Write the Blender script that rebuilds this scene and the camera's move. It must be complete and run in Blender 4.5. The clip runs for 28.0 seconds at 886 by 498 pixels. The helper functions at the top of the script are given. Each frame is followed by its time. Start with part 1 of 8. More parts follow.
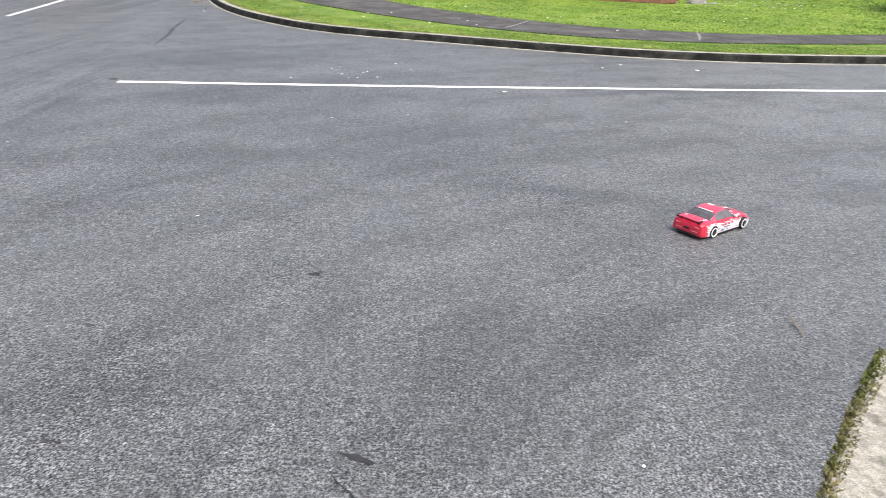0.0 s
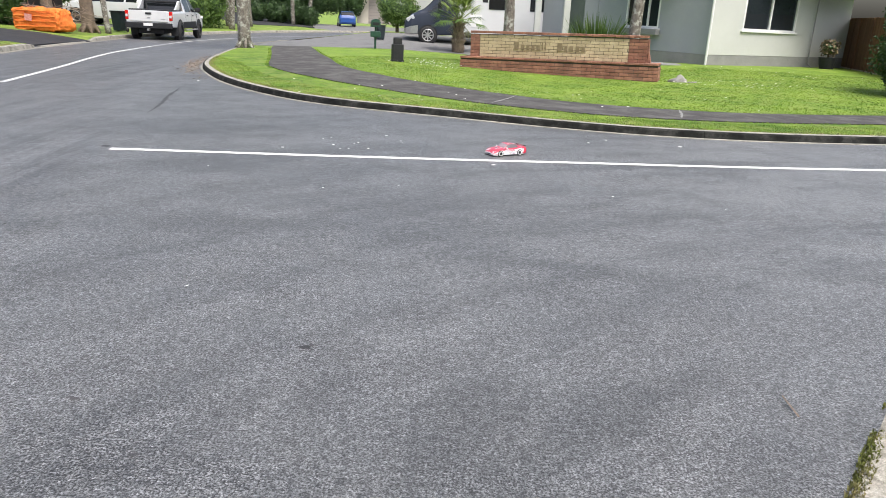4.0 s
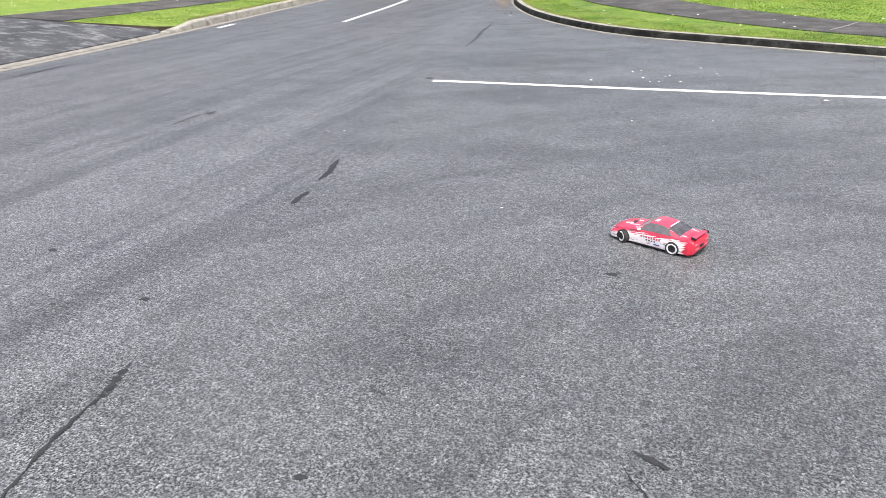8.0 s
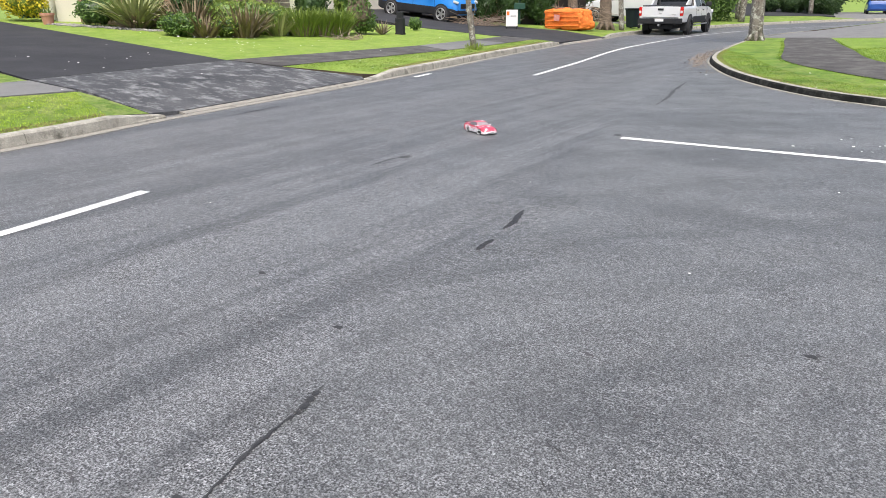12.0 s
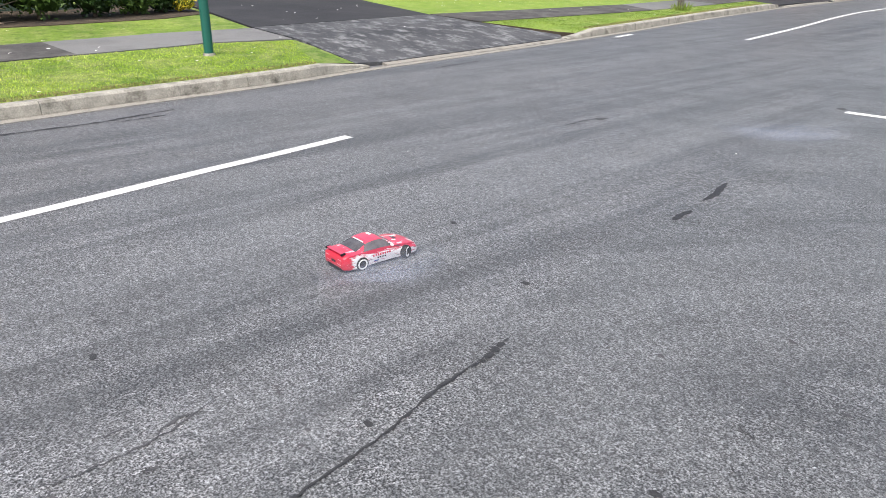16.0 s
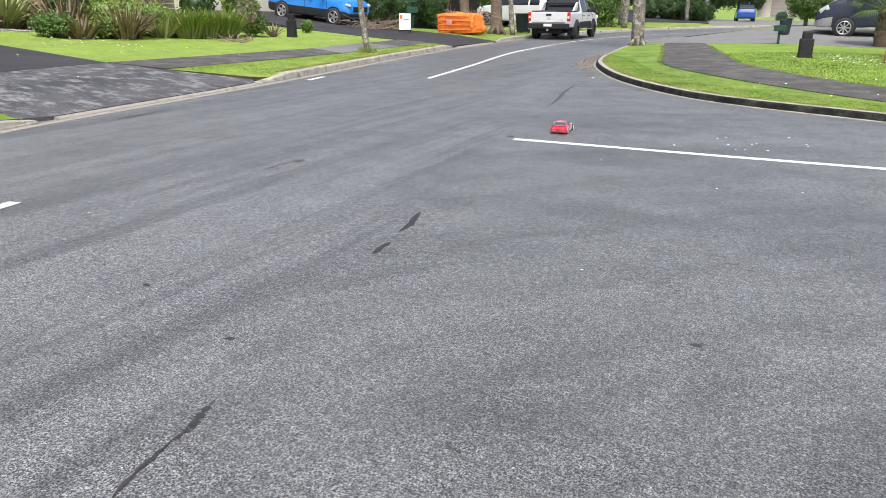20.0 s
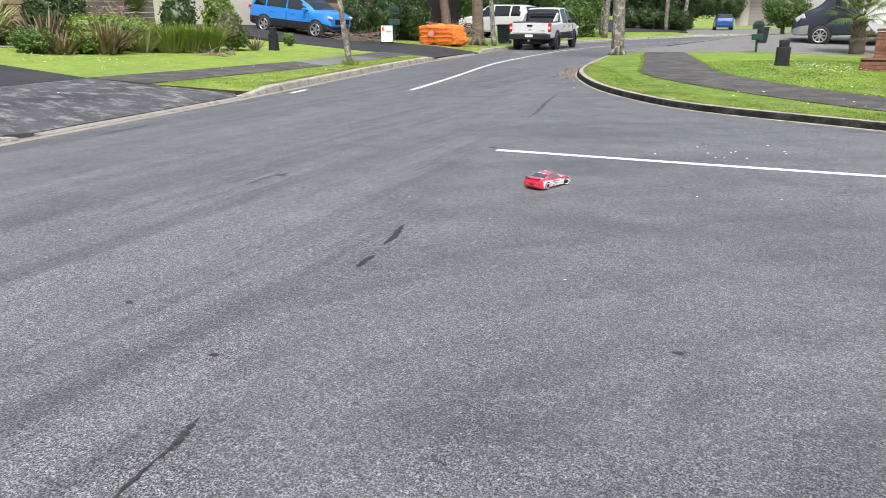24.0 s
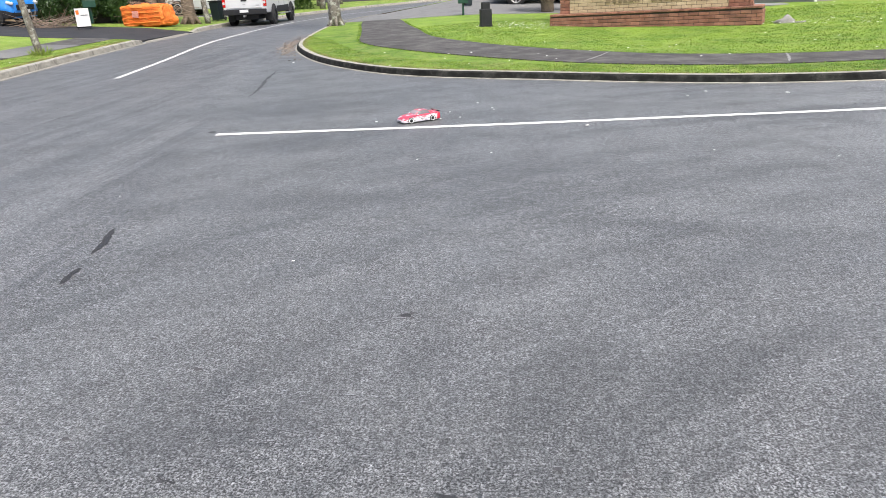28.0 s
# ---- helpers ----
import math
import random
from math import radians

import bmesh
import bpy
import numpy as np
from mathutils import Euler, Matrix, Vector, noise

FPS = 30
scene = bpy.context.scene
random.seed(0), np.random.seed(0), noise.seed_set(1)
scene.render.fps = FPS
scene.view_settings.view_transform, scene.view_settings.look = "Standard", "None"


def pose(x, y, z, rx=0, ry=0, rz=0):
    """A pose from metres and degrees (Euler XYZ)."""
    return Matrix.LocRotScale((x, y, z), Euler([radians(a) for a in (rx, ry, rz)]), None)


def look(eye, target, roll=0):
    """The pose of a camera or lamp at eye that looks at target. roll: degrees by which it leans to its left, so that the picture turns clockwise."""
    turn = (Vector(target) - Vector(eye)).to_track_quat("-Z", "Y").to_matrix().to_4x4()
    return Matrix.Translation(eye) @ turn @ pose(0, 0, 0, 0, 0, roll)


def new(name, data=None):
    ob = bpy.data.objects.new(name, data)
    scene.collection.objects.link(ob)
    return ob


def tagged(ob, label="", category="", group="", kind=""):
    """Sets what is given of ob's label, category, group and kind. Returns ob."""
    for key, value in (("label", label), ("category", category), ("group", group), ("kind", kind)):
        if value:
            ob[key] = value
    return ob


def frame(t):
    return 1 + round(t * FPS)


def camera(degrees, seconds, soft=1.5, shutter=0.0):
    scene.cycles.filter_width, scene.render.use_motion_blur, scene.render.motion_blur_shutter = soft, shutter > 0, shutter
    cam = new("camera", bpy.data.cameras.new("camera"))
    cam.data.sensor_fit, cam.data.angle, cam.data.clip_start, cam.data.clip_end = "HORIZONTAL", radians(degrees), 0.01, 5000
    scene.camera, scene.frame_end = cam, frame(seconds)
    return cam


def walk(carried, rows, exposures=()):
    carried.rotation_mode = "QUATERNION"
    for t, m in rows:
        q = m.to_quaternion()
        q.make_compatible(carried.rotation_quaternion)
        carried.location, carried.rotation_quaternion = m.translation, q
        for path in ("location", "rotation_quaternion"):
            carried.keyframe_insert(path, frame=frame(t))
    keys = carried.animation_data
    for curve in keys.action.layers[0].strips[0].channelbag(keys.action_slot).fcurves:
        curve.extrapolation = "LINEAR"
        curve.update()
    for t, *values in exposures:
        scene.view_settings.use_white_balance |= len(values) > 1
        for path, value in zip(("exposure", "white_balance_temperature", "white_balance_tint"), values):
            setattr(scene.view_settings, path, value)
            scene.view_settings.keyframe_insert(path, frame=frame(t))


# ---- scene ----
cam = camera(62.19, 28.0, soft=0.5, shutter=0.1)
# seconds, eye x, y, z, pitch, yaw, roll
PATH = [
    (0.0, 0.123, 0.097, 1.416, -22.95, -0.95, 1.69),
    (0.5, 0.169, 0.122, 1.420, -21.18, -15.36, 3.00),
    (1.0, 0.183, 0.149, 1.426, -19.39, -19.36, 2.98),
    (1.5, 0.184, 0.160, 1.431, -18.53, -20.16, 2.91),
    (2.0, 0.179, 0.153, 1.436, -17.97, -18.95, 2.80),
    (2.5, 0.166, 0.156, 1.438, -17.56, -16.05, 2.70),
    (4.5, 0.055, 0.093, 1.446, -17.85, 4.70, 2.55),
    (5.0, 0.020, 0.083, 1.439, -18.54, 12.50, 2.01),
    (5.5, -0.035, 0.029, 1.439, -19.29, 20.77, 1.56),
    (6.0, -0.088, -0.014, 1.444, -20.01, 28.63, 0.97),
    (6.5, -0.101, -0.063, 1.446, -20.57, 34.27, 0.16),
    (7.0, -0.075, -0.063, 1.437, -21.36, 34.05, -0.80),
    (7.5, -0.036, -0.030, 1.422, -22.27, 28.28, -1.31),
    (8.0, -0.001, 0.005, 1.422, -22.82, 21.58, -1.13),
    (8.5, 0.017, 0.024, 1.423, -23.06, 16.54, -0.71),
    (9.0, 0.028, 0.029, 1.419, -23.02, 13.96, -0.04),
    (9.5, 0.026, 0.023, 1.420, -22.79, 14.19, 0.29),
    (10.0, 0.013, 0.006, 1.424, -22.27, 17.30, 0.13),
    (10.5, -0.004, -0.016, 1.433, -21.49, 22.26, -0.14),
    (11.0, -0.045, -0.058, 1.446, -20.46, 28.53, -0.50),
    (11.5, -0.071, -0.077, 1.452, -19.50, 33.61, -0.54),
    (12.0, -0.059, -0.073, 1.454, -18.85, 35.30, -0.47),
    (12.5, -0.050, -0.074, 1.452, -18.57, 35.00, -0.37),
    (14.5, -0.058, -0.052, 1.444, -19.46, 35.20, 0.13),
    (15.0, -0.074, -0.075, 1.439, -20.22, 38.97, 0.26),
    (15.5, -0.098, -0.097, 1.435, -21.12, 44.22, 0.28),
    (16.0, -0.123, -0.124, 1.430, -21.78, 49.77, 0.02),
    (16.5, -0.131, -0.141, 1.431, -22.04, 53.79, -0.37),
    (17.0, -0.136, -0.143, 1.434, -21.93, 54.65, -0.50),
    (17.5, -0.127, -0.128, 1.437, -21.38, 51.34, -0.33),
    (18.0, -0.119, -0.083, 1.438, -20.75, 44.81, 0.09),
    (18.5, -0.102, -0.039, 1.436, -20.09, 38.03, 0.32),
    (19.0, -0.083, -0.004, 1.428, -19.48, 32.53, 0.43),
    (19.5, -0.069, -0.015, 1.434, -19.01, 29.05, 0.47),
    (20.0, -0.055, -0.028, 1.439, -18.59, 27.17, 0.31),
    (20.5, -0.049, -0.014, 1.437, -18.28, 26.08, 0.31),
    (21.0, -0.043, -0.007, 1.440, -18.16, 25.86, 0.01),
    (21.5, -0.029, -0.009, 1.443, -18.13, 26.83, -0.64),
    (23.5, -0.051, -0.043, 1.456, -17.72, 30.66, -0.54),
    (24.0, -0.040, -0.035, 1.454, -17.78, 25.98, -0.20),
    (24.5, 0.021, 0.008, 1.445, -18.05, 17.85, 0.01),
    (25.0, 0.067, 0.052, 1.438, -18.16, 10.00, 0.02),
    (25.5, 0.108, 0.042, 1.449, -18.02, 3.91, -0.17),
    (26.0, 0.136, 0.062, 1.448, -18.14, 0.01, -0.71),
    (26.5, 0.137, 0.059, 1.451, -18.51, -1.58, -1.43),
    (27.0, 0.130, 0.049, 1.453, -19.10, -1.29, -2.18),
    (27.5, 0.128, 0.080, 1.452, -19.84, 1.21, -2.64),
    (28.0, 0.115, 0.065, 1.457, -20.24, 6.21, -2.67),
]
EXPOSURE = [(0.0, 0.81), (1.0, 0.72), (2.5, 0.69), (5.0, 0.79), (6.0, 0.79), (7.0, 0.83), (8.0, 0.92), (10.0, 0.95), (11.0, 0.80), (12.0, 0.77), (15.0, 0.77), (16.0, 0.77), (16.7, 0.74), (17.2, 0.77), (18.0, 0.80), (20.0, 0.81), (24.0, 0.78), (27.0, 0.73), (28.0, 0.84)]
walk(cam, [(t, pose(x, y, z, 90 + pitch, 0, yaw) @ pose(0, 0, 0, 0, 0, roll)) for t, x, y, z, pitch, yaw, roll in PATH], EXPOSURE)

# ---- light: bright overcast sky ----
scene.view_settings.exposure = 0.75
SUN_EL, SUN_AZ = 62.0, 150.0
world = bpy.data.worlds.new("sky")
scene.world = world
world.use_nodes = True
_wn = world.node_tree
_sky = _wn.nodes.new("ShaderNodeTexSky")
_sky.sky_type = "NISHITA"
_sky.sun_disc = False
_sky.sun_elevation = radians(SUN_EL)
_sky.sun_rotation = radians(SUN_AZ)
_sky.air_density, _sky.dust_density, _sky.ozone_density = 1.0, 6.0, 0.6
_bg = _wn.nodes["Background"]
_bg.inputs["Strength"].default_value = 0.14
_wn.links.new(_sky.outputs["Color"], _bg.inputs["Color"])
sun = new("sun", bpy.data.lights.new("sun", "SUN"))
sun.data.energy, sun.data.angle, sun.data.color = 1.8, radians(22), (0.97, 0.98, 1.0)
_az, _el = radians(SUN_AZ), radians(SUN_EL)
_to = Vector((math.sin(_az) * math.cos(_el), math.cos(_az) * math.cos(_el), math.sin(_el)))
sun.matrix_world = look(_to * 50, (0, 0, 0))

# ---- materials ----
def nodes_of(name):
    m = bpy.data.materials.new(name)
    m.use_nodes = True
    nt = m.node_tree
    return m, nt, nt.nodes["Principled BSDF"]


def mix_rgb(nt, fac, a, b, mode="MIX"):
    n = nt.nodes.new("ShaderNodeMix")
    n.data_type, n.blend_type = "RGBA", mode
    for key, v in ((0, fac), (6, a), (7, b)):
        if isinstance(v, (int, float)):
            n.inputs[key].default_value = v
        elif isinstance(v, tuple):
            n.inputs[key].default_value = (*v[:3], 1)
        else:
            nt.links.new(v, n.inputs[key])
    return n.outputs[2]


def ramp(nt, src, stops):
    n = nt.nodes.new("ShaderNodeValToRGB")
    e = n.color_ramp.elements
    while len(e) < len(stops):
        e.new(0.5)
    for el, (p, c) in zip(e, stops):
        el.position = p
        el.color = (c, c, c, 1) if isinstance(c, (int, float)) else (*c, 1)
    nt.links.new(src, n.inputs[0])
    return n.outputs[0]


def tex(nt, kind, scale, coord, detail=4.0, rough=0.6, stretch=None, distortion=0.0):
    n = nt.nodes.new("ShaderNodeTex" + kind)
    n.inputs["Scale"].default_value = scale
    if kind == "Noise":
        n.inputs["Detail"].default_value = detail
        n.inputs["Roughness"].default_value = rough
        n.inputs["Distortion"].default_value = distortion
    if stretch:
        mp = nt.nodes.new("ShaderNodeMapping")
        mp.inputs["Scale"].default_value = stretch[:3]
        if len(stretch) > 3:
            mp.inputs["Rotation"].default_value[2] = radians(stretch[3])
        nt.links.new(coord, mp.inputs["Vector"])
        coord = mp.outputs[0]
    nt.links.new(coord, n.inputs["Vector"])
    return n.outputs[0]


def where(nt, kind="Object"):
    if kind == "World":
        return nt.nodes.new("ShaderNodeNewGeometry").outputs["Position"]
    return nt.nodes.new("ShaderNodeTexCoord").outputs[kind]


def bump(nt, bsdf, height, strength, dist=0.01):
    b = nt.nodes.new("ShaderNodeBump")
    b.inputs["Strength"].default_value, b.inputs["Distance"].default_value = strength, dist
    nt.links.new(height, b.inputs["Height"])
    nt.links.new(b.outputs[0], bsdf.inputs["Normal"])


def surf(name, c1, c2, scale=6.0, fine=60.0, fine_amt=0.25, rough=0.7, metal=0.0, bumps=0.3, bdist=0.004, dirt=None, dirt_amt=0.0, dirt_scale=1.5, vary=0.0, coord="World", stretch=None, spec=0.5, coat=0.0, island=0.0, drag=None):
    """A surface with broad patches between two colours, fine grain, relief and an optional dirt colour."""
    m, nt, b = nodes_of(name)
    pos = where(nt, coord)
    col = mix_rgb(nt, ramp(nt, tex(nt, "Noise", scale, pos, 5, 0.6, stretch), [(0.3, 0.0), (0.7, 1.0)]), c1, c2)
    g = tex(nt, "Noise", fine, pos, 3, 0.7, stretch)
    col = mix_rgb(nt, fine_amt, col, ramp(nt, g, [(0.25, 0.0), (0.75, 1.0)]), "OVERLAY")
    if dirt:
        d = ramp(nt, tex(nt, "Noise", dirt_scale, pos, 6, 0.7, drag), [(0.5, 0.0), (0.72, dirt_amt)])
        col = mix_rgb(nt, d, col, dirt)
    if vary:
        oi = nt.nodes.new("ShaderNodeObjectInfo").outputs["Random"]
        col = mix_rgb(nt, ramp(nt, oi, [(0, 0.0), (1, vary)]), col, tuple(0.35 * v for v in c1))
    if island:
        oi = nt.nodes.new("ShaderNodeNewGeometry").outputs["Random Per Island"]
        col = mix_rgb(nt, ramp(nt, oi, [(0, 0.0), (1, island)]), col, c2)
    nt.links.new(col, b.inputs["Base Color"])
    b.inputs["Roughness"].default_value, b.inputs["Metallic"].default_value = rough, metal
    b.inputs["Specular IOR Level"].default_value = spec
    b.inputs["Coat Weight"].default_value = coat
    b.inputs["Coat Roughness"].default_value = 0.08
    if bumps:
        bump(nt, b, g, bumps, bdist)
    return m


def make_asphalt():
    m, nt, b = nodes_of("worn_chipseal")
    pos = where(nt, "World")

    def math_node(op, a, c):
        n = nt.nodes.new("ShaderNodeMath")
        n.operation = op
        for k, q in enumerate((a, c)):
            if isinstance(q, (int, float)):
                n.inputs[k].default_value = q
            else:
                nt.links.new(q, n.inputs[k])
        return n.outputs[0]

    def level(src, stops, scale=1.0):
        return math_node("MULTIPLY", ramp(nt, src, stops), scale)

    sep = nt.nodes.new("ShaderNodeSeparateXYZ")
    nt.links.new(pos, sep.inputs[0])
    X, Y = sep.outputs["X"], sep.outputs["Y"]
    big = tex(nt, "Noise", 0.45, pos, 5, 0.6)
    mid = tex(nt, "Noise", 2.2, pos, 6, 0.7)
    wisp = tex(nt, "Noise", 5.5, pos, 6, 0.75)
    # two seals meet along an old joint: the street's, and the side road's
    side = math_node("ADD", math_node("MULTIPLY", Y, 0.215), X)
    side = math_node("ADD", side, math_node("MULTIPLY", wisp, 0.22))
    street = ramp(nt, math_node("ADD", math_node("MULTIPLY", side, 0.2), 0.8), [(0.470, 1.0), (0.505, 0.0)])
    base = mix_rgb(nt, ramp(nt, big, [(0.36, 0.0), (0.64, 1.0)]), (0.175, 0.182, 0.183), (0.214, 0.221, 0.222))
    # the side road is paler and smoother away from the street
    east = ramp(nt, math_node("ADD", math_node("MULTIPLY", X, 0.16), 0.2), [(0.15, 0.0), (0.9, 0.85)])
    east = math_node("MULTIPLY", east, ramp(nt, math_node("MULTIPLY", Y, 0.1), [(0.16, 0.0), (0.62, 1.0)]))
    base = mix_rgb(nt, east, base, (0.274, 0.284, 0.286))
    base = mix_rgb(nt, math_node("MULTIPLY", street, 0.75), base, (0.246, 0.252, 0.256))
    base = mix_rgb(nt, ramp(nt, mid, [(0.50, 0.0), (0.68, 0.42)]), base, (0.124, 0.127, 0.128))
    lane = ramp(nt, math_node("ADD", math_node("MULTIPLY", X, 0.1), 1.0), [(0.38, 0.75), (0.60, 0.0)])
    base = mix_rgb(nt, lane, base, (0.192, 0.188, 0.187))
    # tyre polish along the street
    along = tex(nt, "Noise", 1.0, pos, 8, 0.74, (3.4, 0.13, 1.0, 9))
    base = mix_rgb(nt, math_node("MULTIPLY", level(along, [(0.45, 0.0), (0.60, 0.95)]), street), base, (0.104, 0.107, 0.108))
    pale = tex(nt, "Noise", 1.0, pos, 7, 0.74, (4.6, 0.16, 2.0, 9))
    base = mix_rgb(nt, math_node("MULTIPLY", level(pale, [(0.53, 0.0), (0.66, 0.75)]), street), base, (0.270, 0.278, 0.280))
    # arcs swept by wheels turning round the near corner
    dx, dy = math_node("SUBTRACT", X, 5.6), math_node("ADD", Y, 2.0)
    rad = math_node("SQRT", math_node("ADD", math_node("MULTIPLY", dx, dx), math_node("MULTIPLY", dy, dy)), 0.0)
    ang = math_node("ARCTAN2", dy, dx)
    polar = nt.nodes.new("ShaderNodeCombineXYZ")
    nt.links.new(math_node("ADD", math_node("MULTIPLY", rad, 2.4), math_node("MULTIPLY", mid, 1.2)), polar.inputs[0])
    nt.links.new(math_node("MULTIPLY", ang, 2.6), polar.inputs[1])
    arcs = tex(nt, "Noise", 1.0, polar.outputs[0], 8, 0.76)
    off_street = math_node("SUBTRACT", 1.0, math_node("MULTIPLY", street, 0.85))
    base = mix_rgb(nt, math_node("MULTIPLY", level(arcs, [(0.49, 0.0), (0.60, 0.95)]), off_street), base, (0.119, 0.124, 0.124))
    base = mix_rgb(nt, math_node("MULTIPLY", level(arcs, [(0.34, 0.40), (0.47, 0.0)]), off_street), base, (0.291, 0.300, 0.302))
    scuff = tex(nt, "Noise", 1.0, pos, 5, 0.72, (9.0, 0.9, 1.0, 38))
    base = mix_rgb(nt, ramp(nt, scuff, [(0.58, 0.0), (0.74, 0.28)]), base, (0.322, 0.333, 0.335))
    # worn and oily stains: centre, half length, half width, turn, strength
    for cx, cy, rx, ry, turn, amt in (
        (-0.90, 2.16, 0.42, 0.20, 25, 0.70), (-0.28, 2.72, 0.42, 0.15, 80, 0.50), (-0.62, 2.50, 0.36, 0.12, 75, 0.42), (0.30, 2.55, 0.40, 0.16, 70, 0.38),
        (0.98, 4.38, 0.75, 0.13, -14, 0.60), (1.28, 3.75, 0.8, 0.30, 20, 0.36), (-1.35, 5.00, 1.1, 0.22, 6, 0.55), (-1.65, 4.02, 0.5, 0.20, 20, 0.42),
        (-0.05, 5.75, 1.5, 0.25, 3, 0.42), (-2.05, 6.95, 0.7, 0.28, 10, 0.55), (-2.9, 9.2, 1.5, 0.55, 15, 0.50), (-4.1, 6.6, 1.6, 0.35, 98, 0.45),
        (-2.9, 5.6, 1.4, 0.30, 100, 0.40), (1.35, 2.30, 0.6, 0.22, 50, 0.42), (-3.0, 1.1, 0.7, 0.30, 95, 0.35), (2.6, 5.2, 0.8, 0.22, 25, 0.32),
    ):
        mp = nt.nodes.new("ShaderNodeMapping")
        mp.vector_type = "TEXTURE"
        mp.inputs["Location"].default_value = (cx, cy, 0)
        mp.inputs["Rotation"].default_value[2] = radians(turn)
        mp.inputs["Scale"].default_value = (rx, ry, 1.0)
        nt.links.new(pos, mp.inputs["Vector"])
        ln = nt.nodes.new("ShaderNodeVectorMath")
        ln.operation = "LENGTH"
        nt.links.new(mp.outputs[0], ln.inputs[0])
        rim = math_node("ADD", math_node("MULTIPLY", ln.outputs["Value"], 0.5), math_node("MULTIPLY", wisp, 0.7))
        base = mix_rgb(nt, ramp(nt, rim, [(0.44, min(1.0, amt * 1.35)), (0.98, 0.0)]), base, (0.107, 0.111, 0.112))
    # rolled stones in the seal, dark open pits where the binder has gone
    v = nt.nodes.new("ShaderNodeTexVoronoi")
    v.voronoi_dimensions = "2D"
    v.inputs["Scale"].default_value = 150
    nt.links.new(pos, v.inputs["Vector"])
    cell = nt.nodes.new("ShaderNodeSeparateColor")
    nt.links.new(v.outputs["Color"], cell.inputs[0])
    open_seal = ramp(nt, tex(nt, "Noise", 1.3, pos, 6, 0.7), [(0.36, 0.6), (0.60, 1.0)])
    base = mix_rgb(nt, math_node("MULTIPLY", ramp(nt, cell.outputs[0], [(0.0, 0.0), (0.5, 0.04), (0.96, 0.12), (0.99, 0.35)]), open_seal), base, (0.459, 0.474, 0.477))
    base = mix_rgb(nt, math_node("MULTIPLY", ramp(nt, cell.outputs[1], [(0.40, 0.0), (1.0, 0.85)]), open_seal), base, (0.083, 0.085, 0.087))
    base = mix_rgb(nt, math_node("MULTIPLY", ramp(nt, v.outputs["Distance"], [(0.48, 0.0), (0.66, 1.0)]), open_seal), base, (0.026, 0.027, 0.027))
    clump = tex(nt, "Noise", 26, pos, 5, 0.8)
    base = mix_rgb(nt, 0.58, base, ramp(nt, clump, [(0.36, 0.04), (0.64, 0.98)]), "OVERLAY")
    gravel = tex(nt, "Noise", 90, pos, 3, 0.8)
    base = mix_rgb(nt, 0.80, base, ramp(nt, gravel, [(0.40, 0.0), (0.60, 1.0)]), "OVERLAY")
    spots = tex(nt, "Noise", 6.5, pos, 2, 0.5)
    base = mix_rgb(nt, ramp(nt, spots, [(0.73, 0.0), (0.76, 0.5)]), base, (0.067, 0.069, 0.070))
    base = mix_rgb(nt, 1.0, base, (0.75, 0.75, 0.75), "MULTIPLY")
    nt.links.new(base, b.inputs["Base Color"])
    nt.links.new(ramp(nt, mid, [(0.3, 0.46), (0.7, 0.60)]), b.inputs["Roughness"])
    b.inputs["Specular IOR Level"].default_value = 0.6
    bump(nt, b, v.outputs["Distance"], -0.26, 0.002)
    return m


def make_grass(name, c1, c2, dry, dry_amt=0.5):
    m, nt, b = nodes_of(name)
    pos = where(nt, "World")
    a = tex(nt, "Noise", 0.8, pos, 6, 0.7)
    f = tex(nt, "Noise", 34, pos, 5, 0.78)
    col = mix_rgb(nt, ramp(nt, a, [(0.38, 0.0), (0.62, 1.0)]), c1, c2)
    col = mix_rgb(nt, ramp(nt, tex(nt, "Noise", 2.6, pos, 6, 0.75), [(0.47, 0.0), (0.62, dry_amt)]), col, dry)
    col = mix_rgb(nt, ramp(nt, tex(nt, "Noise", 7.0, pos, 5, 0.7), [(0.52, 0.0), (0.66, 0.6)]), col, tuple(0.45 * v for v in c1))
    col = mix_rgb(nt, ramp(nt, tex(nt, "Noise", 11.0, pos, 4, 0.7), [(0.66, 0.0), (0.74, 0.5)]), col, (0.17, 0.13, 0.07))
    col = mix_rgb(nt, 0.6, col, ramp(nt, f, [(0.28, 0.0), (0.72, 1.0)]), "OVERLAY")
    oi = nt.nodes.new("ShaderNodeNewGeometry").outputs["Random Per Island"]
    col = mix_rgb(nt, ramp(nt, oi, [(0, 0.0), (0.5, 0.1), (1, 0.5)]), col, tuple(1.35 * v for v in c2))
    nt.links.new(col, b.inputs["Base Color"])
    b.inputs["Roughness"].default_value = 0.7
    b.inputs["Specular IOR Level"].default_value = 0.25
    bump(nt, b, f, 0.9, 0.03)
    return m


def make_concrete(name, c1, c2, moss, moss_amt, scale=3.0, vary=0.0):
    return surf(name, c1, c2, scale=scale, fine=70, fine_amt=0.3, rough=0.88, bumps=0.5, bdist=0.004, dirt=moss, dirt_amt=moss_amt, dirt_scale=5.0, vary=vary)


def glass(name, tint=(0.02, 0.025, 0.03), rough=0.04):
    m, nt, b = nodes_of(name)
    b.inputs["Base Color"].default_value = (*tint, 1)
    b.inputs["Roughness"].default_value = rough
    b.inputs["Specular IOR Level"].default_value = 0.7
    return m


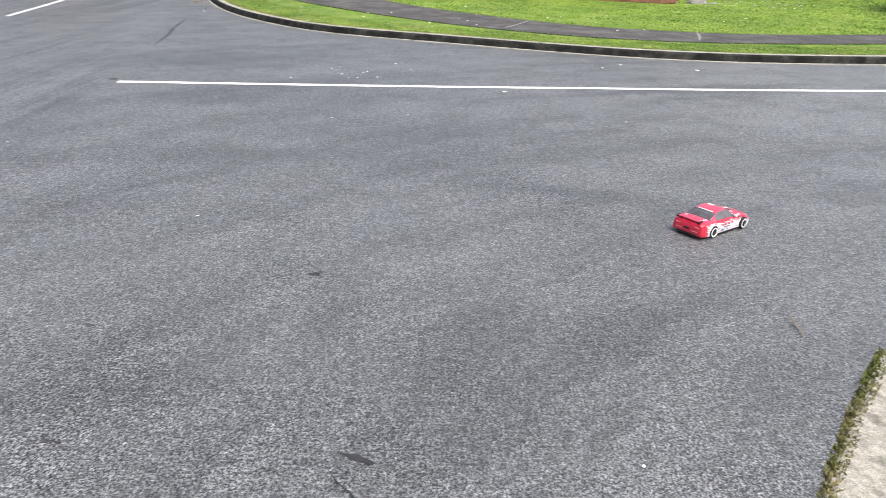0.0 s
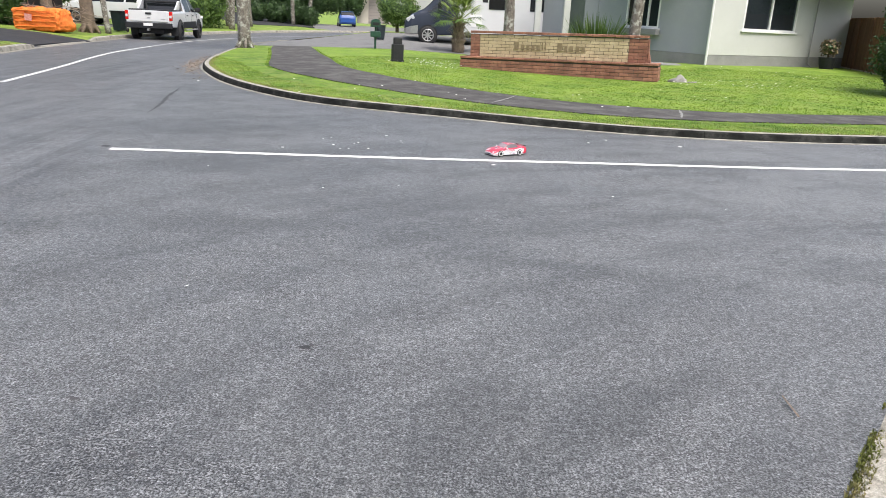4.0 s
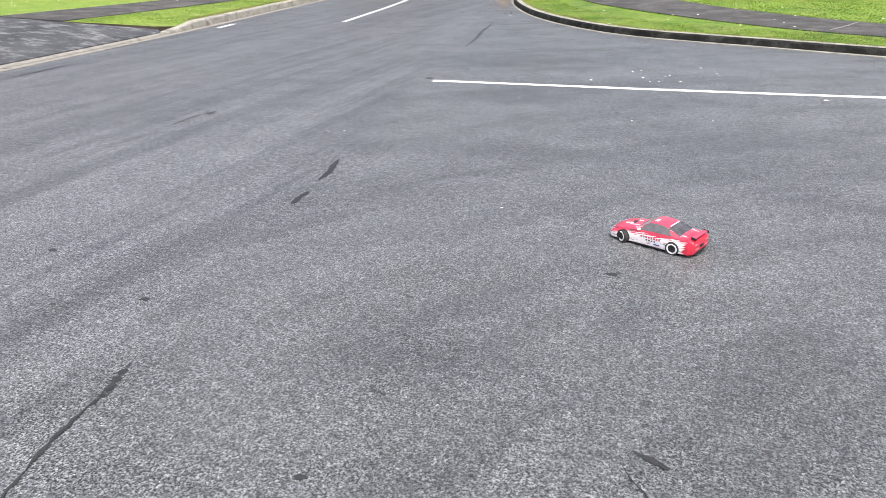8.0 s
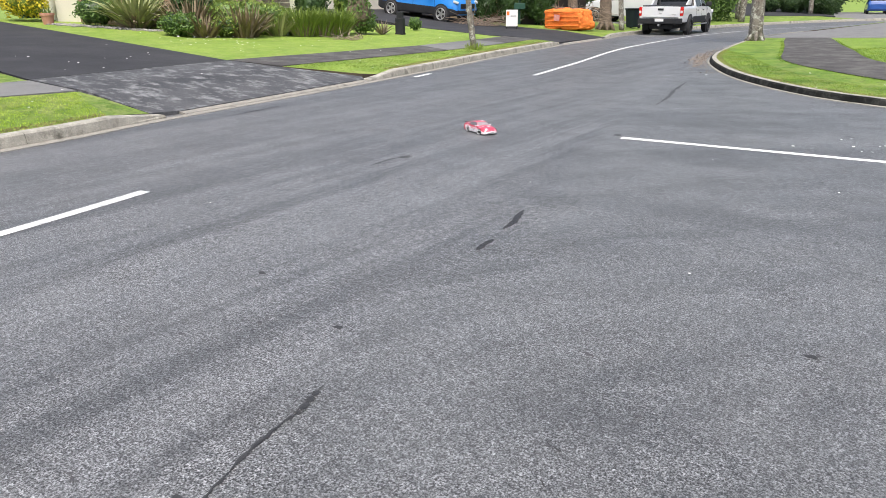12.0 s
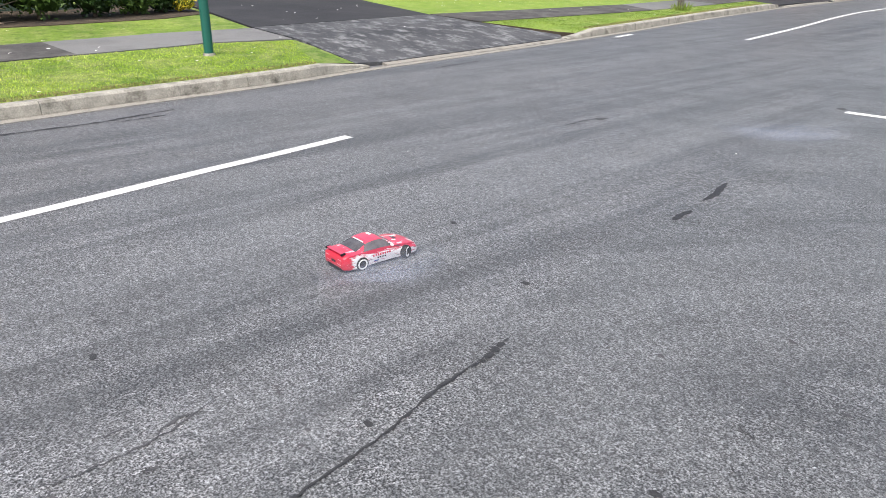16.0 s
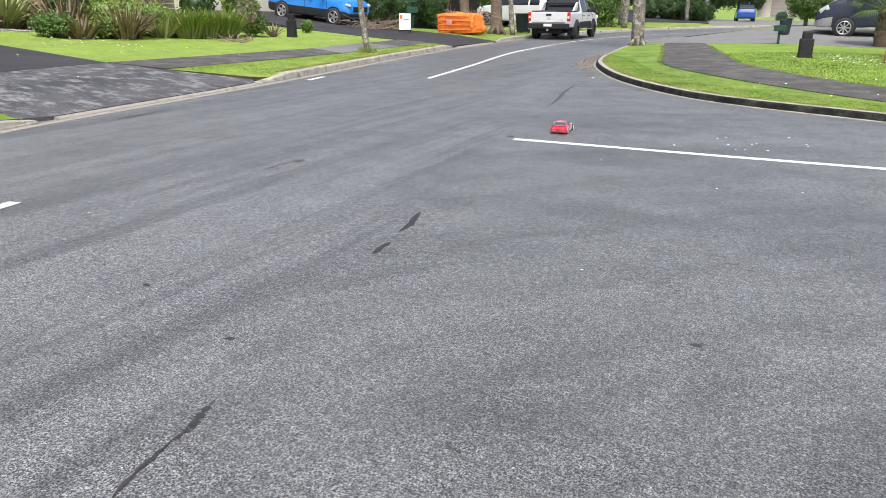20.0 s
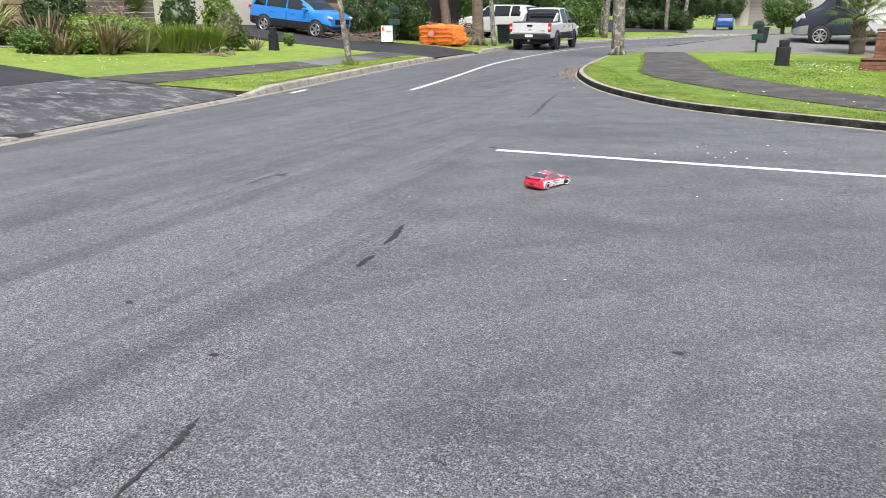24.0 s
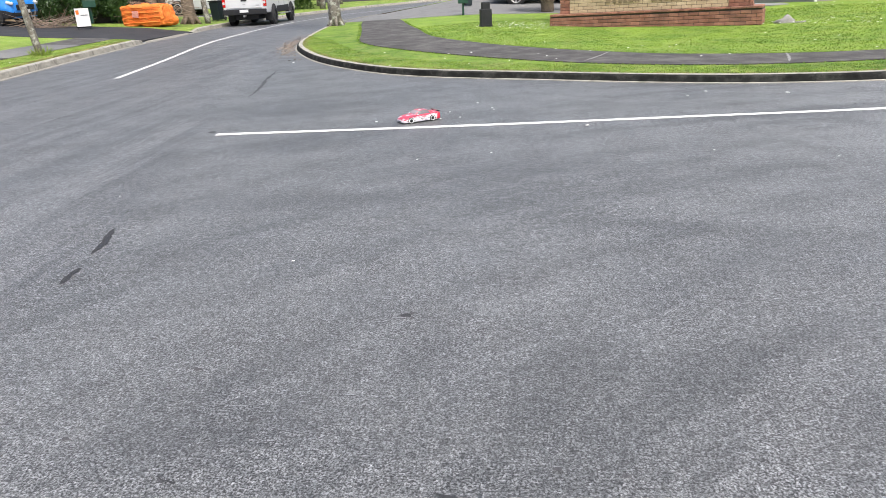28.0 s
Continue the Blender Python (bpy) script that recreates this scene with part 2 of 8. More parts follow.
ASPHALT = make_asphalt()
GRASS = make_grass("mown_grass", (0.092, 0.172, 0.019), (0.205, 0.295, 0.044), (0.32, 0.33, 0.13), 0.6)
BLADE = make_grass("grass_blade", (0.122, 0.222, 0.022), (0.255, 0.358, 0.052), (0.38, 0.39, 0.15), 0.6)
NEAR_BLADE = make_grass("bright_grass_blade", (0.275, 0.430, 0.034), (0.490, 0.620, 0.090), (0.56, 0.58, 0.22), 0.5)
# ground under the near blades, darkened to paint the shadows between them
GRASS_NEAR = make_grass("lawn_blade_shade", (0.095, 0.170, 0.016), (0.200, 0.290, 0.040), (0.40, 0.41, 0.15), 0.5)
GRASS_CORNER = make_grass("corner_lawn", (0.070, 0.150, 0.014), (0.185, 0.285, 0.034), (0.28, 0.29, 0.10), 0.5)
KERB = make_concrete("weathered_kerb", (0.24, 0.23, 0.195), (0.39, 0.37, 0.315), (0.070, 0.066, 0.05), 0.95, 7.0)
KERB_DARK = surf("near_black_kerb", (0.006, 0.0065, 0.006), (0.030, 0.031, 0.028), 4, 60, 0.3, 0.95, bumps=0.5, dirt=(0.10, 0.10, 0.09), dirt_amt=0.5, dirt_scale=4, spec=0.15)
KERB_NEAR = surf("lichened_kerb", (0.115, 0.113, 0.106), (0.33, 0.32, 0.295), 38.0, 210, 0.6, 0.92, bumps=0.4, bdist=0.002, dirt=(0.022, 0.022, 0.019), dirt_amt=0.95, dirt_scale=24)
CHANNEL_NEAR = surf("stained_channel", (0.21, 0.197, 0.16), (0.40, 0.38, 0.325), 45.0, 210, 0.65, 0.92, bumps=0.4, bdist=0.002, dirt=(0.060, 0.052, 0.038), dirt_amt=0.85, dirt_scale=13)
SILT = surf("damp_silt", (0.050, 0.042, 0.028), (0.14, 0.118, 0.082), 30, 160, 0.6, 0.9, bumps=0.6, bdist=0.004, dirt=(0.26, 0.235, 0.19), dirt_amt=0.8, dirt_scale=18)
CHANNEL = make_concrete("sandy_channel", (0.17, 0.16, 0.135), (0.34, 0.32, 0.28), (0.075, 0.068, 0.05), 0.95, 5.0)
PATH_DARK = surf("dark_asphalt_path", (0.044, 0.042, 0.041), (0.105, 0.101, 0.096), 2.6, 130, 0.4, 0.9, bumps=0.5, spec=0.25, dirt=(0.15, 0.145, 0.135), dirt_amt=0.5, dirt_scale=2.6)
PATH_PALE = surf("pale_concrete_path", (0.20, 0.20, 0.195), (0.29, 0.29, 0.28), 1.5, 110, 0.3, 0.9, bumps=0.4, dirt=(0.11, 0.11, 0.105), dirt_amt=0.7)
PATH_MID = surf("grey_concrete_path", (0.125, 0.125, 0.123), (0.20, 0.20, 0.195), 1.5, 110, 0.3, 0.9, bumps=0.4, dirt=(0.08, 0.08, 0.078), dirt_amt=0.7)
DRIVE = surf("black_driveway", (0.027, 0.028, 0.031), (0.048, 0.048, 0.051), 1.2, 120, 0.4, 0.85, bumps=0.4, spec=0.2)
CROSSING = surf("worn_crossing", (0.040, 0.042, 0.046), (0.088, 0.09, 0.094), 1.0, 60, 0.5, 0.9, bumps=0.5, spec=0.25, dirt=(0.33, 0.335, 0.335), dirt_amt=0.75, dirt_scale=3.6, drag=(0.8, 1.3, 1.0, 15))
PAINT_WORN = surf("worn_road_paint", (0.50, 0.51, 0.505), (0.66, 0.665, 0.66), 9, 160, 0.3, 0.75, bumps=0.3, dirt=(0.24, 0.245, 0.25), dirt_amt=0.7, dirt_scale=11)
PAINT = surf("road_paint", (0.72, 0.72, 0.70), (0.82, 0.82, 0.80), 9, 160, 0.25, 0.7, bumps=0.3, dirt=(0.30, 0.30, 0.30), dirt_amt=0.55, dirt_scale=14)
TAR = surf("tar", (0.018, 0.018, 0.019), (0.036, 0.036, 0.037), 20, 180, 0.4, 0.6, bumps=0.5)
SOIL = surf("garden_soil", (0.05, 0.038, 0.026), (0.10, 0.075, 0.05), 3, 60, 0.5, 0.95, bumps=0.9, bdist=0.03)
BRICK_RED = surf("red_brick", (0.235, 0.100, 0.066), (0.37, 0.185, 0.125), 5, 90, 0.35, 0.88, bumps=0.5, vary=0.5, dirt=(0.10, 0.07, 0.055), dirt_amt=0.65)
BRICK_CREAM = surf("cream_brick", (0.42, 0.335, 0.205), (0.55, 0.45, 0.295), 5, 90, 0.3, 0.88, bumps=0.5, vary=0.25, dirt=(0.30, 0.24, 0.15), dirt_amt=0.4)
MORTAR = surf("dark_mortar", (0.05, 0.042, 0.035), (0.09, 0.075, 0.06), 9, 120, 0.3, 0.95)
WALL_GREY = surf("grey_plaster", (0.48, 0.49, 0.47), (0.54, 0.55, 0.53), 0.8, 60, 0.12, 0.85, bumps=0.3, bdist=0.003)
# WALL_GREY plaster darkened and blued to paint shade on side and porch walls
WALL_SHADE = surf("shaded_plaster", (0.29, 0.31, 0.34), (0.34, 0.36, 0.385), 0.8, 60, 0.12, 0.85, bumps=0.3, bdist=0.003)
WALL_BASE = surf("plinth_grey", (0.22, 0.22, 0.22), (0.28, 0.28, 0.275), 2, 60, 0.2, 0.9)
CREAM_WALL = surf("cream_weatherboard", (0.62, 0.58, 0.48), (0.68, 0.64, 0.54), 0.8, 60, 0.12, 0.75)
TIMBER = surf("old_timber", (0.17, 0.12, 0.07), (0.28, 0.205, 0.13), 1.2, 26, 0.4, 0.85, bumps=0.6, stretch=(1, 1, 8), vary=0.4)
FENCE = surf("stained_fence", (0.078, 0.032, 0.013), (0.150, 0.064, 0.026), 0.9, 30, 0.45, 0.85, bumps=0.5, stretch=(6, 6, 0.5), vary=0.28, dirt=(0.27, 0.145, 0.07), dirt_amt=0.55, dirt_scale=3, drag=(2.2, 2.2, 0.35))
def make_lichen_bark():
    """Dark bark under hard-edged pale lichen crusts."""
    m, nt, b = nodes_of("lichen_bark")
    pos = where(nt, "World")
    bark = mix_rgb(nt, ramp(nt, tex(nt, "Noise", 14, pos, 5, 0.7, (1, 1, 0.5)), [(0.35, 0.0), (0.65, 1.0)]), (0.075, 0.064, 0.052), (0.21, 0.19, 0.16))
    crust = tex(nt, "Noise", 7, pos, 6, 0.72)
    col = mix_rgb(nt, ramp(nt, crust, [(0.51, 0.0), (0.60, 0.9)]), bark, mix_rgb(nt, tex(nt, "Noise", 30, pos, 3, 0.6), (0.26, 0.27, 0.225), (0.48, 0.49, 0.43)))
    nt.links.new(col, b.inputs["Base Color"])
    b.inputs["Roughness"].default_value = 0.95
    bump(nt, b, crust, 0.8, 0.02)
    return m


BARK = make_lichen_bark()
BARK_DARK = surf("dark_bark", (0.10, 0.075, 0.055), (0.19, 0.145, 0.105), 8, 60, 0.4, 0.95, bumps=1.0, bdist=0.02)
POLE_GREEN = surf("green_enamel", (0.012, 0.105, 0.085), (0.016, 0.125, 0.10), 3, 60, 0.1, 0.42, bumps=0.05)
BLACK_PLASTIC = surf("black_plastic", (0.014, 0.015, 0.017), (0.024, 0.025, 0.028), 5, 80, 0.2, 0.65, bumps=0.1, spec=0.3)
DARK_GREEN = surf("dark_green_metal", (0.010, 0.05, 0.03), (0.014, 0.062, 0.04), 5, 80, 0.2, 0.45, bumps=0.1)
BIN_BLUE = surf("dark_bin_plastic", (0.012, 0.020, 0.026), (0.018, 0.030, 0.036), 5, 80, 0.2, 0.5, bumps=0.1)
WHITE_BOARD = surf("white_board", (0.72, 0.72, 0.70), (0.78, 0.78, 0.76), 3, 60, 0.1, 0.5, bumps=0)
ORANGE = surf("orange_mesh", (0.78, 0.16, 0.02), (0.90, 0.24, 0.04), 5, 40, 0.4, 0.75, bumps=0.8, bdist=0.03)
TERRACOTTA = surf("terracotta", (0.42, 0.20, 0.14), (0.5, 0.26, 0.19), 6, 60, 0.2, 0.8)
STONE = surf("pale_stone", (0.15, 0.145, 0.135), (0.30, 0.29, 0.27), 6, 60, 0.4, 0.9, bumps=0.8, bdist=0.02, island=0.5)
ROOF = surf("dark_roof", (0.07, 0.065, 0.065), (0.11, 0.10, 0.10), 2, 40, 0.3, 0.8)
WHITE_FRAME = surf("white_frame", (0.72, 0.72, 0.72), (0.78, 0.78, 0.78), 3, 60, 0.05, 0.45, bumps=0)
DARK_GLASS = glass("window_glass")
CAR_GLASS = glass("car_glass", (0.012, 0.014, 0.016))
RUBBER = surf("tyre_rubber", (0.018, 0.018, 0.019), (0.03, 0.03, 0.03), 20, 120, 0.2, 0.8, bumps=0.2, coord="Object")
RIM = surf("silver_rim", (0.45, 0.45, 0.46), (0.55, 0.55, 0.56), 20, 90, 0.1, 0.35, 0.8, bumps=0, coord="Object")
RIM_WHITE = surf("white_rim", (0.74, 0.74, 0.74), (0.8, 0.8, 0.8), 20, 90, 0.05, 0.4, 0.0, bumps=0, coord="Object")
RIM_BLACK = surf("black_rim", (0.02, 0.02, 0.022), (0.03, 0.03, 0.032), 20, 90, 0.1, 0.35, 0.2, bumps=0, coord="Object")
LAMP_RED = glass("red_lens", (0.55, 0.012, 0.012), 0.15)
LAMP_CLEAR = glass("clear_lens", (0.55, 0.56, 0.58), 0.08)
PLATE = surf("plate_white", (0.7, 0.7, 0.7), (0.75, 0.75, 0.75), 20, 90, 0.05, 0.4, bumps=0)
def paint(name, c):
    return surf(name, c, tuple(v * 1.06 for v in c), 2, 300, 0.04, 0.32, bumps=0, coat=0.8, spec=0.5, coord="Object")
PAINT_WHITE = paint("white_car_paint", (0.60, 0.61, 0.625))
PAINT_BLUE = paint("bright_blue_paint", (0.014, 0.20, 0.62))
PAINT_NAVY = paint("navy_paint", (0.018, 0.075, 0.29))
PAINT_SLATE = surf("slate_paint", (0.020, 0.027, 0.045), (0.024, 0.032, 0.052), 2, 300, 0.04, 0.5, bumps=0, coat=0.15, spec=0.35, coord="Object")
def leafy(name, c1, c2, rough=0.5):
    m = surf(name, c1, c2, 2.0, 30, 0.35, rough, bumps=0.2, island=0.9, spec=0.35)
    return m
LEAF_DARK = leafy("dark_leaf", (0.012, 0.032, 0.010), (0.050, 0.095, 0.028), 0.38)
LEAF_MID = leafy("mid_leaf", (0.045, 0.09, 0.02), (0.12, 0.20, 0.045))
LEAF_LIME = leafy("lime_leaf", (0.065, 0.12, 0.015), (0.20, 0.27, 0.05))
LEAF_FLAX = leafy("flax_leaf", (0.10, 0.14, 0.045), (0.34, 0.36, 0.16))
LEAF_BRONZE = leafy("bronze_flax_leaf", (0.050, 0.036, 0.020), (0.21, 0.165, 0.095))
LEAF_YELLOW = leafy("yellow_leaf", (0.50, 0.40, 0.02), (0.72, 0.62, 0.06))
TWIG = surf("dry_twig", (0.16, 0.12, 0.09), (0.28, 0.22, 0.17), 8, 60, 0.3, 0.95, island=0.5)
PETAL = surf("white_petal", (0.78, 0.78, 0.74), (0.82, 0.82, 0.78), 5, 60, 0.05, 0.7, bumps=0)

# ---- helpers for building ----
def link(name, verts, faces, mat, parent=None, smooth=False):
    me = bpy.data.meshes.new(name)
    me.from_pydata(verts, [], faces)
    me.materials.append(mat)
    if smooth:
        me.polygons.foreach_set("use_smooth", [True] * len(me.polygons))
    ob = new(name, me)
    ob.parent = parent
    return ob


def part(name, bm, mat, parent=None, label="", smooth=False):
    bmesh.ops.recalc_face_normals(bm, faces=bm.faces)
    me = bpy.data.meshes.new(name)
    bm.to_mesh(me)
    bm.free()
    me.materials.append(mat)
    if smooth:
        me.polygons.foreach_set("use_smooth", [True] * len(me.polygons))
    ob = new(name, me)
    ob.parent = parent
    return tagged(ob, label) if label else ob


def thing(name, label, category, at=(0, 0, 0), turn=0.0, group="", kind="", tilt=0.0):
    ob = new(name)
    ob.empty_display_size = 0.2
    ob.matrix_world = pose(*at, 0, tilt, turn)
    return tagged(ob, label, category, group, kind)


def box(bm, c, s, bev=0.0, turn=None, seg=2):
    m = Matrix.Translation(c)
    if turn is not None:
        m = m @ pose(0, 0, 0, *turn)
    r = bmesh.ops.create_cube(bm, size=1, matrix=m @ Matrix.Diagonal((*s, 1)))
    if bev:
        es = list({e for v in r["verts"] for e in v.link_edges})
        bmesh.ops.bevel(bm, geom=es, offset=bev, segments=seg, affect="EDGES", profile=0.6)
    return bm


def boxed(c, s, bev=0.0, turn=None, seg=2):
    return box(bmesh.new(), c, s, bev, turn, seg)


def rod(bm, a, b, r1, r2=None, n=8):
    a, b = Vector(a), Vector(b)
    q = (b - a).to_track_quat("Z", "Y").to_matrix().to_4x4()
    bmesh.ops.create_cone(bm, cap_ends=True, segments=n, radius1=r1, radius2=r1 if r2 is None else r2, depth=(b - a).length, matrix=Matrix.Translation((a + b) / 2) @ q)
    return bm


def prism(bm, outline, axis_y0, axis_y1):
    """Extrude a closed outline of (x, z) from y0 to y1."""
    v0 = [bm.verts.new((x, axis_y0, z)) for x, z in outline]
    v1 = [bm.verts.new((x, axis_y1, z)) for x, z in outline]
    n = len(outline)
    for i in range(n):
        bm.faces.new((v0[i], v0[(i + 1) % n], v1[(i + 1) % n], v1[i]))
    bm.faces.new(v0[::-1])
    bm.faces.new(v1)
    return bm


def spline(pts, step=0.5):
    """Points along a smooth line through pts, about step apart."""
    P = [Vector((*p, 0)) for p in pts]
    P = [2 * P[0] - P[1]] + P + [2 * P[-1] - P[-2]]
    out = []
    for i in range(1, len(P) - 2):
        a, b, c, d = P[i - 1 : i + 3]
        n = max(1, round((c - b).length / step))
        for k in range(n):
            u = k / n
            out.append(0.5 * (2 * b + (c - a) * u + (2 * a - 5 * b + 4 * c - d) * u * u + (3 * b - a - 3 * c + d) * u**3))
    return out + [P[-2]]


def offset(line, d):
    """The line moved d to its left."""
    out = []
    for i, p in enumerate(line):
        t = (line[min(i + 1, len(line) - 1)] - line[max(i - 1, 0)]).normalized()
        out.append(p + Vector((-t.y, t.x, 0)) * d)
    return out


WEST = spline([(-7.2, -24), (-7.45, -8), (-7.85, 0), (-8.05, 2.2), (-8.25, 4.2), (-8.55, 5.7), (-9.25, 11.0), (-10.3, 17.0), (-11.05, 22.0), (-11.65, 26.7), (-12.05, 30.0), (-12.25, 34.0), (-12.0, 39.0), (-11.2, 46.0), (-9.5, 52.0), (-6.0, 59.0), (0.0, 65.0), (12.0, 69.0), (40.0, 72.0)])
FAR = spline([(60.0, 56.0), (24.0, 54.0), (8.0, 51.0), (0.0, 47.0), (-4.4, 42.0), (-6.2, 37.0), (-6.8, 31.0), (-6.4, 26.0), (-5.78, 21.3), (-5.4, 19.0), (-4.9, 17.2), (-3.9, 14.9), (-2.75, 13.15), (-1.5, 11.95), (0.5, 11.05), (2.0, 10.42), (3.4, 10.06), (5.1, 10.03), (7.65, 10.42), (11.2, 11.2), (14.0, 11.9), (22.0, 13.6), (60.0, 20.0)])
NEAR = spline([(-1.6, -24.0), (-1.5, -8.0), (-1.15, -5.0), (-0.6, -2.6), (-0.1, -1.0), (0.42, 0.3), (0.85, 1.12), (1.33, 1.84), (1.68, 2.3), (2.14, 2.85), (2.66, 3.36), (3.34, 3.92), (4.07, 4.41), (5.2, 4.99), (6.56, 5.48), (9.0, 6.1), (14.0, 7.2), (22.0, 8.8), (60.0, 15.0)], 0.25)


def fall(y):
    """The street falls gently beyond the corner."""
    return -0.008 * max(0.0, min(y, 47.0) - 22.0)


def nearest(line, x, y):
    return min(range(len(line)), key=lambda i: (line[i].x - x) ** 2 + (line[i].y - y) ** 2)


SEGMENTS = {}


def gap(line, x, y):
    """The distance from a place to a line of points."""
    key = (len(line), line[0].x, line[0].y, line[-1].x, line[-1].y)
    if key not in SEGMENTS:
        p = np.array([(q.x, q.y) for q in line])
        d = p[1:] - p[:-1]
        SEGMENTS[key] = (p[:-1, 0], p[:-1, 1], d[:, 0], d[:, 1], 1.0 / (d * d).sum(1))
    ax, ay, dx, dy, inv = SEGMENTS[key]
    px, py = x - ax, y - ay
    u = ((px * dx + py * dy) * inv).clip(0.0, 1.0)
    px, py = px - u * dx, py - u * dy
    return math.sqrt(float((px * px + py * py).min()))


def raised(y):
    """How far the west kerb stands up: 1 along the street, 0 at the two driveway crossings."""
    k = min(max(a - y, y - b, 0.0) / 0.75 for a, b in ((5.6, 10.65), (22.35, 27.35)))
    return min(1.0, k) ** 2 * (3 - 2 * min(1.0, k))


def z_west(x, y):
    d = gap(WEST[::2], x, y)
    full = 0.13 + 0.05 * min(d, 16)
    low = min(0.035 + 0.11 * d, full)
    return low + (full - low) * raised(y) + fall(y)


def z_far(x, y):
    """The corner lawn: rises a little behind the bulb of the kerb and again towards the house."""
    d = gap(FAR[::2], x, y)
    west = min(1.0, max(0.0, (2.5 - x) / 3.4)) * min(1.0, d / 4.5)
    back = min(1.0, max(0.0, (x - 5.5) / 3.0)) * 0.019 * min(max(0.0, d - 1.5), 11.0)
    return 0.102 + 0.10 * west + back + fall(y)


def z_camper(x, y):
    """The driveway, climbing from the street to the garage."""
    return z_far(x, y) + 0.062 * min(max(0.0, y - 28.3), 7.5) * min(1.0, max(0.0, (x + 6.0) / 3.5))


def z_near(x, y):
    return 0.090 + 0.022 * min(gap(NEAR[::2], x, y), 8)


def patch(name, outline, zf, mat, lift=0.0, kind="structure", label="", grid=0.7):
    """A piece of ground: the outline filled, cut into a grid, and laid on zf(x, y)."""
    bm = bmesh.new()
    vs = [bm.verts.new((p[0], p[1], 0)) for p in outline]
    es = [bm.edges.new((vs[i], vs[(i + 1) % len(vs)])) for i in range(len(vs))]
    bmesh.ops.triangle_fill(bm, use_beauty=True, edges=es)
    xs, ys = [p[0] for p in outline], [p[1] for p in outline]
    for axis, lo, hi in ((0, min(xs), max(xs)), (1, min(ys), max(ys))):
        n = int(min(40, (hi - lo) / grid))
        for k in range(1, n):
            co = [0, 0, 0]
            co[axis] = lo + (hi - lo) * k / n
            no = [0, 0, 0]
            no[axis] = 1
            bmesh.ops.bisect_plane(bm, geom=bm.verts[:] + bm.edges[:] + bm.faces[:], dist=1e-5, plane_co=co, plane_no=no)
    for v in bm.verts:
        v.co.z = zf(v.co.x, v.co.y) + lift
    rim = [e for e in bm.edges if e.is_boundary]
    r = bmesh.ops.extrude_edge_only(bm, edges=rim)
    for v in r["geom"]:
        if isinstance(v, bmesh.types.BMVert):
            v.co.z -= 0.25
        elif isinstance(v, bmesh.types.BMFace):
            v.material_index = 1
    ob = part(name, bm, mat, None, label, smooth=False)
    ob.data.materials.append(SOIL if mat in (GRASS, GRASS_NEAR, GRASS_CORNER) else mat)
    return tagged(ob, label, "", "", kind)


def xy(line, pick=lambda p: True):
    return [(p.x, p.y) for p in line if pick(p)]


def sweep(name, line, profile, mat, parent, block=2.4, joint=0.006, drop=None):
    """A kerb: the profile of (offset, z) swept along the line in cast lengths with open joints."""
    n = max(1, round(block / max(1e-6, (line[1] - line[0]).length)))
    rails = [[(p.x, p.y, z + fall(p.y)) for p in offset(line, o)] for o, z in profile]
    if drop:
        rails = [[(x, y, (z if z < 0.02 else 0.02 + (z - 0.02) * (0.22 + 0.78 * drop(y))) + fall(y)) for x, y, _ in r] for r, (o, z) in zip(rails, profile)]
    k = len(profile)
    for s in range(0, len(line) - 1, n):
        e = min(s + n, len(line) - 1)
        verts, faces = [], []
        for i in range(s, e + 1):
            for r in rails:
                q = Vector(r[i])
                if i == e and e < len(line) - 1:
                    q += (Vector(r[i - 1]) - q).normalized() * joint
                verts.append(q)
        for i in range(e - s):
            for j in range(k):
                a, b = i * k + j, i * k + (j + 1) % k
                faces.append((a, b, b + k, a + k))
        faces += [tuple(range(k))[::-1], tuple(range((e - s) * k, (e - s + 1) * k))]
        link(name, verts, faces, mat, parent)


# ---- ground and road ----
def plain(name, x0, x1, y0, y1, z, mat, label, n=1):
    vs = [(x0 + (x1 - x0) * i / n, y0 + (y1 - y0) * j / n, z) for j in range(n + 1) for i in range(n + 1)]
    fs = [(j * (n + 1) + i, j * (n + 1) + i + 1, (j + 1) * (n + 1) + i + 1, (j + 1) * (n + 1) + i) for j in range(n) for i in range(n)]
    return tagged(link(name, vs, fs, mat), label, "", "", "structure")


plain("ground", -700, 700, -700, 900, -0.45, GRASS, "grass ground reaching far beyond the streets")
ROAD_Y = [-60.0, 22.0, 47.0, 75.0]
road = link("road", [(x, y, fall(y)) for y in ROAD_Y for x in (-14, 75)], [(2 * k, 2 * k + 1, 2 * k + 3, 2 * k + 2) for k in range(3)], ASPHALT)
tagged(road, "worn grey chipseal street at a side-road junction", "", "", "structure")


def cut(line, y0, y1):
    return [p for p in line if y0 <= p.y <= y1]


kerb_w = tagged(new("kerb_west"), "pale weathered concrete kerb along the street", "", "", "structure")
RAISED = [(0.0, -0.06), (0.0, 0.02), (0.018, 0.115), (0.04, 0.135), (0.15, 0.14), (0.16, -0.06)]
LOW = [(0.0, -0.06), (0.0, 0.014), (0.03, 0.026), (0.11, 0.036), (0.12, -0.06)]
LIP = [(-0.15, -0.06), (-0.15, 0.006), (-0.02, 0.004), (-0.004, 0.01), (-0.004, -0.06)]
west_all = cut(WEST, -30, 70)
sweep("kerb_block", cut(WEST, -30, 5.75), RAISED, KERB, kerb_w, drop=raised)
sweep("kerb_block", cut(WEST, 5.75, 10.5), LOW, CHANNEL, kerb_w)
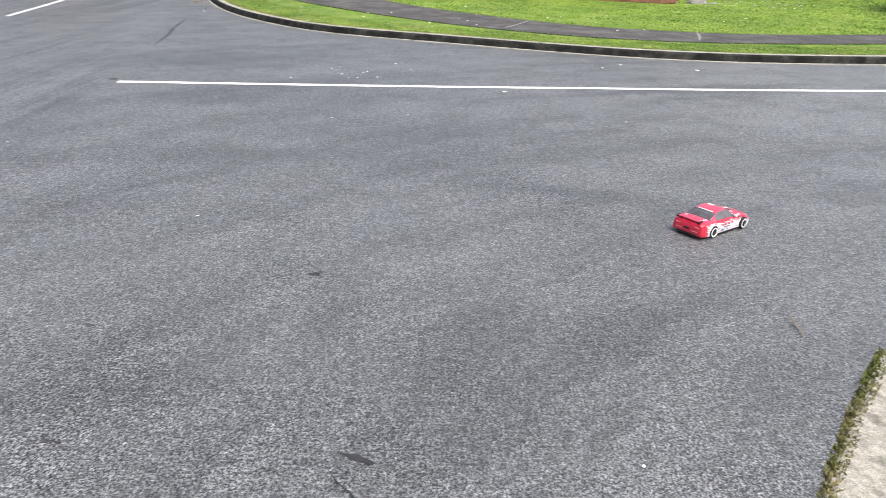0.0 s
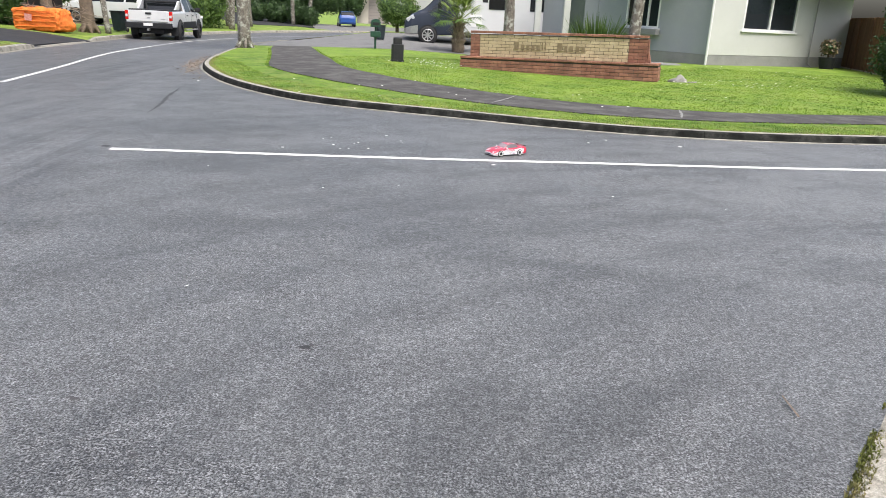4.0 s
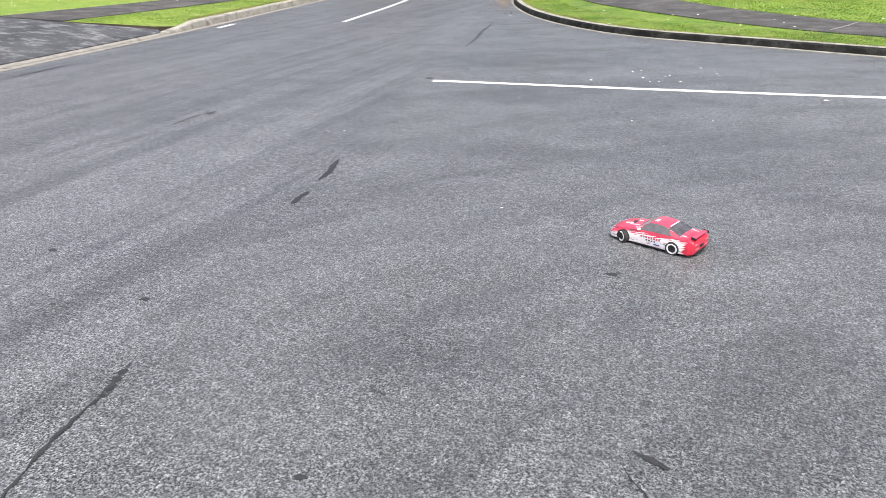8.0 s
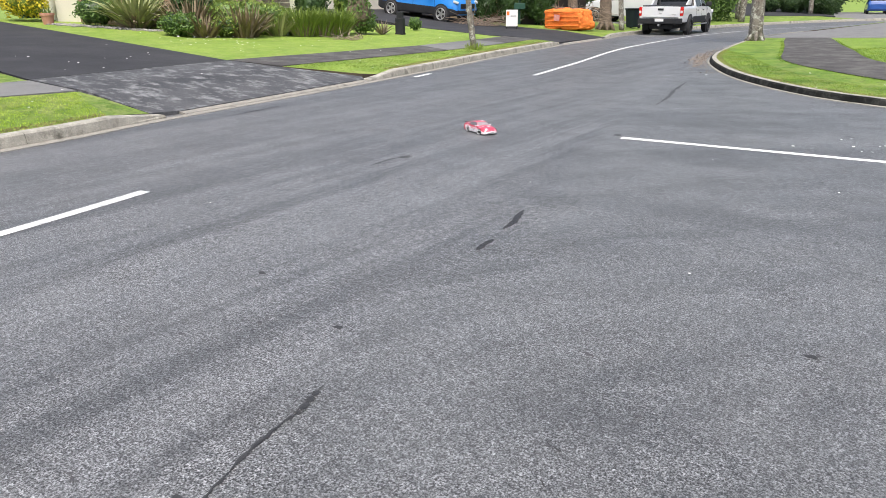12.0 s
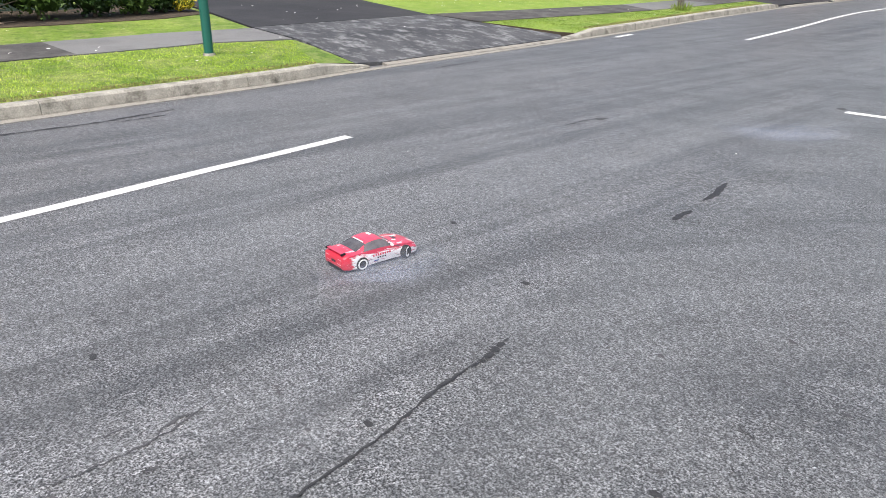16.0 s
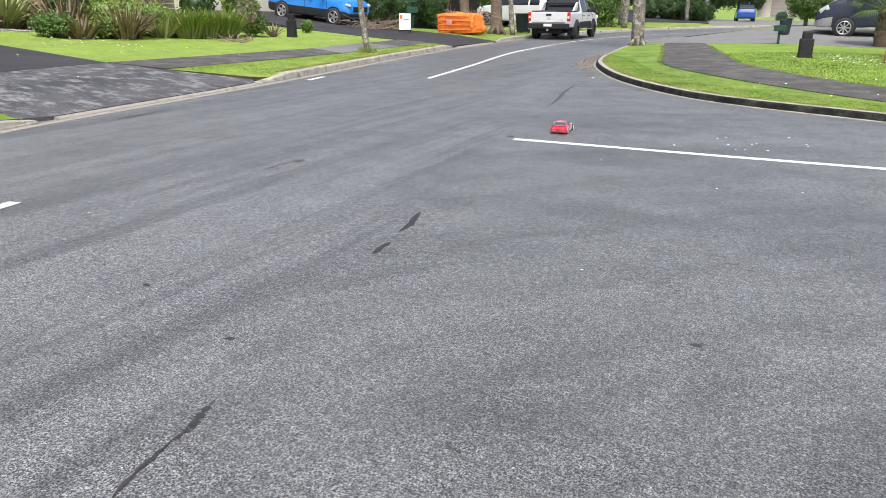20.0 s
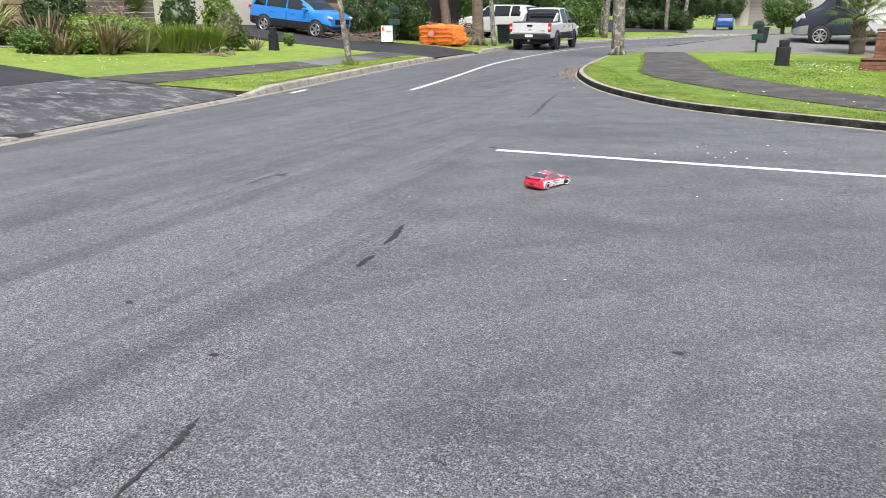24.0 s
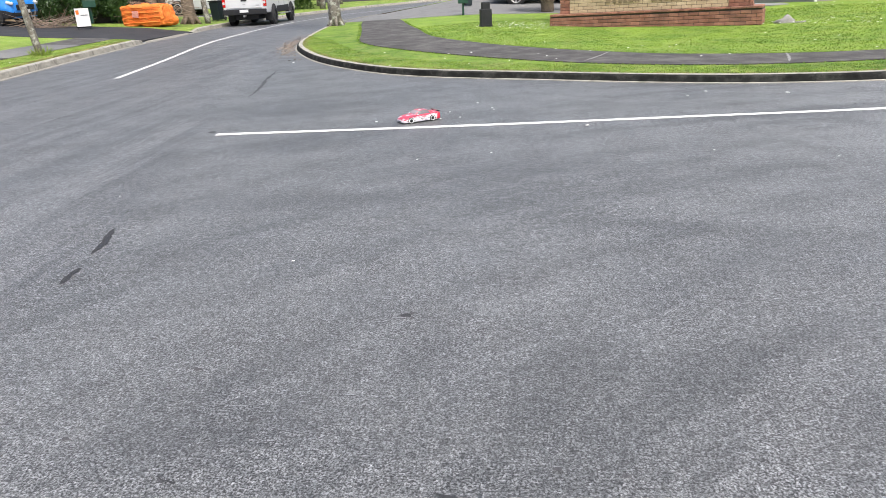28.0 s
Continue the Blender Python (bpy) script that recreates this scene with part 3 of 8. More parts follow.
sweep("kerb_block", cut(WEST, 10.4, 22.5), RAISED, KERB, kerb_w, drop=raised)
sweep("kerb_block", cut(WEST, 22.5, 27.2), LOW, CHANNEL, kerb_w)
sweep("kerb_block", cut(WEST, 27.1, 70), RAISED, KERB, kerb_w, drop=raised)
sweep("channel_block", WEST, LIP, CHANNEL, kerb_w, 3.0)
kerb_f = tagged(new("kerb_far"), "concrete kerb with a near-black face round the corner lawn", "", "", "structure")
# face blocks near black, top blocks in the paler kerb concrete
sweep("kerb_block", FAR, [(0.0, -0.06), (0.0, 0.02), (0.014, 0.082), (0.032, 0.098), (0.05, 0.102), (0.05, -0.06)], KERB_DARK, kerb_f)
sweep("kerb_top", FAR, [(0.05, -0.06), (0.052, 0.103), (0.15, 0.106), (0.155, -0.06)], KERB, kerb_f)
sweep("channel_block", FAR, [(-0.045, -0.06), (-0.045, 0.006), (-0.004, 0.012), (-0.004, -0.06)], KERB, kerb_f, 3.0)
kerb_n = tagged(new("kerb_near"), "mossy concrete kerb with a sandy dished channel", "", "", "structure")
sweep("channel_block", NEAR, [(-0.002, -0.06), (0.0, 0.006), (-0.02, 0.012), (-0.20, 0.006), (-0.315, 0.003), (-0.335, -0.06)], CHANNEL_NEAR, kerb_n, 2.6)
sweep("kerb_block", NEAR, [(-0.318, -0.06), (-0.319, -0.01), (-0.324, 0.070), (-0.330, 0.082), (-0.343, 0.088), (-0.430, 0.092), (-0.440, -0.06)], KERB_NEAR, kerb_n, 2.6)

# ---- lawns, paths, drives ----
back_w = lambda a, b: xy(offset(cut(WEST, a, b), 0.155))
berm_a = xy(offset(cut(WEST, -24, 5.5), 0.155)) + [(-8.76, 5.6), (-10.5, 5.66)] + xy(offset(cut(WEST, -24, 5.1), 2.35))[::-1]
patch("lawn_west_verge", berm_a, z_west, GRASS, label="mown grass verge with clover and dry thatch")
patch("lawn_west_back", xy(offset(cut(WEST, -24, 5.1), 3.62)) + [(-11.92, 5.68), (-15.3, 6.05), (-24, 6.6), (-24, -24)], z_west, GRASS, label="mown grass behind the footpath")
patch("garden_bed_west", [(-13.35, -8), (-13.4, 3), (-13.65, 4.9), (-14.1, 5.8), (-16.2, 6.0), (-16.2, -8)], z_west, SOIL, 0.012, label="dark soil bed under the hedge")
pth = tagged(new("footpath_west"), "narrow footpath of dark seal and paler concrete", "", "", "structure")
pw = cut(WEST, -24, 5.1)
stops = [0, nearest(pw, -7.5, -2.0), nearest(pw, -8.1, 2.7), len(pw) - 1]
for k, m in enumerate((PATH_DARK, PATH_DARK, PATH_MID)):
    lo, hi = (xy(offset(pw, o)[stops[k] : stops[k + 1] + 1]) for o in (2.36, 3.60))
    tail = [(-10.55, 5.66), (-11.9, 5.68)] if k == 2 else []
    ob = patch("path_slab", lo + tail + hi[::-1], z_west, m, 0.012)
    ob.parent = pth


def z_drive(x, y):
    d = gap(WEST[::2], x, y)
    return min(0.03 + 0.11 * d, 0.13 + 0.05 * min(d, 16) + 0.006) + fall(y)


patch("driveway_crossing", [(-8.78, 5.62), (-10.6, 5.74), (-12.0, 5.74), (-12.4, 9.9), (-11.0, 9.93), (-9.5, 10.65)] + xy(offset(cut(WEST, 5.7, 10.6), 0.118))[::-1], z_drive, CROSSING, 0.004, label="worn black driveway crossing with pale scuffs")
patch("driveway_black", [(-12.03, 5.74), (-15.3, 6.12), (-26, 7.0), (-26, 11.4), (-15.1, 10.23), (-12.43, 9.9)], z_drive, DRIVE, 0.004, label="smooth black asphalt driveway running uphill")
berm_b = xy(offset(cut(WEST, 10.66, 22.2), 0.155)) + [(-11.9, 22.1), (-11.55, 19.5), (-11.2, 16.0), (-11.1, 13.5), (-11.05, 10.1)]
patch("lawn_west_verge_north", berm_b, z_west, GRASS, label="mown grass verge with a young street tree")
pb_lo = [(-11.06, 10.1), (-11.11, 13.5), (-11.21, 16.0), (-11.56, 19.5), (-11.9, 22.2)]
pb_hi = [(-12.45, 9.95), (-12.4, 13.2), (-12.45, 16.4), (-12.75, 19.5), (-13.1, 22.0)]
for k in range(4):
    ob = patch("path_slab", [pb_lo[k], pb_lo[k + 1], pb_hi[k + 1], pb_hi[k]], z_west, (PATH_DARK, PATH_DARK, PATH_MID, PATH_DARK)[k], 0.012)
    ob.parent = pth
patch("lawn_west_garden", [(-12.47, 9.96), (-15.1, 10.28), (-26, 11.5), (-26, 24.2), (-17, 22.7), (-13.6, 21.8), (-13.12, 21.9), (-12.77, 19.5), (-12.47, 16.4), (-12.42, 13.2)], z_west, GRASS, label="front lawn dotted with fallen petals")
def z_north(x, y):
    return z_drive(x, y) + 0.055 * max(0.0, -17.5 - x)


patch("driveway_north", [(-11.38, 22.5), (-13.1, 22.05), (-13.6, 21.82), (-17, 22.75), (-26, 24.4), (-26, 29.5), (-18, 28.4), (-11.75, 27.2)], z_north, DRIVE, 0.004, label="dark asphalt driveway of the neighbouring house")
patch("lawn_west_north", xy(offset(cut(WEST, 27.7, 58), 0.155)) + [(-13.8, 60), (-40, 72), (-40, 32), (-26, 29.6), (-18, 27.7), (-11.8, 27.3)], z_west, GRASS, label="grass verge and lawns farther up the street", grid=2.0)


def far_seg(d, i0, i1):
    return xy(offset(FAR, d)[i0:i1])


i_a, i_b, i_c = nearest(FAR, -5.7, 21.3), nearest(FAR, 22, 13.6), len(FAR)
i_0 = nearest(FAR, -6.5, 28.1)
IN_LINE = xy(spline([(-5.5, 28.0), (-5.0, 25.2), (-4.4, 22.3), (-4.0, 20.2), (-3.35, 17.2), (-1.7, 14.55), (0.2, 12.66), (2.25, 11.5), (4.46, 11.18), (8.0, 11.83), (15.4, 13.4), (60.0, 21.4)]))
OUT_LINE = xy(spline([(-4.15, 28.0), (-3.75, 26.2), (-3.1, 23.0), (-2.5, 20.6), (-1.75, 17.7), (-0.26, 15.2), (1.64, 13.55), (3.44, 12.65), (5.45, 12.42), (8.8, 13.05), (12.7, 14.2), (17.9, 15.3), (60.0, 22.9)]))
patch("lawn_corner_verge", far_seg(0.157, i_0, i_c) + [(x, y - 0.02) for x, y in IN_LINE[::-1]], z_far, GRASS_CORNER, label="bright grass verge round the street corner")
patch("footpath_corner", IN_LINE + OUT_LINE[::-1], z_far, PATH_DARK, 0.012, label="dark asphalt footpath curving round the corner")
patch("lawn_corner", [(x, y + 0.02) for x, y in OUT_LINE] + [(60, 30), (20, 30), (9.0, 28.6), (2.5, 28.3), (-2.0, 28.1)], z_far, GRASS_CORNER, label="mown corner lawn with white daisies")
patch("driveway_camper", [(-6.55, 28.1), (-4.1, 28.02), (-2.0, 28.12), (2.5, 28.32), (9.0, 28.62), (9.0, 36.0), (2.0, 36.0), (-6.25, 34.9)], z_camper, PATH_MID, 0.004, label="grey sealed driveway climbing to the garage")
patch("lawn_far_side", far_seg(0.157, 4, nearest(FAR, -6.4, 35.2)) + [(2, 36.1), (60, 36.1)], z_camper, GRASS, label="grass verge beyond the driveway", grid=2)
near_in = xy(offset(NEAR, -0.443))
patch("lawn_near", near_in + [(60, -24)], z_near, GRASS_NEAR, label="bright green lawn behind the near kerb")


# ---- painted lines ----
def line_mark(name, pts, w, label, mat=PAINT, rag=0.006):
    ln = spline(pts, 0.4)
    verts, faces = [], []
    for i, p in enumerate(ln):
        for o in (w / 2, -w / 2):
            q = offset(ln, o + rag * noise.noise((p.x * 3, p.y * 3, o * 40)))[i]
            verts.append((q.x, q.y, 0.004 + fall(q.y)))
    for i in range(len(ln) - 1):
        faces.append((2 * i, 2 * i + 1, 2 * i + 3, 2 * i + 2))
    return tagged(link(name, verts, faces, mat), label, "", "", "structure")


line_mark("road_line_side", [(-3.06, 7.54), (-0.4, 7.68), (1.6, 7.84), (4.18, 8.06), (7.2, 8.45), (10.4, 8.9), (20, 10.7), (40, 14.5)], 0.10, "long white centre line of the side road")
line_mark("road_line_main", [(-4.1, -6.0), (-4.55, -2.0), (-4.78, 0.08), (-5.03, 1.5), (-5.33, 3.24)], 0.11, "worn white centre line on the main street", PAINT_WORN, 0.016)
line_mark("road_line_north", [(-7.12, 13.05), (-7.72, 16.4), (-8.45, 20.0), (-8.9, 23.2), (-9.38, 28.0), (-9.58, 32.0), (-9.3, 37.0), (-8.4, 43.0), (-5.5, 50.0), (2.0, 57.0)], 0.10, "white centre line curving up the street", PAINT_WORN)
line_mark("road_tick", [(8.0, 7.24), (9.4, 7.42)], 0.06, "short white mark by the kerb")
line_mark("road_tick", [(-8.95, 11.6), (-9.1, 12.3)], 0.10, "short white mark by the kerb")


# ---- plants ----
def cards(n, place, size, up=0.0, aspect=1.6, seed=1):
    """n small folded leaves as vertices and faces; place(rng) gives a centre."""
    rng = random.Random(seed)
    verts, faces = [], []
    for _ in range(n):
        c = Vector(place(rng))
        d = Vector((rng.gauss(0, 1), rng.gauss(0, 1), rng.gauss(0, 1) + up)).normalized()
        s = d.orthogonal().normalized()
        s.rotate(Matrix.Rotation(rng.uniform(0, 6.28), 3, d))
        k = size * rng.uniform(0.6, 1.35)
        a, b = d * k * aspect, s * k
        nrm = a.cross(b).normalized() * k * 0.35
        i = len(verts)
        verts += [c - a * 0.5, c + b * 0.5 + nrm, c + a * 0.5, c - b * 0.5 + nrm]
        faces += [(i, i + 1, i + 2), (i, i + 2, i + 3)]
    return verts, faces


def in_lump(c, r, shell=0.55, lumps=3.0, seed=0):
    """Places in a lumpy ellipsoid, most of them near its skin."""
    def place(rng):
        while True:
            d = Vector((rng.gauss(0, 1), rng.gauss(0, 1), rng.gauss(0, 1))).normalized()
            k = rng.uniform(shell, 1.0) * (0.82 + 0.34 * noise.noise(d * lumps + Vector((seed, seed, 0))))
            p = (c[0] + d.x * r[0] * k, c[1] + d.y * r[1] * k, c[2] + d.z * r[2] * k)
            if p[2] > 0.01:
                return p
    return place


def lump(bm, c, r, seed=0, sub=3):
    res = bmesh.ops.create_icosphere(bm, subdivisions=sub, radius=1)
    for v in res["verts"]:
        k = 0.80 + 0.34 * noise.noise(v.co * 3.0 + Vector((seed, seed, 0)))
        v.co = Vector((c[0] + v.co.x * r[0] * k, c[1] + v.co.y * r[1] * k, max(0.0, c[2] + v.co.z * r[2] * k)))


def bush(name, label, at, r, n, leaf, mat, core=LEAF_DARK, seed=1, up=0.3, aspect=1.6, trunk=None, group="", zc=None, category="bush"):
    ob = thing(name, label, category, at, 0, group)
    c = (0, 0, zc if zc is not None else r[2] * 0.9)
    # solid core, mostly in dark leaf colour, painting the shade between the leaves
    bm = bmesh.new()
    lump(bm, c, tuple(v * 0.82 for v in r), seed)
    part("shade_core", bm, core, ob, smooth=True)
    v, f = cards(n, in_lump(c, r, 0.72, 3.0, seed), leaf, up, aspect, seed)
    link("leaves", v, f, mat, ob)
    if trunk:
        part("stem", rod(bmesh.new(), (0, 0, -0.05), (0, 0, c[2]), trunk, trunk * 0.6), BARK_DARK, ob)
    return ob


def blades(n, spread, length, width, lean, droop, seed, base=(0, 0, 0), stiff=4):
    """Long strap leaves from one base."""
    rng = random.Random(seed)
    verts, faces = [], []
    for _ in range(n):
        a = rng.uniform(0, 6.28)
        l, w = length * rng.uniform(0.55, 1.1), width * rng.uniform(0.7, 1.2)
        out = lean * rng.uniform(0.15, 1.0)
        r0 = spread * math.sqrt(rng.random())
        p = Vector((base[0] + r0 * math.cos(a), base[1] + r0 * math.sin(a), base[2]))
        d = Vector((math.cos(a) * out, math.sin(a) * out, 1)).normalized()
        side = Vector((-math.sin(a), math.cos(a), 0))
        side.rotate(Matrix.Rotation(rng.uniform(-0.8, 0.8), 3, d))
        i = len(verts)
        for k in range(stiff + 1):
            u = k / stiff
            ww = w * (1 - u**2.2) * 0.5 + 0.002
            verts += [p - side * ww, p + side * ww]
            p = p + d * l / stiff
            d = (d + Vector((math.cos(a), math.sin(a), -0.9)) * droop * u * out).normalized()
        for k in range(stiff):
            j = i + 2 * k
            faces.append((j, j + 1, j + 3, j + 2))
    return verts, faces


def flax(name, label, at, n, length, width, mat, lean=0.8, droop=0.5, spread=0.25, seed=1, group="", category="plant"):
    ob = thing(name, label, category, at, 0, group)
    v, f = blades(n, spread, length, width, lean, droop, seed)
    link("leaves", v, f, mat, ob)
    v, f = blades(n // 3, spread, length * 0.6, width, lean * 1.3, droop, seed + 7)
    link("old_leaves", v, f, TWIG, ob)
    return ob


def limb(bm, a, b, r1, r2, bend=0.15, n=7, segs=5, seed=0):
    a, b = Vector(a), Vector(b)
    rng = random.Random(seed)
    side = Vector((rng.uniform(-1, 1), rng.uniform(-1, 1), 0)) * bend * (b - a).length
    rings = []
    for k in range(segs + 1):
        u = k / segs
        p = a.lerp(b, u) + side * math.sin(u * 3.14) * 0.5
        r = r1 + (r2 - r1) * u
        t = (b - a).normalized()
        s = t.orthogonal().normalized()
        q = t.cross(s)
        rings.append([bm.verts.new(p + (s * math.cos(x) + q * math.sin(x)) * r * (1 + 0.16 * noise.noise((p.z * 4, x * 1.5, seed)))) for x in [6.283 * i / n for i in range(n)]])
    for k in range(segs):
        for i in range(n):
            bm.faces.new((rings[k][i], rings[k][(i + 1) % n], rings[k + 1][(i + 1) % n], rings[k + 1][i]))
    bm.faces.new(rings[0][::-1])
    bm.faces.new(rings[-1])


def tree(name, label, at, h, r, lean=(0, 0), flare=1.0, bark=BARK, leaf=LEAF_MID, crown=(1.6, 1.6, 1.3), leaves=900, seed=1, fork=0.75, group="street trees"):
    ob = thing(name, label, "tree", at, 0, group)
    top = Vector((lean[0], lean[1], h * fork))
    bm = bmesh.new()
    limb(bm, (0, 0, -0.1), top, r, r * 0.72, 0.04, 10, 9, seed)
    if flare > 1:
        for k in range(7):
            a = k * 0.9 + seed
            limb(bm, (0, 0, r * 1.9), (math.cos(a) * r * 1.45 * flare, math.sin(a) * r * 1.45 * flare, -0.06), r * 0.5, r * 0.16, 0.05, 6, 3, k)
    part("trunk", bm, bark, ob, smooth=True)
    rng = random.Random(seed)
    for k in range(5):
        a = k * 1.257 + rng.uniform(-0.4, 0.4)
        b = top + Vector((math.cos(a) * crown[0] * 0.7, math.sin(a) * crown[1] * 0.7, h * (1 - fork) * rng.uniform(0.5, 1.1)))
        bm = bmesh.new()
        limb(bm, top - Vector((0, 0, 0.1 * k)), b, r * 0.42, r * 0.12, 0.2, 6, 5, k + seed)
        part("limb", bm, bark, ob, smooth=True)
    v, f = cards(leaves, in_lump((top.x, top.y, h), crown, 0.3, 2.5, seed), 0.09, 0.2, 1.7, seed)
    link("crown", v, f, leaf, ob)
    return ob


# ---- vehicles ----
CREASE = radians(38)
GLASS_STEPS = (0.0, 0.07, 0.25, 0.5, 0.75, 0.92, 1.0)


def coach(keys, n, crown=0.02):
    """A closed car body lofted along x. keys: x, sill height, sill half width, belt height, belt half width, top height, top half width.
    Returns verts, faces and, for each face, its place along x and up the greenhouse (0 below the belt, 2 on the roof) and its side."""
    xs = [k[0] for k in keys]
    rows, verts, faces, bands = [], [], [], []
    stops = sorted(set([xs[0] + (xs[-1] - xs[0]) * i / n for i in range(n + 1)] + xs))
    for x in stops:
        k = max(0, min(len(xs) - 2, sum(v <= x for v in xs) - 1))
        u = (x - xs[k]) / (xs[k + 1] - xs[k])
        u = 0.4 * u * u * (3 - 2 * u) + 0.6 * u
        zl, wl, zb, wb, zt, wt = (a + (b - a) * u for a, b in zip(keys[k][1:], keys[k + 1][1:]))
        h = zb - zl
        half = [(0.93 * wl, zl, -0.5), (0.985 * wl, zl + 0.05 * h, -0.5), (wl, zl + 0.18 * h, -0.5), (0.3 * wl + 0.7 * max(wl, wb), zl + 0.45 * h, 0), (0.15 * wl + 0.85 * max(wl, wb), zl + 0.66 * h, 0), (wb * 1.012, zl + 0.86 * h, 0), (wb, zb, 0)]
        half += [(wb + (wt - wb) * (t ** 1.15), zb + (zt - zb) * t, t) for t in GLASS_STEPS[1:]]
        half += [(wt * (1 - v), zt + crown * math.sin(v * 1.571), 2) for v in (0.14, 0.35, 0.6, 0.8)]
        ring = [(w, z, t, 1) for w, z, t in half] + [(0.0, zt + crown, 2, 1)] + [(-w, z, t, -1) for w, z, t in half[::-1]]
        rows.append(len(verts))
        verts += [Vector((x, w, z)) for w, z, _, _ in ring]
        marks = [(max(a[2], b[2]) if max(a[2], b[2]) == 2 else (a[2] + b[2]) / 2, a[3] if a[1] > 0 else -1) for a, b in zip(ring, ring[1:])]
        bands.append(marks)
    m = len(bands[0]) + 1
    info = []
    for r in range(len(rows) - 1):
        for k in range(m - 1):
            a = r * m + k
            faces.append((a, a + m, a + m + 1, a + 1))
            info.append(((stops[r] + stops[r + 1]) / 2, *bands[r][k]))
        a = r * m
        faces.append((a + m - 1, a + 2 * m - 1, a + m, a))
        info.append(((stops[r] + stops[r + 1]) / 2, -1, 0))
    for ring in (tuple(range(m))[::-1], tuple(range(len(verts) - m, len(verts)))):
        faces.append(ring)
        info.append((verts[ring[0]].x, -1, 0))
    return verts, faces, info


def coach_part(name, hull, mat, parent, keep=None, out=0.0, side=0):
    """The whole body, or the faces that keep(x, t) picks, laid proud of it by out."""
    verts, faces, info = hull
    picked = [f for f, (x, t, sd) in zip(faces, info) if keep is None or (t > -0.9 and (not side or sd == side) and keep(x, t))]
    normals = {}
    for f in picked if out else ():
        n = (verts[f[2]] - verts[f[0]]).cross(verts[f[3]] - verts[f[1]])
        c = sum((verts[i] for i in f), Vector()) / len(f)
        if n.dot(Vector((0.0, c.y, max(0.02, c.z * 0.5)))) < 0:
            n = -n
        for i in f:
            normals[i] = normals.get(i, Vector()) + n
    used, vs = {}, []
    for f in picked:
        for i in f:
            if i not in used:
                used[i] = len(vs)
                vs.append(verts[i] + normals[i].normalized() * out if out else verts[i])
    ob = link(name, vs, [tuple(used[i] for i in f) for f in picked], mat, parent, smooth=True)
    ob.data.set_sharp_from_angle(angle=CREASE)
    return ob


def wheel(parent, x, y, R, w, rim_mat, s, spokes=7, face=1, hub_mat=None, lip=1.0, name="wheel", web=0.13):
    """A wheel: rounded tyre, dished rim, spokes and hub. face: the side that shows."""
    bm = bmesh.new()
    prof = [(0.60 * R, -w / 2), (0.90 * R, -w / 2), (R, -w * 0.32), (R, w * 0.32), (0.90 * R, w / 2), (0.60 * R, w / 2)]
    n = 28
    rings = [[bm.verts.new((r * math.cos(6.283 * k / n), yy, r * math.sin(6.283 * k / n))) for r, yy in prof] for k in range(n)]
    for k in range(n):
        a, b = rings[k], rings[(k + 1) % n]
        for j in range(len(prof)):
            bm.faces.new((a[j], b[j], b[(j + 1) % len(prof)], a[(j + 1) % len(prof)]))
    wh = part(name, bm, RUBBER, parent, smooth=True)
    wh.matrix_basis = pose(x, y, R)
    yo = face * w * 0.5
    bm = bmesh.new()
    prof = [(0.60 * R, yo * 1.02), (0.70 * R * lip, yo * 1.06), (0.66 * R * lip, yo * 0.7), (0.56 * R * lip, yo * 0.45), (0.56 * R, -yo * 0.6), (0.60 * R, -yo * 0.8)]
    rings = [[bm.verts.new((r * math.cos(6.283 * k / n), yy, r * math.sin(6.283 * k / n))) for r, yy in prof] for k in range(n)]
    for k in range(n):
        a, b = rings[k], rings[(k + 1) % n]
        for j in range(len(prof)):
            bm.faces.new((a[j], b[j], b[(j + 1) % len(prof)], a[(j + 1) % len(prof)]))
    part("rim", bm, rim_mat, wh, smooth=True)
    bm = bmesh.new()
    for k in range(spokes):
        a = 6.283 * k / spokes
        box(bm, (0.34 * R * math.cos(a), yo * 0.62, 0.34 * R * math.sin(a)), (0.5 * R, abs(yo) * 0.22, web * R), 0, (0, -math.degrees(a), 0))
    rod(bm, (0, yo * 0.3, 0), (0, yo * 0.8, 0), 0.15 * R, n=12)
    part("spokes", bm, hub_mat or rim_mat, wh)
    return wh


def arches(parent, W, spots, R, s, mat=None):
    for x in spots:
        for sy in (1, -1):
            part("wheel_arch", rod(bmesh.new(), (x, sy * (W / 2 - 0.12 * s), R), (x, sy * (W / 2 + 0.006 * s), R), R * 1.17, n=28), mat or BLACK_PLASTIC, parent)


def glaze(parent, hull, mat, screen, rear, doors, rake, tail=0.0):
    """The windows of a lofted body. screen, rear: from and to along x; doors: stretches of side glass; rake: how far the pillars lean in."""
    coach_part("windscreen", hull, mat, parent, lambda x, t: t > 0.95 and screen[0] < x < screen[1], 0.006)
    if rear:
        coach_part("rear_window", hull, mat, parent, lambda x, t: t > 0.95 and rear[0] < x < rear[1], 0.006)
    for sy in (1, -1):
        for k, (a, b) in enumerate(doors):
            first, last = k == 0, k == len(doors) - 1
            coach_part("side_window", hull, mat, parent, lambda x, t: 0.05 < t < 0.9 and a + (tail * t if first else 0) < x < b - (rake * t if last else 0), 0.006, sy)


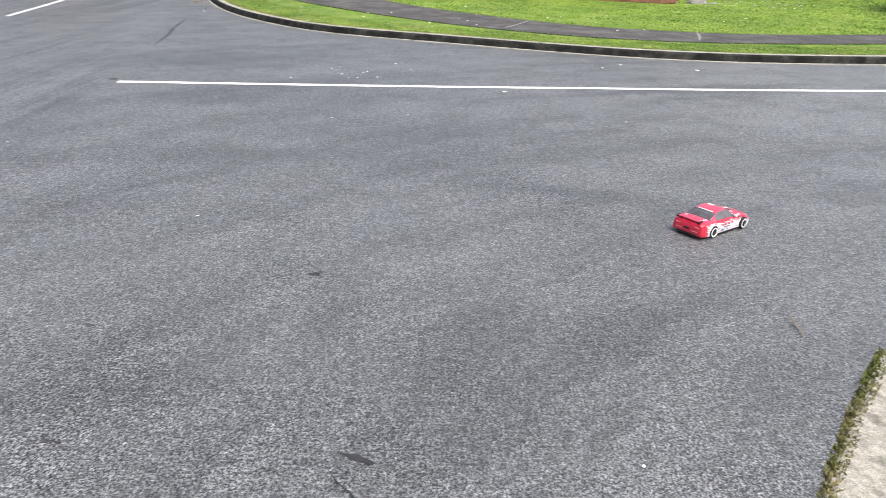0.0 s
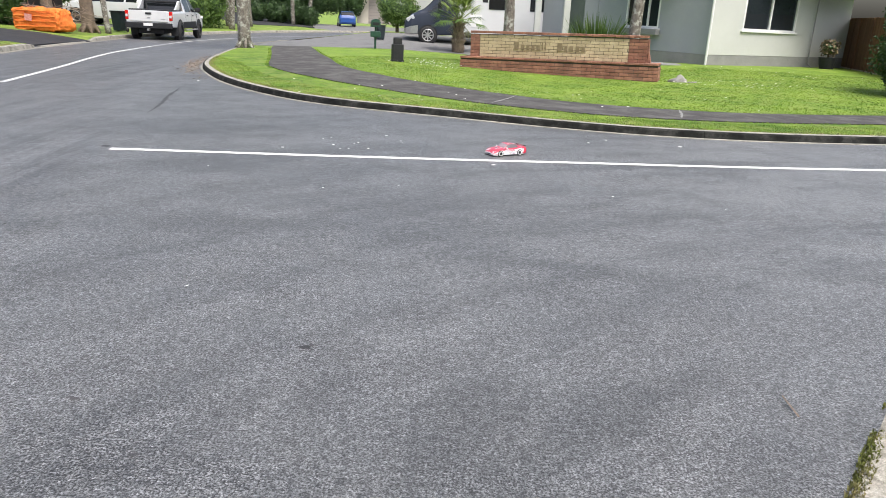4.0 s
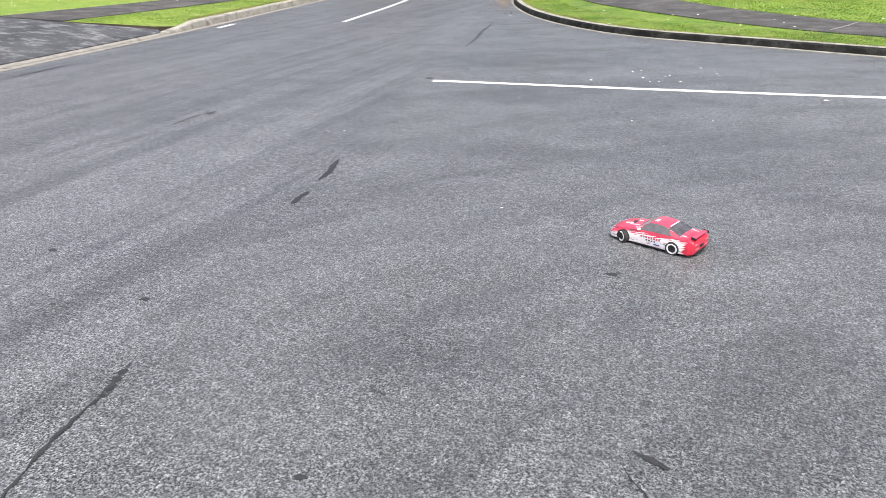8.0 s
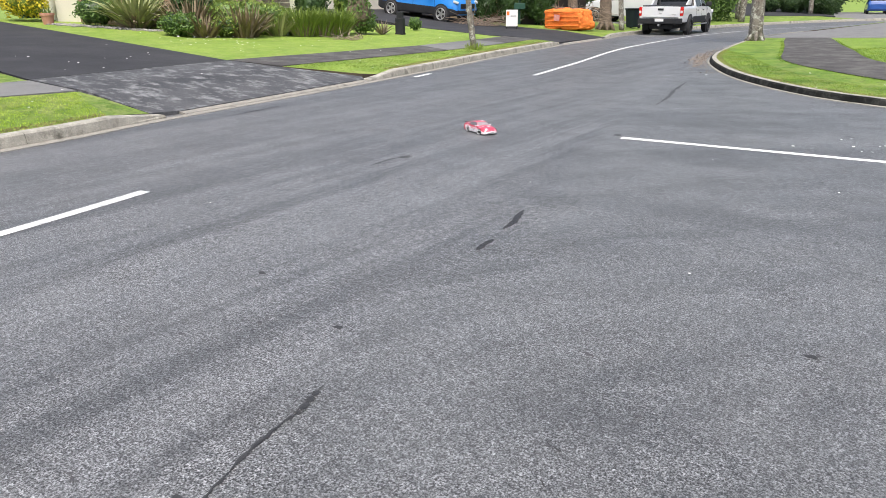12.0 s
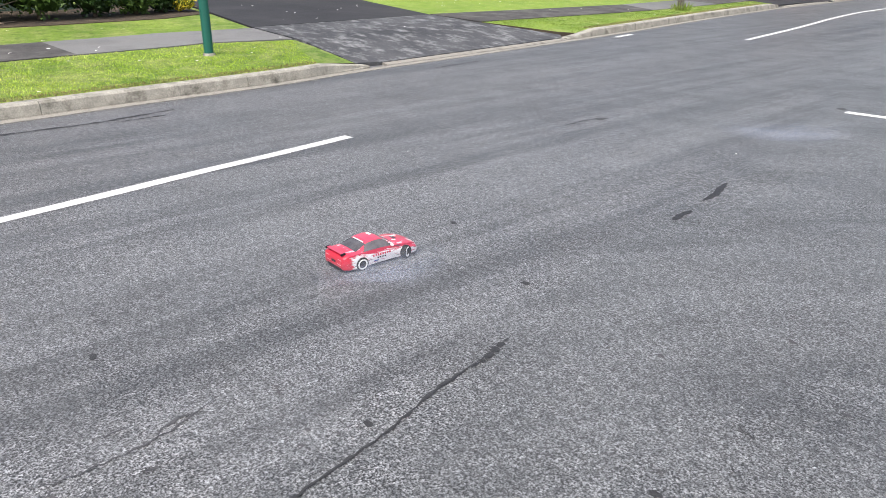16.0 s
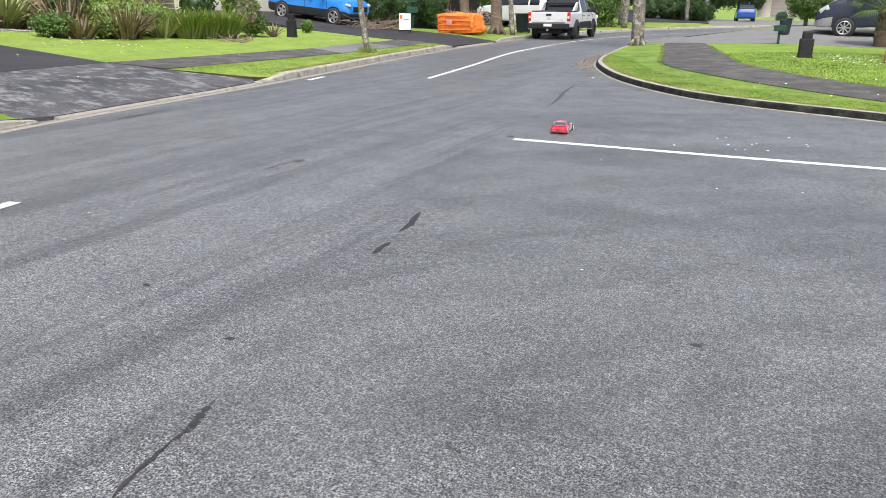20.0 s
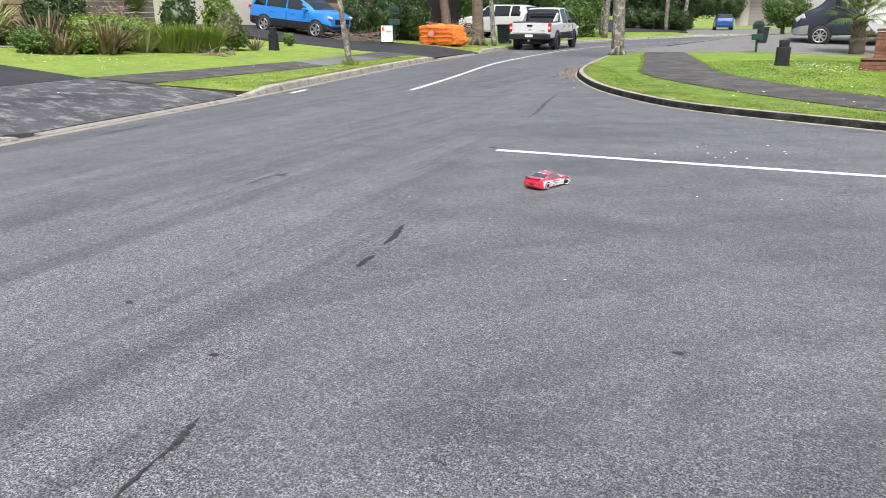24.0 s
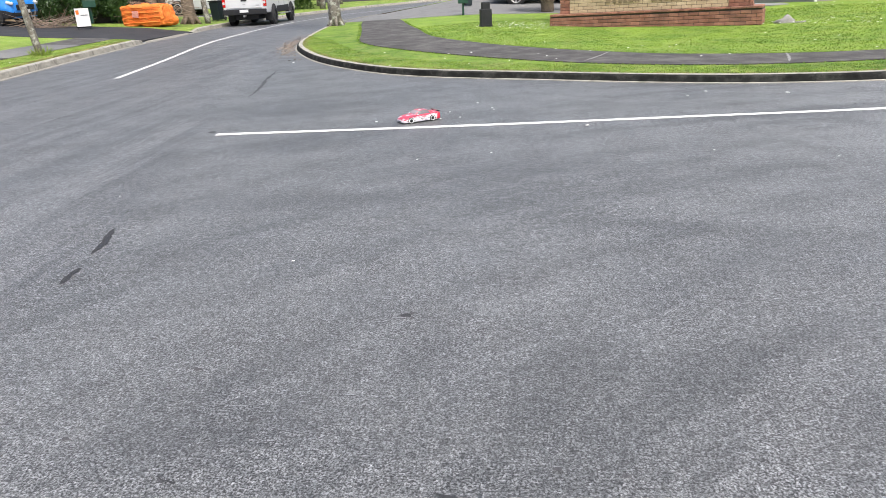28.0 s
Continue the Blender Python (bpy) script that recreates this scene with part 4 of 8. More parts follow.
def make_suv():
    ob = thing("suv", "bright blue compact suv parked nose-down on a driveway", "car", (-20.2, 27.35, 0.60), 0, tilt=5.0)
    W = 1.86
    hull = coach([(-2.20, 0.50, 0.72, 0.78, 0.76, 0.84, 0.66), (-2.13, 0.36, 0.86, 1.02, 0.86, 1.12, 0.74), (-2.00, 0.32, 0.91, 1.07, 0.89, 1.42, 0.68), (-1.80, 0.30, 0.92, 1.07, 0.90, 1.62, 0.66), (-1.0, 0.28, 0.92, 1.05, 0.90, 1.69, 0.66), (-0.2, 0.28, 0.92, 1.03, 0.90, 1.70, 0.66), (0.35, 0.28, 0.92, 1.02, 0.89, 1.62, 0.66), (0.75, 0.28, 0.92, 1.02, 0.89, 1.40, 0.70), (1.25, 0.28, 0.92, 1.02, 0.88, 1.10, 0.78), (1.66, 0.28, 0.92, 1.00, 0.86, 1.06, 0.74), (1.90, 0.30, 0.88, 0.93, 0.80, 0.99, 0.66), (2.02, 0.34, 0.78, 0.76, 0.70, 0.84, 0.58), (2.06, 0.44, 0.62, 0.62, 0.58, 0.68, 0.48)], 60)
    body = coach_part("body", hull, PAINT_BLUE, ob)
    for sy in (1, -1):
        coach_part("cladding", hull, BLACK_PLASTIC, ob, lambda x, t: t < -0.2, 0.008, sy)
    glaze(body, hull, CAR_GLASS, (0.37, 1.22), (-2.12, -1.84), ((-1.95, -1.28), (-1.20, -0.20), (-0.12, 1.05)), 0.72, 0.2)
    arches(ob, W, (-1.34, 1.35), 0.35, 1.0)
    for x in (-1.34, 1.35):
        for sy in (1, -1):
            wheel(ob, x, sy * 0.85, 0.35, 0.24, RIM, 1.0, 5, sy, web=0.24)
    part("grille", boxed((2.03, 0, 0.70), (0.10, 1.05, 0.20), 0.03), BLACK_PLASTIC, ob)
    part("lower_grille", boxed((2.02, 0, 0.46), (0.12, 1.25, 0.14), 0.03), BLACK_PLASTIC, ob)
    part("badge", boxed((2.085, 0, 0.74), (0.02, 0.14, 0.09), 0.02), RIM, ob)
    for sy in (1, -1):
        part("headlight", boxed((1.90, sy * 0.66, 0.86), (0.24, 0.34, 0.10), 0.03, (0, 14, -sy * 30)), LAMP_CLEAR, ob)
        part("fog_lamp", boxed((1.97, sy * 0.62, 0.50), (0.12, 0.18, 0.18), 0.03, (0, 0, -sy * 25)), BLACK_PLASTIC, ob)
        part("tail_light", boxed((-2.11, sy * 0.72, 1.02), (0.18, 0.36, 0.12), 0.03), LAMP_RED, ob)
        part("mirror", boxed((0.82, sy * 1.0, 1.10), (0.14, 0.20, 0.15), 0.05), PAINT_BLUE, ob)
        part("roof_rail", boxed((-0.75, sy * 0.60, 1.73), (1.7, 0.04, 0.035), 0.01), RIM, ob)
        for x in (-0.95, 0.15):
            part("door_handle", boxed((x, sy * 0.925, 0.90), (0.2, 0.03, 0.03), 0.01), PAINT_BLUE, ob)
        for x in (-0.16, 0.98):
            part("door_seam", boxed((x, sy * 0.918, 0.68), (0.012, 0.012, 0.60)), BLACK_PLASTIC, ob)
    part("number_plate", boxed((2.10, 0, 0.56), (0.02, 0.36, 0.12), 0.004), PLATE, ob)
    return ob


def make_ute():
    ob = thing("pickup_truck", "white double-cab pickup with black rims parked by the kerb", "pickup", (-11.22, 33.9, fall(33.7)), 93.0)
    W = 1.88
    hull = coach([(-2.67, 0.62, 0.86, 1.02, 0.87, 1.10, 0.84), (-2.60, 0.52, 0.92, 1.07, 0.92, 1.14, 0.88), (-0.95, 0.46, 0.93, 1.08, 0.92, 1.15, 0.88), (-0.80, 0.46, 0.93, 1.08, 0.92, 1.16, 0.86), (-0.64, 0.46, 0.93, 1.08, 0.92, 1.70, 0.70), (-0.40, 0.46, 0.93, 1.08, 0.92, 1.77, 0.68), (0.50, 0.46, 0.93, 1.08, 0.92, 1.78, 0.68), (0.85, 0.46, 0.93, 1.08, 0.91, 1.66, 0.70), (1.50, 0.46, 0.93, 1.09, 0.90, 1.16, 0.80), (2.10, 0.46, 0.93, 1.04, 0.88, 1.10, 0.78), (2.45, 0.46, 0.90, 0.94, 0.84, 1.00, 0.72), (2.62, 0.50, 0.80, 0.80, 0.74, 0.86, 0.62), (2.68, 0.58, 0.66, 0.70, 0.62, 0.74, 0.50)], 64)
    body = coach_part("body", hull, PAINT_WHITE, ob)
    for sy in (1, -1):
        coach_part("sill", hull, BLACK_PLASTIC, ob, lambda x, t: t < -0.2 and -1.1 < x < 1.1, 0.006, sy)
    glaze(body, hull, CAR_GLASS, (0.87, 1.47), (-0.79, -0.65), ((-0.58, 0.28), (0.36, 1.38)), 0.62, 0.05)
    part("tray_cover", boxed((-1.72, 0, 1.175), (1.74, 1.60, 0.05), 0.015), BLACK_PLASTIC, ob)
    part("sports_bar", boxed((-0.92, 0, 1.50), (0.10, 1.36, 0.09), 0.03), BLACK_PLASTIC, ob)
    tg = part("tailgate", boxed((-2.68, 0, 0.94), (0.05, 1.48, 0.42), 0.015), PAINT_WHITE, ob)
    part("handle", boxed((-2.71, 0, 1.04), (0.03, 0.24, 0.08), 0.01), BLACK_PLASTIC, tg)
    part("badge", boxed((-2.71, 0, 0.88), (0.012, 0.12, 0.04), 0.004), RIM, tg)
    part("badge", boxed((-2.71, -0.55, 0.84), (0.012, 0.16, 0.03), 0.004), RIM, tg)
    part("rear_bumper", boxed((-2.72, 0, 0.58), (0.20, 1.82, 0.22), 0.03), BLACK_PLASTIC, ob)
    part("number_plate", boxed((-2.83, 0.0, 0.62), (0.012, 0.36, 0.11), 0.004), PLATE, ob)
    part("tow_bar", boxed((-2.78, 0, 0.42), (0.2, 0.08, 0.08), 0.01), RIM, ob)
    for sy in (1, -1):
        lamp = part("tail_light", boxed((-2.63, sy * 0.855, 0.96), (0.12, 0.13, 0.36), 0.03), LAMP_RED, ob)
        part("reverse_lens", boxed((-2.695, sy * 0.855, 0.94), (0.012, 0.09, 0.10), 0.003), LAMP_CLEAR, lamp)
        bm = bmesh.new()
        prism(bm, [(-1.7, 1.14), (-0.98, 1.14), (-0.82, 1.56), (-1.0, 1.56)], sy * 0.74 - 0.03, sy * 0.74 + 0.03)
        part("sail_panel", bm, PAINT_WHITE, ob)
        part("side_step", boxed((0.25, sy * 0.92, 0.40), (1.9, 0.14, 0.05), 0.02), RIM, ob)
        part("side_stripe", boxed((0.2, sy * 0.93, 0.66), (1.5, 0.014, 0.08), 0.003), BLACK_PLASTIC, ob)
        part("mirror", boxed((1.10, sy * 1.02, 1.22), (0.14, 0.24, 0.2), 0.05), BLACK_PLASTIC, ob)
        part("mud_flap", boxed((-2.02, sy * 0.80, 0.36), (0.03, 0.28, 0.36), 0.01), BLACK_PLASTIC, ob)
        for x in (-0.35, 0.55):
            part("door_handle", boxed((x, sy * 0.935, 0.98), (0.2, 0.03, 0.04), 0.01), BLACK_PLASTIC, ob)
        for x in (0.32, -0.62, 1.25):
            part("door_seam", boxed((x, sy * 0.928, 0.78), (0.012, 0.012, 0.55)), BLACK_PLASTIC, ob)
        part("headlight", boxed((2.45, sy * 0.74, 0.88), (0.26, 0.34, 0.14), 0.04, (0, 10, -sy * 22)), LAMP_CLEAR, ob)
    arches(ob, W, (-1.55, 1.55), 0.39, 1.0)
    for x in (-1.55, 1.55):
        for sy in (1, -1):
            wheel(ob, x, sy * 0.86, 0.39, 0.26, RIM_BLACK, 1.0, 6, sy, web=0.2)
    part("under_frame", boxed((-1.2, 0, 0.36), (2.6, 1.0, 0.2), 0.03), BLACK_PLASTIC, ob)
    return ob


def make_white_suv():
    ob = thing("parked_suv", "white suv parked on a driveway behind shrubs", "car", (-15.35, 38.3, 0.21), 172)
    W = 1.84
    hull = coach([(-2.30, 0.50, 0.72, 0.80, 0.76, 0.86, 0.66), (-2.20, 0.36, 0.86, 1.04, 0.86, 1.16, 0.74), (-1.95, 0.32, 0.91, 1.06, 0.89, 1.54, 0.68), (-1.5, 0.30, 0.91, 1.06, 0.89, 1.65, 0.66), (0.1, 0.30, 0.91, 1.04, 0.89, 1.67, 0.66), (0.4, 0.30, 0.91, 1.03, 0.88, 1.56, 0.67), (1.2, 0.30, 0.91, 1.03, 0.87, 1.10, 0.78), (1.9, 0.30, 0.89, 0.96, 0.82, 1.02, 0.70), (2.22, 0.34, 0.80, 0.80, 0.72, 0.86, 0.6), (2.30, 0.46, 0.64, 0.66, 0.6, 0.72, 0.5)], 50)
    glaze(coach_part("body", hull, PAINT_WHITE, ob), hull, CAR_GLASS, (0.42, 1.18), (-2.18, -1.97), ((-1.8, -1.15), (-1.07, -0.15), (-0.07, 1.0)), 0.7, 0.2)
    arches(ob, W, (-1.35, 1.35), 0.35, 1.0)
    for x in (-1.35, 1.35):
        for sy in (1, -1):
            wheel(ob, x, sy * 0.82, 0.35, 0.24, RIM, 1.0, 5, sy)
    for sy in (1, -1):
        part("headlight", boxed((2.12, sy * 0.66, 0.86), (0.22, 0.34, 0.12), 0.03), LAMP_CLEAR, ob)
        part("tail_light", boxed((-2.22, sy * 0.7, 0.98), (0.14, 0.34, 0.16), 0.03), LAMP_RED, ob)
        part("mirror", boxed((0.75, sy * 1.0, 1.1), (0.16, 0.2, 0.16), 0.05), PAINT_WHITE, ob)
    return ob


def make_hatch():
    ob = thing("hatchback", "small dark blue hatchback parked before a garage", "car", (-8.3, 80.0, -0.18), 100)
    hull = coach([(-1.95, 0.45, 0.66, 0.75, 0.70, 0.82, 0.6), (-1.85, 0.28, 0.82, 0.95, 0.82, 1.10, 0.66), (-1.5, 0.25, 0.85, 0.97, 0.83, 1.42, 0.6), (-0.9, 0.25, 0.85, 0.96, 0.83, 1.50, 0.6), (0.0, 0.25, 0.85, 0.94, 0.83, 1.50, 0.6), (0.35, 0.25, 0.85, 0.94, 0.82, 1.36, 0.63), (1.0, 0.25, 0.85, 0.92, 0.80, 1.00, 0.70), (1.5, 0.25, 0.85, 0.84, 0.78, 0.90, 0.66), (1.82, 0.28, 0.78, 0.72, 0.70, 0.78, 0.56), (1.95, 0.40, 0.60, 0.58, 0.56, 0.62, 0.44)], 40)
    glaze(coach_part("body", hull, PAINT_NAVY, ob), hull, CAR_GLASS, (0.1, 0.97), (-1.84, -1.52), ((-1.4, -0.5), (-0.42, 0.75)), 0.5, 0.1)
    for x in (-1.2, 1.25):
        for sy in (1, -1):
            wheel(ob, x, sy * 0.76, 0.30, 0.2, RIM, 1.0, 5, sy)
    for sy in (1, -1):
        part("headlight", boxed((1.8, sy * 0.6, 0.76), (0.2, 0.3, 0.14), 0.03), LAMP_CLEAR, ob)
    part("number_plate", boxed((1.97, 0, 0.45), (0.02, 0.4, 0.12), 0.004), PLATE, ob)
    return ob


def make_camper():
    ob = thing("campervan", "white campervan with a slate blue cab on a driveway", "campervan", (2.58, 32.85, z_camper(2.0, 32.5) - 0.03), 180)
    body = boxed((-1.1, 0, 1.62), (4.7, 2.2, 2.45), 0.10)
    part("living_box", body, PAINT_WHITE, ob)
    hull = coach([(0.90, 0.40, 1.0, 1.30, 1.0, 2.25, 0.85), (1.50, 0.38, 1.0, 1.28, 1.0, 2.25, 0.85), (1.90, 0.36, 1.0, 1.26, 0.99, 2.05, 0.86), (2.75, 0.36, 1.0, 1.22, 0.96, 1.32, 0.86), (3.15, 0.36, 0.97, 1.08, 0.92, 1.15, 0.78), (3.38, 0.38, 0.88, 0.88, 0.82, 0.93, 0.66), (3.45, 0.46, 0.72, 0.66, 0.66, 0.70, 0.50)], 40)
    cab = coach_part("cab", hull, PAINT_SLATE, ob)
    glaze(cab, hull, CAR_GLASS, (1.55, 2.73), None, ((1.25, 2.6),), 0.85)
    for sy in (1, -1):
        coach_part("bumper_corner", hull, RIM, ob, lambda x, t: t < -0.2 and x > 2.9, 0.012, sy)
        part("fog_lamp", boxed((3.36, sy * 0.62, 0.50), (0.08, 0.16, 0.12), 0.02), BLACK_PLASTIC, ob)
        part("cab_door_seam", boxed((1.35, sy * 1.003, 0.85), (0.014, 0.012, 0.9)), BLACK_PLASTIC, ob)
    part("skirt", boxed((-1.1, 0, 0.42), (4.4, 2.1, 0.2), 0.03), BLACK_PLASTIC, ob)
    for x in (-1.6, 2.45):
        for sy in (1, -1):
            wheel(ob, x, sy * 0.95, 0.35, 0.24, RIM, 1.0, 8, sy)
            part("wheel_arch", rod(bmesh.new(), (x, sy * 0.9, 0.37), (x, sy * 1.03, 0.37), 0.40, n=26), BLACK_PLASTIC, ob)
    for sy in (1, -1):
        part("headlight", boxed((3.16, sy * 0.80, 0.98), (0.36, 0.24, 0.20), 0.05, (0, 32, -sy * 18)), LAMP_CLEAR, ob)
        part("mirror", boxed((2.0, sy * 1.2, 1.5), (0.16, 0.22, 0.36), 0.05), BLACK_PLASTIC, ob)
    part("grille", boxed((3.42, 0, 0.78), (0.06, 1.2, 0.2), 0.02), BLACK_PLASTIC, ob)
    for x, w, z in ((-2.2, 1.0, 1.75), (-0.4, 0.8, 1.75)):
        wnd = part("side_window", boxed((x, 1.105, z), (w, 0.03, 0.55), 0.01), CAR_GLASS, ob)
    part("locker_door", boxed((0.5, 1.104, 1.0), (0.5, 0.02, 0.5), 0.01), WHITE_FRAME, ob)
    part("vent", boxed((0.15, 1.108, 1.9), (0.22, 0.02, 0.32), 0.01), BLACK_PLASTIC, ob)
    return ob


suv = make_suv()
ute = make_ute()
make_white_suv()
make_hatch()
camper = make_camper()

# ---- brick sign wall ----
def make_sign_wall():
    ang = math.degrees(math.atan2(18.4 - 20.3, 5.86 - 1.0))
    ob = thing("sign_wall", "red and cream brick entrance wall on a stepped plinth", "brick wall", (1.0, 20.3, -0.10), ang, tilt=-1.3)
    Lp, Lu = 5.137, 4.58
    part("plinth_core", boxed((Lp / 2, 0.36, 0.25), (Lp - 0.03, 0.67, 0.50)), MORTAR, ob)
    part("wall_core", boxed((0.23 + Lu / 2, 0.36, 0.80), (Lu - 0.03, 0.32, 0.60)), MORTAR, ob)
    bl, bh = 0.223, 0.074
    meshes = {}
    def brick(name, x, y, z, l, d, h, mat):
        key = (round(l, 3), round(d, 3), round(h, 3), mat.name)
        if key not in meshes:
            bm = bmesh.new()
            box(bm, (0, 0, 0), (l, d, h), 0.006, seg=1)
            me = bpy.data.meshes.new("brick")
            bm.to_mesh(me)
            bm.free()
            me.materials.append(mat)
            meshes[key] = me
        o = new(name, meshes[key])
        o.parent = ob
        o.matrix_basis = pose(x, y, z)
        return o
    def course(x0, x1, y, z, mat, half, d=0.05):
        x = x0
        first = True
        while x < x1 - 0.02:
            l = bl * (0.5 if first and half else 1.0)
            l = min(l, x1 - x - 0.004)
            brick("brick", x + l / 2, y, z, l, d, bh, mat)
            x += l + 0.010
            first = False
    for r in range(5):
        course(0.0, Lp, 0.03, 0.065 + r * 0.084, BRICK_RED, r % 2)
    for r in range(5):
        for y0 in (0.14, 0.38, 0.60):
            brick("brick", Lp - 0.02, y0, 0.065 + r * 0.084, 0.05, 0.2, bh, BRICK_RED)
            brick("brick", 0.02, y0, 0.065 + r * 0.084, 0.05, 0.2, bh, BRICK_RED)
    for k in range(44):
        brick("cap_brick", 0.06 + k * 0.1166, 0.36, 0.502, 0.107, 0.74, 0.05, BRICK_RED)
    x0, x1 = 0.23, 0.23 + Lu
    p0, p1 = 0.49, 4.36
    for r in range(7):
        z = 0.568 + r * 0.081
        course(x0, p0 - 0.005, 0.205, z, BRICK_RED, r % 2, 0.06)
        course(p1 + 0.005, x1, 0.205, z, BRICK_RED, r % 2, 0.06)
        course(p0, p1, 0.210, z, BRICK_CREAM, r % 2, 0.05)
        for y0 in (0.30, 0.45):
            brick("brick", x1 - 0.02, y0, z, 0.06, 0.14, bh, BRICK_RED)
            brick("brick", x0 + 0.02, y0, z, 0.06, 0.14, bh, BRICK_RED)
    for k in range(40):
        brick("cap_brick", x0 + 0.055 + k * 0.1147, 0.36, 1.150, 0.106, 0.42, 0.06, BRICK_RED)
    bm = bmesh.new()
    prism(bm, [(x1 + 0.02, 0.53), (x1 + 0.10, 0.53), (x1 + 0.03, 0.80), (x1 + 0.02, 1.10)], 0.22, 0.50)
    part("end_buttress", bm, BRICK_RED, ob)
    # the lettering on the panel, as plain strokes of its size
    x = 1.42
    for w, h in ((0.15, 0.20), (0.11, 0.13), (0.10, 0.13), (0.10, 0.13), (0.11, 0.13), (0.04, 0.20), (0.04, 0.20), (0.20, 0), (0.16, 0.20), (0.09, 0.13), (0.12, 0.13), (0.12, 0.13), (0.11, 0.13)):
        if h:
            part("letter_bar", boxed((x + w / 2, 0.175, 0.74 + h / 2), (w * 0.8, 0.022, h), 0.006), LETTER, ob)
        x += w + 0.035
    return ob


LETTER = surf("letter_bronze", (0.20, 0.15, 0.09), (0.27, 0.21, 0.13), 9, 90, 0.2, 0.6, 0.3)
make_sign_wall()


# ---- house, fence ----
def wall_between(name, a, b, z0, z1, mat, parent, t=0.2, holes=()):
    """A wall from a to b with rectangular holes (along0, along1, low, high), t thick to its left."""
    L = math.hypot(b[0] - a[0], b[1] - a[1])
    turn = math.degrees(math.atan2(b[1] - a[1], b[0] - a[0]))
    cuts = sorted(holes)
    bm = bmesh.new()
    x = 0.0
    for u0, u1, lo, hi in cuts:
        box(bm, ((x + u0) / 2, t / 2, (z0 + z1) / 2), (u0 - x, t, z1 - z0))
        box(bm, ((u0 + u1) / 2, t / 2, (z0 + lo) / 2), (u1 - u0, t, lo - z0))
        if hi < z1:
            box(bm, ((u0 + u1) / 2, t / 2, (hi + z1) / 2), (u1 - u0, t, z1 - hi))
        x = u1
    box(bm, ((x + L) / 2, t / 2, (z0 + z1) / 2), (L - x, t, z1 - z0))
    ob = part(name, bm, mat, parent)
    ob.matrix_basis = pose(a[0], a[1], 0, 0, 0, turn)
    return ob


def window_in(wall, u0, u1, lo, hi, bars=1, t=0.2, frame_mat=WHITE_FRAME):
    w = part("window", boxed(((u0 + u1) / 2, -0.012, lo - 0.03), (u1 - u0 + 0.14, 0.10, 0.05), 0.008), frame_mat, wall)
    bm = bmesh.new()
    for x in [u0 + 0.03, u1 - 0.03] + [u0 + (u1 - u0) * (k + 1) / (bars + 1) for k in range(bars)]:
        box(bm, (x, 0.03, (lo + hi) / 2), (0.06, 0.08, hi - lo))
    for z in (lo + 0.03, hi - 0.03):
        box(bm, ((u0 + u1) / 2, 0.03, z), (u1 - u0 - 0.125, 0.075, 0.06))
    part("window_frame", bm, frame_mat, w)
    part("pane", boxed(((u0 + u1) / 2, 0.05, (lo + hi) / 2), (u1 - u0 - 0.1, 0.012, hi - lo - 0.1)), DARK_GLASS, w)
    part("room_dark", boxed(((u0 + u1) / 2, t - 0.02, (lo + hi) / 2), (u1 - u0, 0.03, hi - lo)), BLACK_PLASTIC, w)


house = thing("house", "pale grey plastered bungalow with white window frames", "house", (0, 0, 0))
zh = 0.2
A, B = (9.1, 24.4), (15.4, 27.7)
w1 = wall_between("front_wall", A, B, zh + 0.42, 3.2, WALL_GREY, house, holes=((1.5, 4.15, 1.42, 2.62),))
window_in(w1, 1.5, 4.15, 1.42, 2.62)
wall_between("front_plinth", (9.1, 24.41), (15.4, 27.71), zh - 0.3, zh + 0.415, WALL_BASE, house, 0.17)
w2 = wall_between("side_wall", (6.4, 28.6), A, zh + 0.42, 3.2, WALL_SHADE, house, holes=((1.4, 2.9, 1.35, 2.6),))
window_in(w2, 1.4, 2.9, 1.35, 2.6, 2)
part("window_box", boxed((2.15, -0.12, 1.22), (1.7, 0.22, 0.2), 0.02), WALL_BASE, w2)
wall_between("side_plinth", (6.4, 28.62), (9.08, 24.43), zh - 0.3, zh + 0.415, WALL_BASE, house, 0.17)
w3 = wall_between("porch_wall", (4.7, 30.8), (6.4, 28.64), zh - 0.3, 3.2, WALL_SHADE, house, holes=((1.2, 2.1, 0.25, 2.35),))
part("entrance_door", boxed((1.65, 0.1, 1.3), (0.88, 0.05, 2.06), 0.01), surf("grey_green_door", (0.10, 0.13, 0.11), (0.13, 0.16, 0.14), 3, 60, 0.1, 0.5), w3)
w4 = wall_between("garage_wall", (-0.5, 37.4), (4.6, 36.0), zh - 0.5, 3.2, WALL_GREY, house)
for x, y in ((4.45, 30.6), (5.35, 29.3)):
    part("porch_post", boxed((x, y, 1.6), (0.24, 0.24, 3.0), 0.02), WALL_GREY, house)
part("downpipe", rod(bmesh.new(), (9.08, 24.30, 0.25), (9.08, 24.30, 3.1), 0.04), WHITE_FRAME, house)
part("drain_pipe", rod(rod(bmesh.new(), (13.6, 26.66, 0.4), (13.6, 26.66, 3.1), 0.02), (13.6, 26.66, 0.4), (13.75, 26.5, 0.22), 0.02), WALL_BASE, house)
bm = bmesh.new()
prism(bm, [(6.6, 3.1), (16.0, 3.1), (13.5, 5.0), (9.0, 5.0)], 25.2, 44.0)
part("roof", bm, ROOF, house)
part("porch_slab", boxed((7.4, 24.9, zh + 0.02), (2.2, 1.2, 0.1), 0.02, (0, 0, -20)), PATH_PALE, house)
wall_between("back_wall", (4.6, 40), (16, 40), 0, 3.1, WALL_GREY, house)


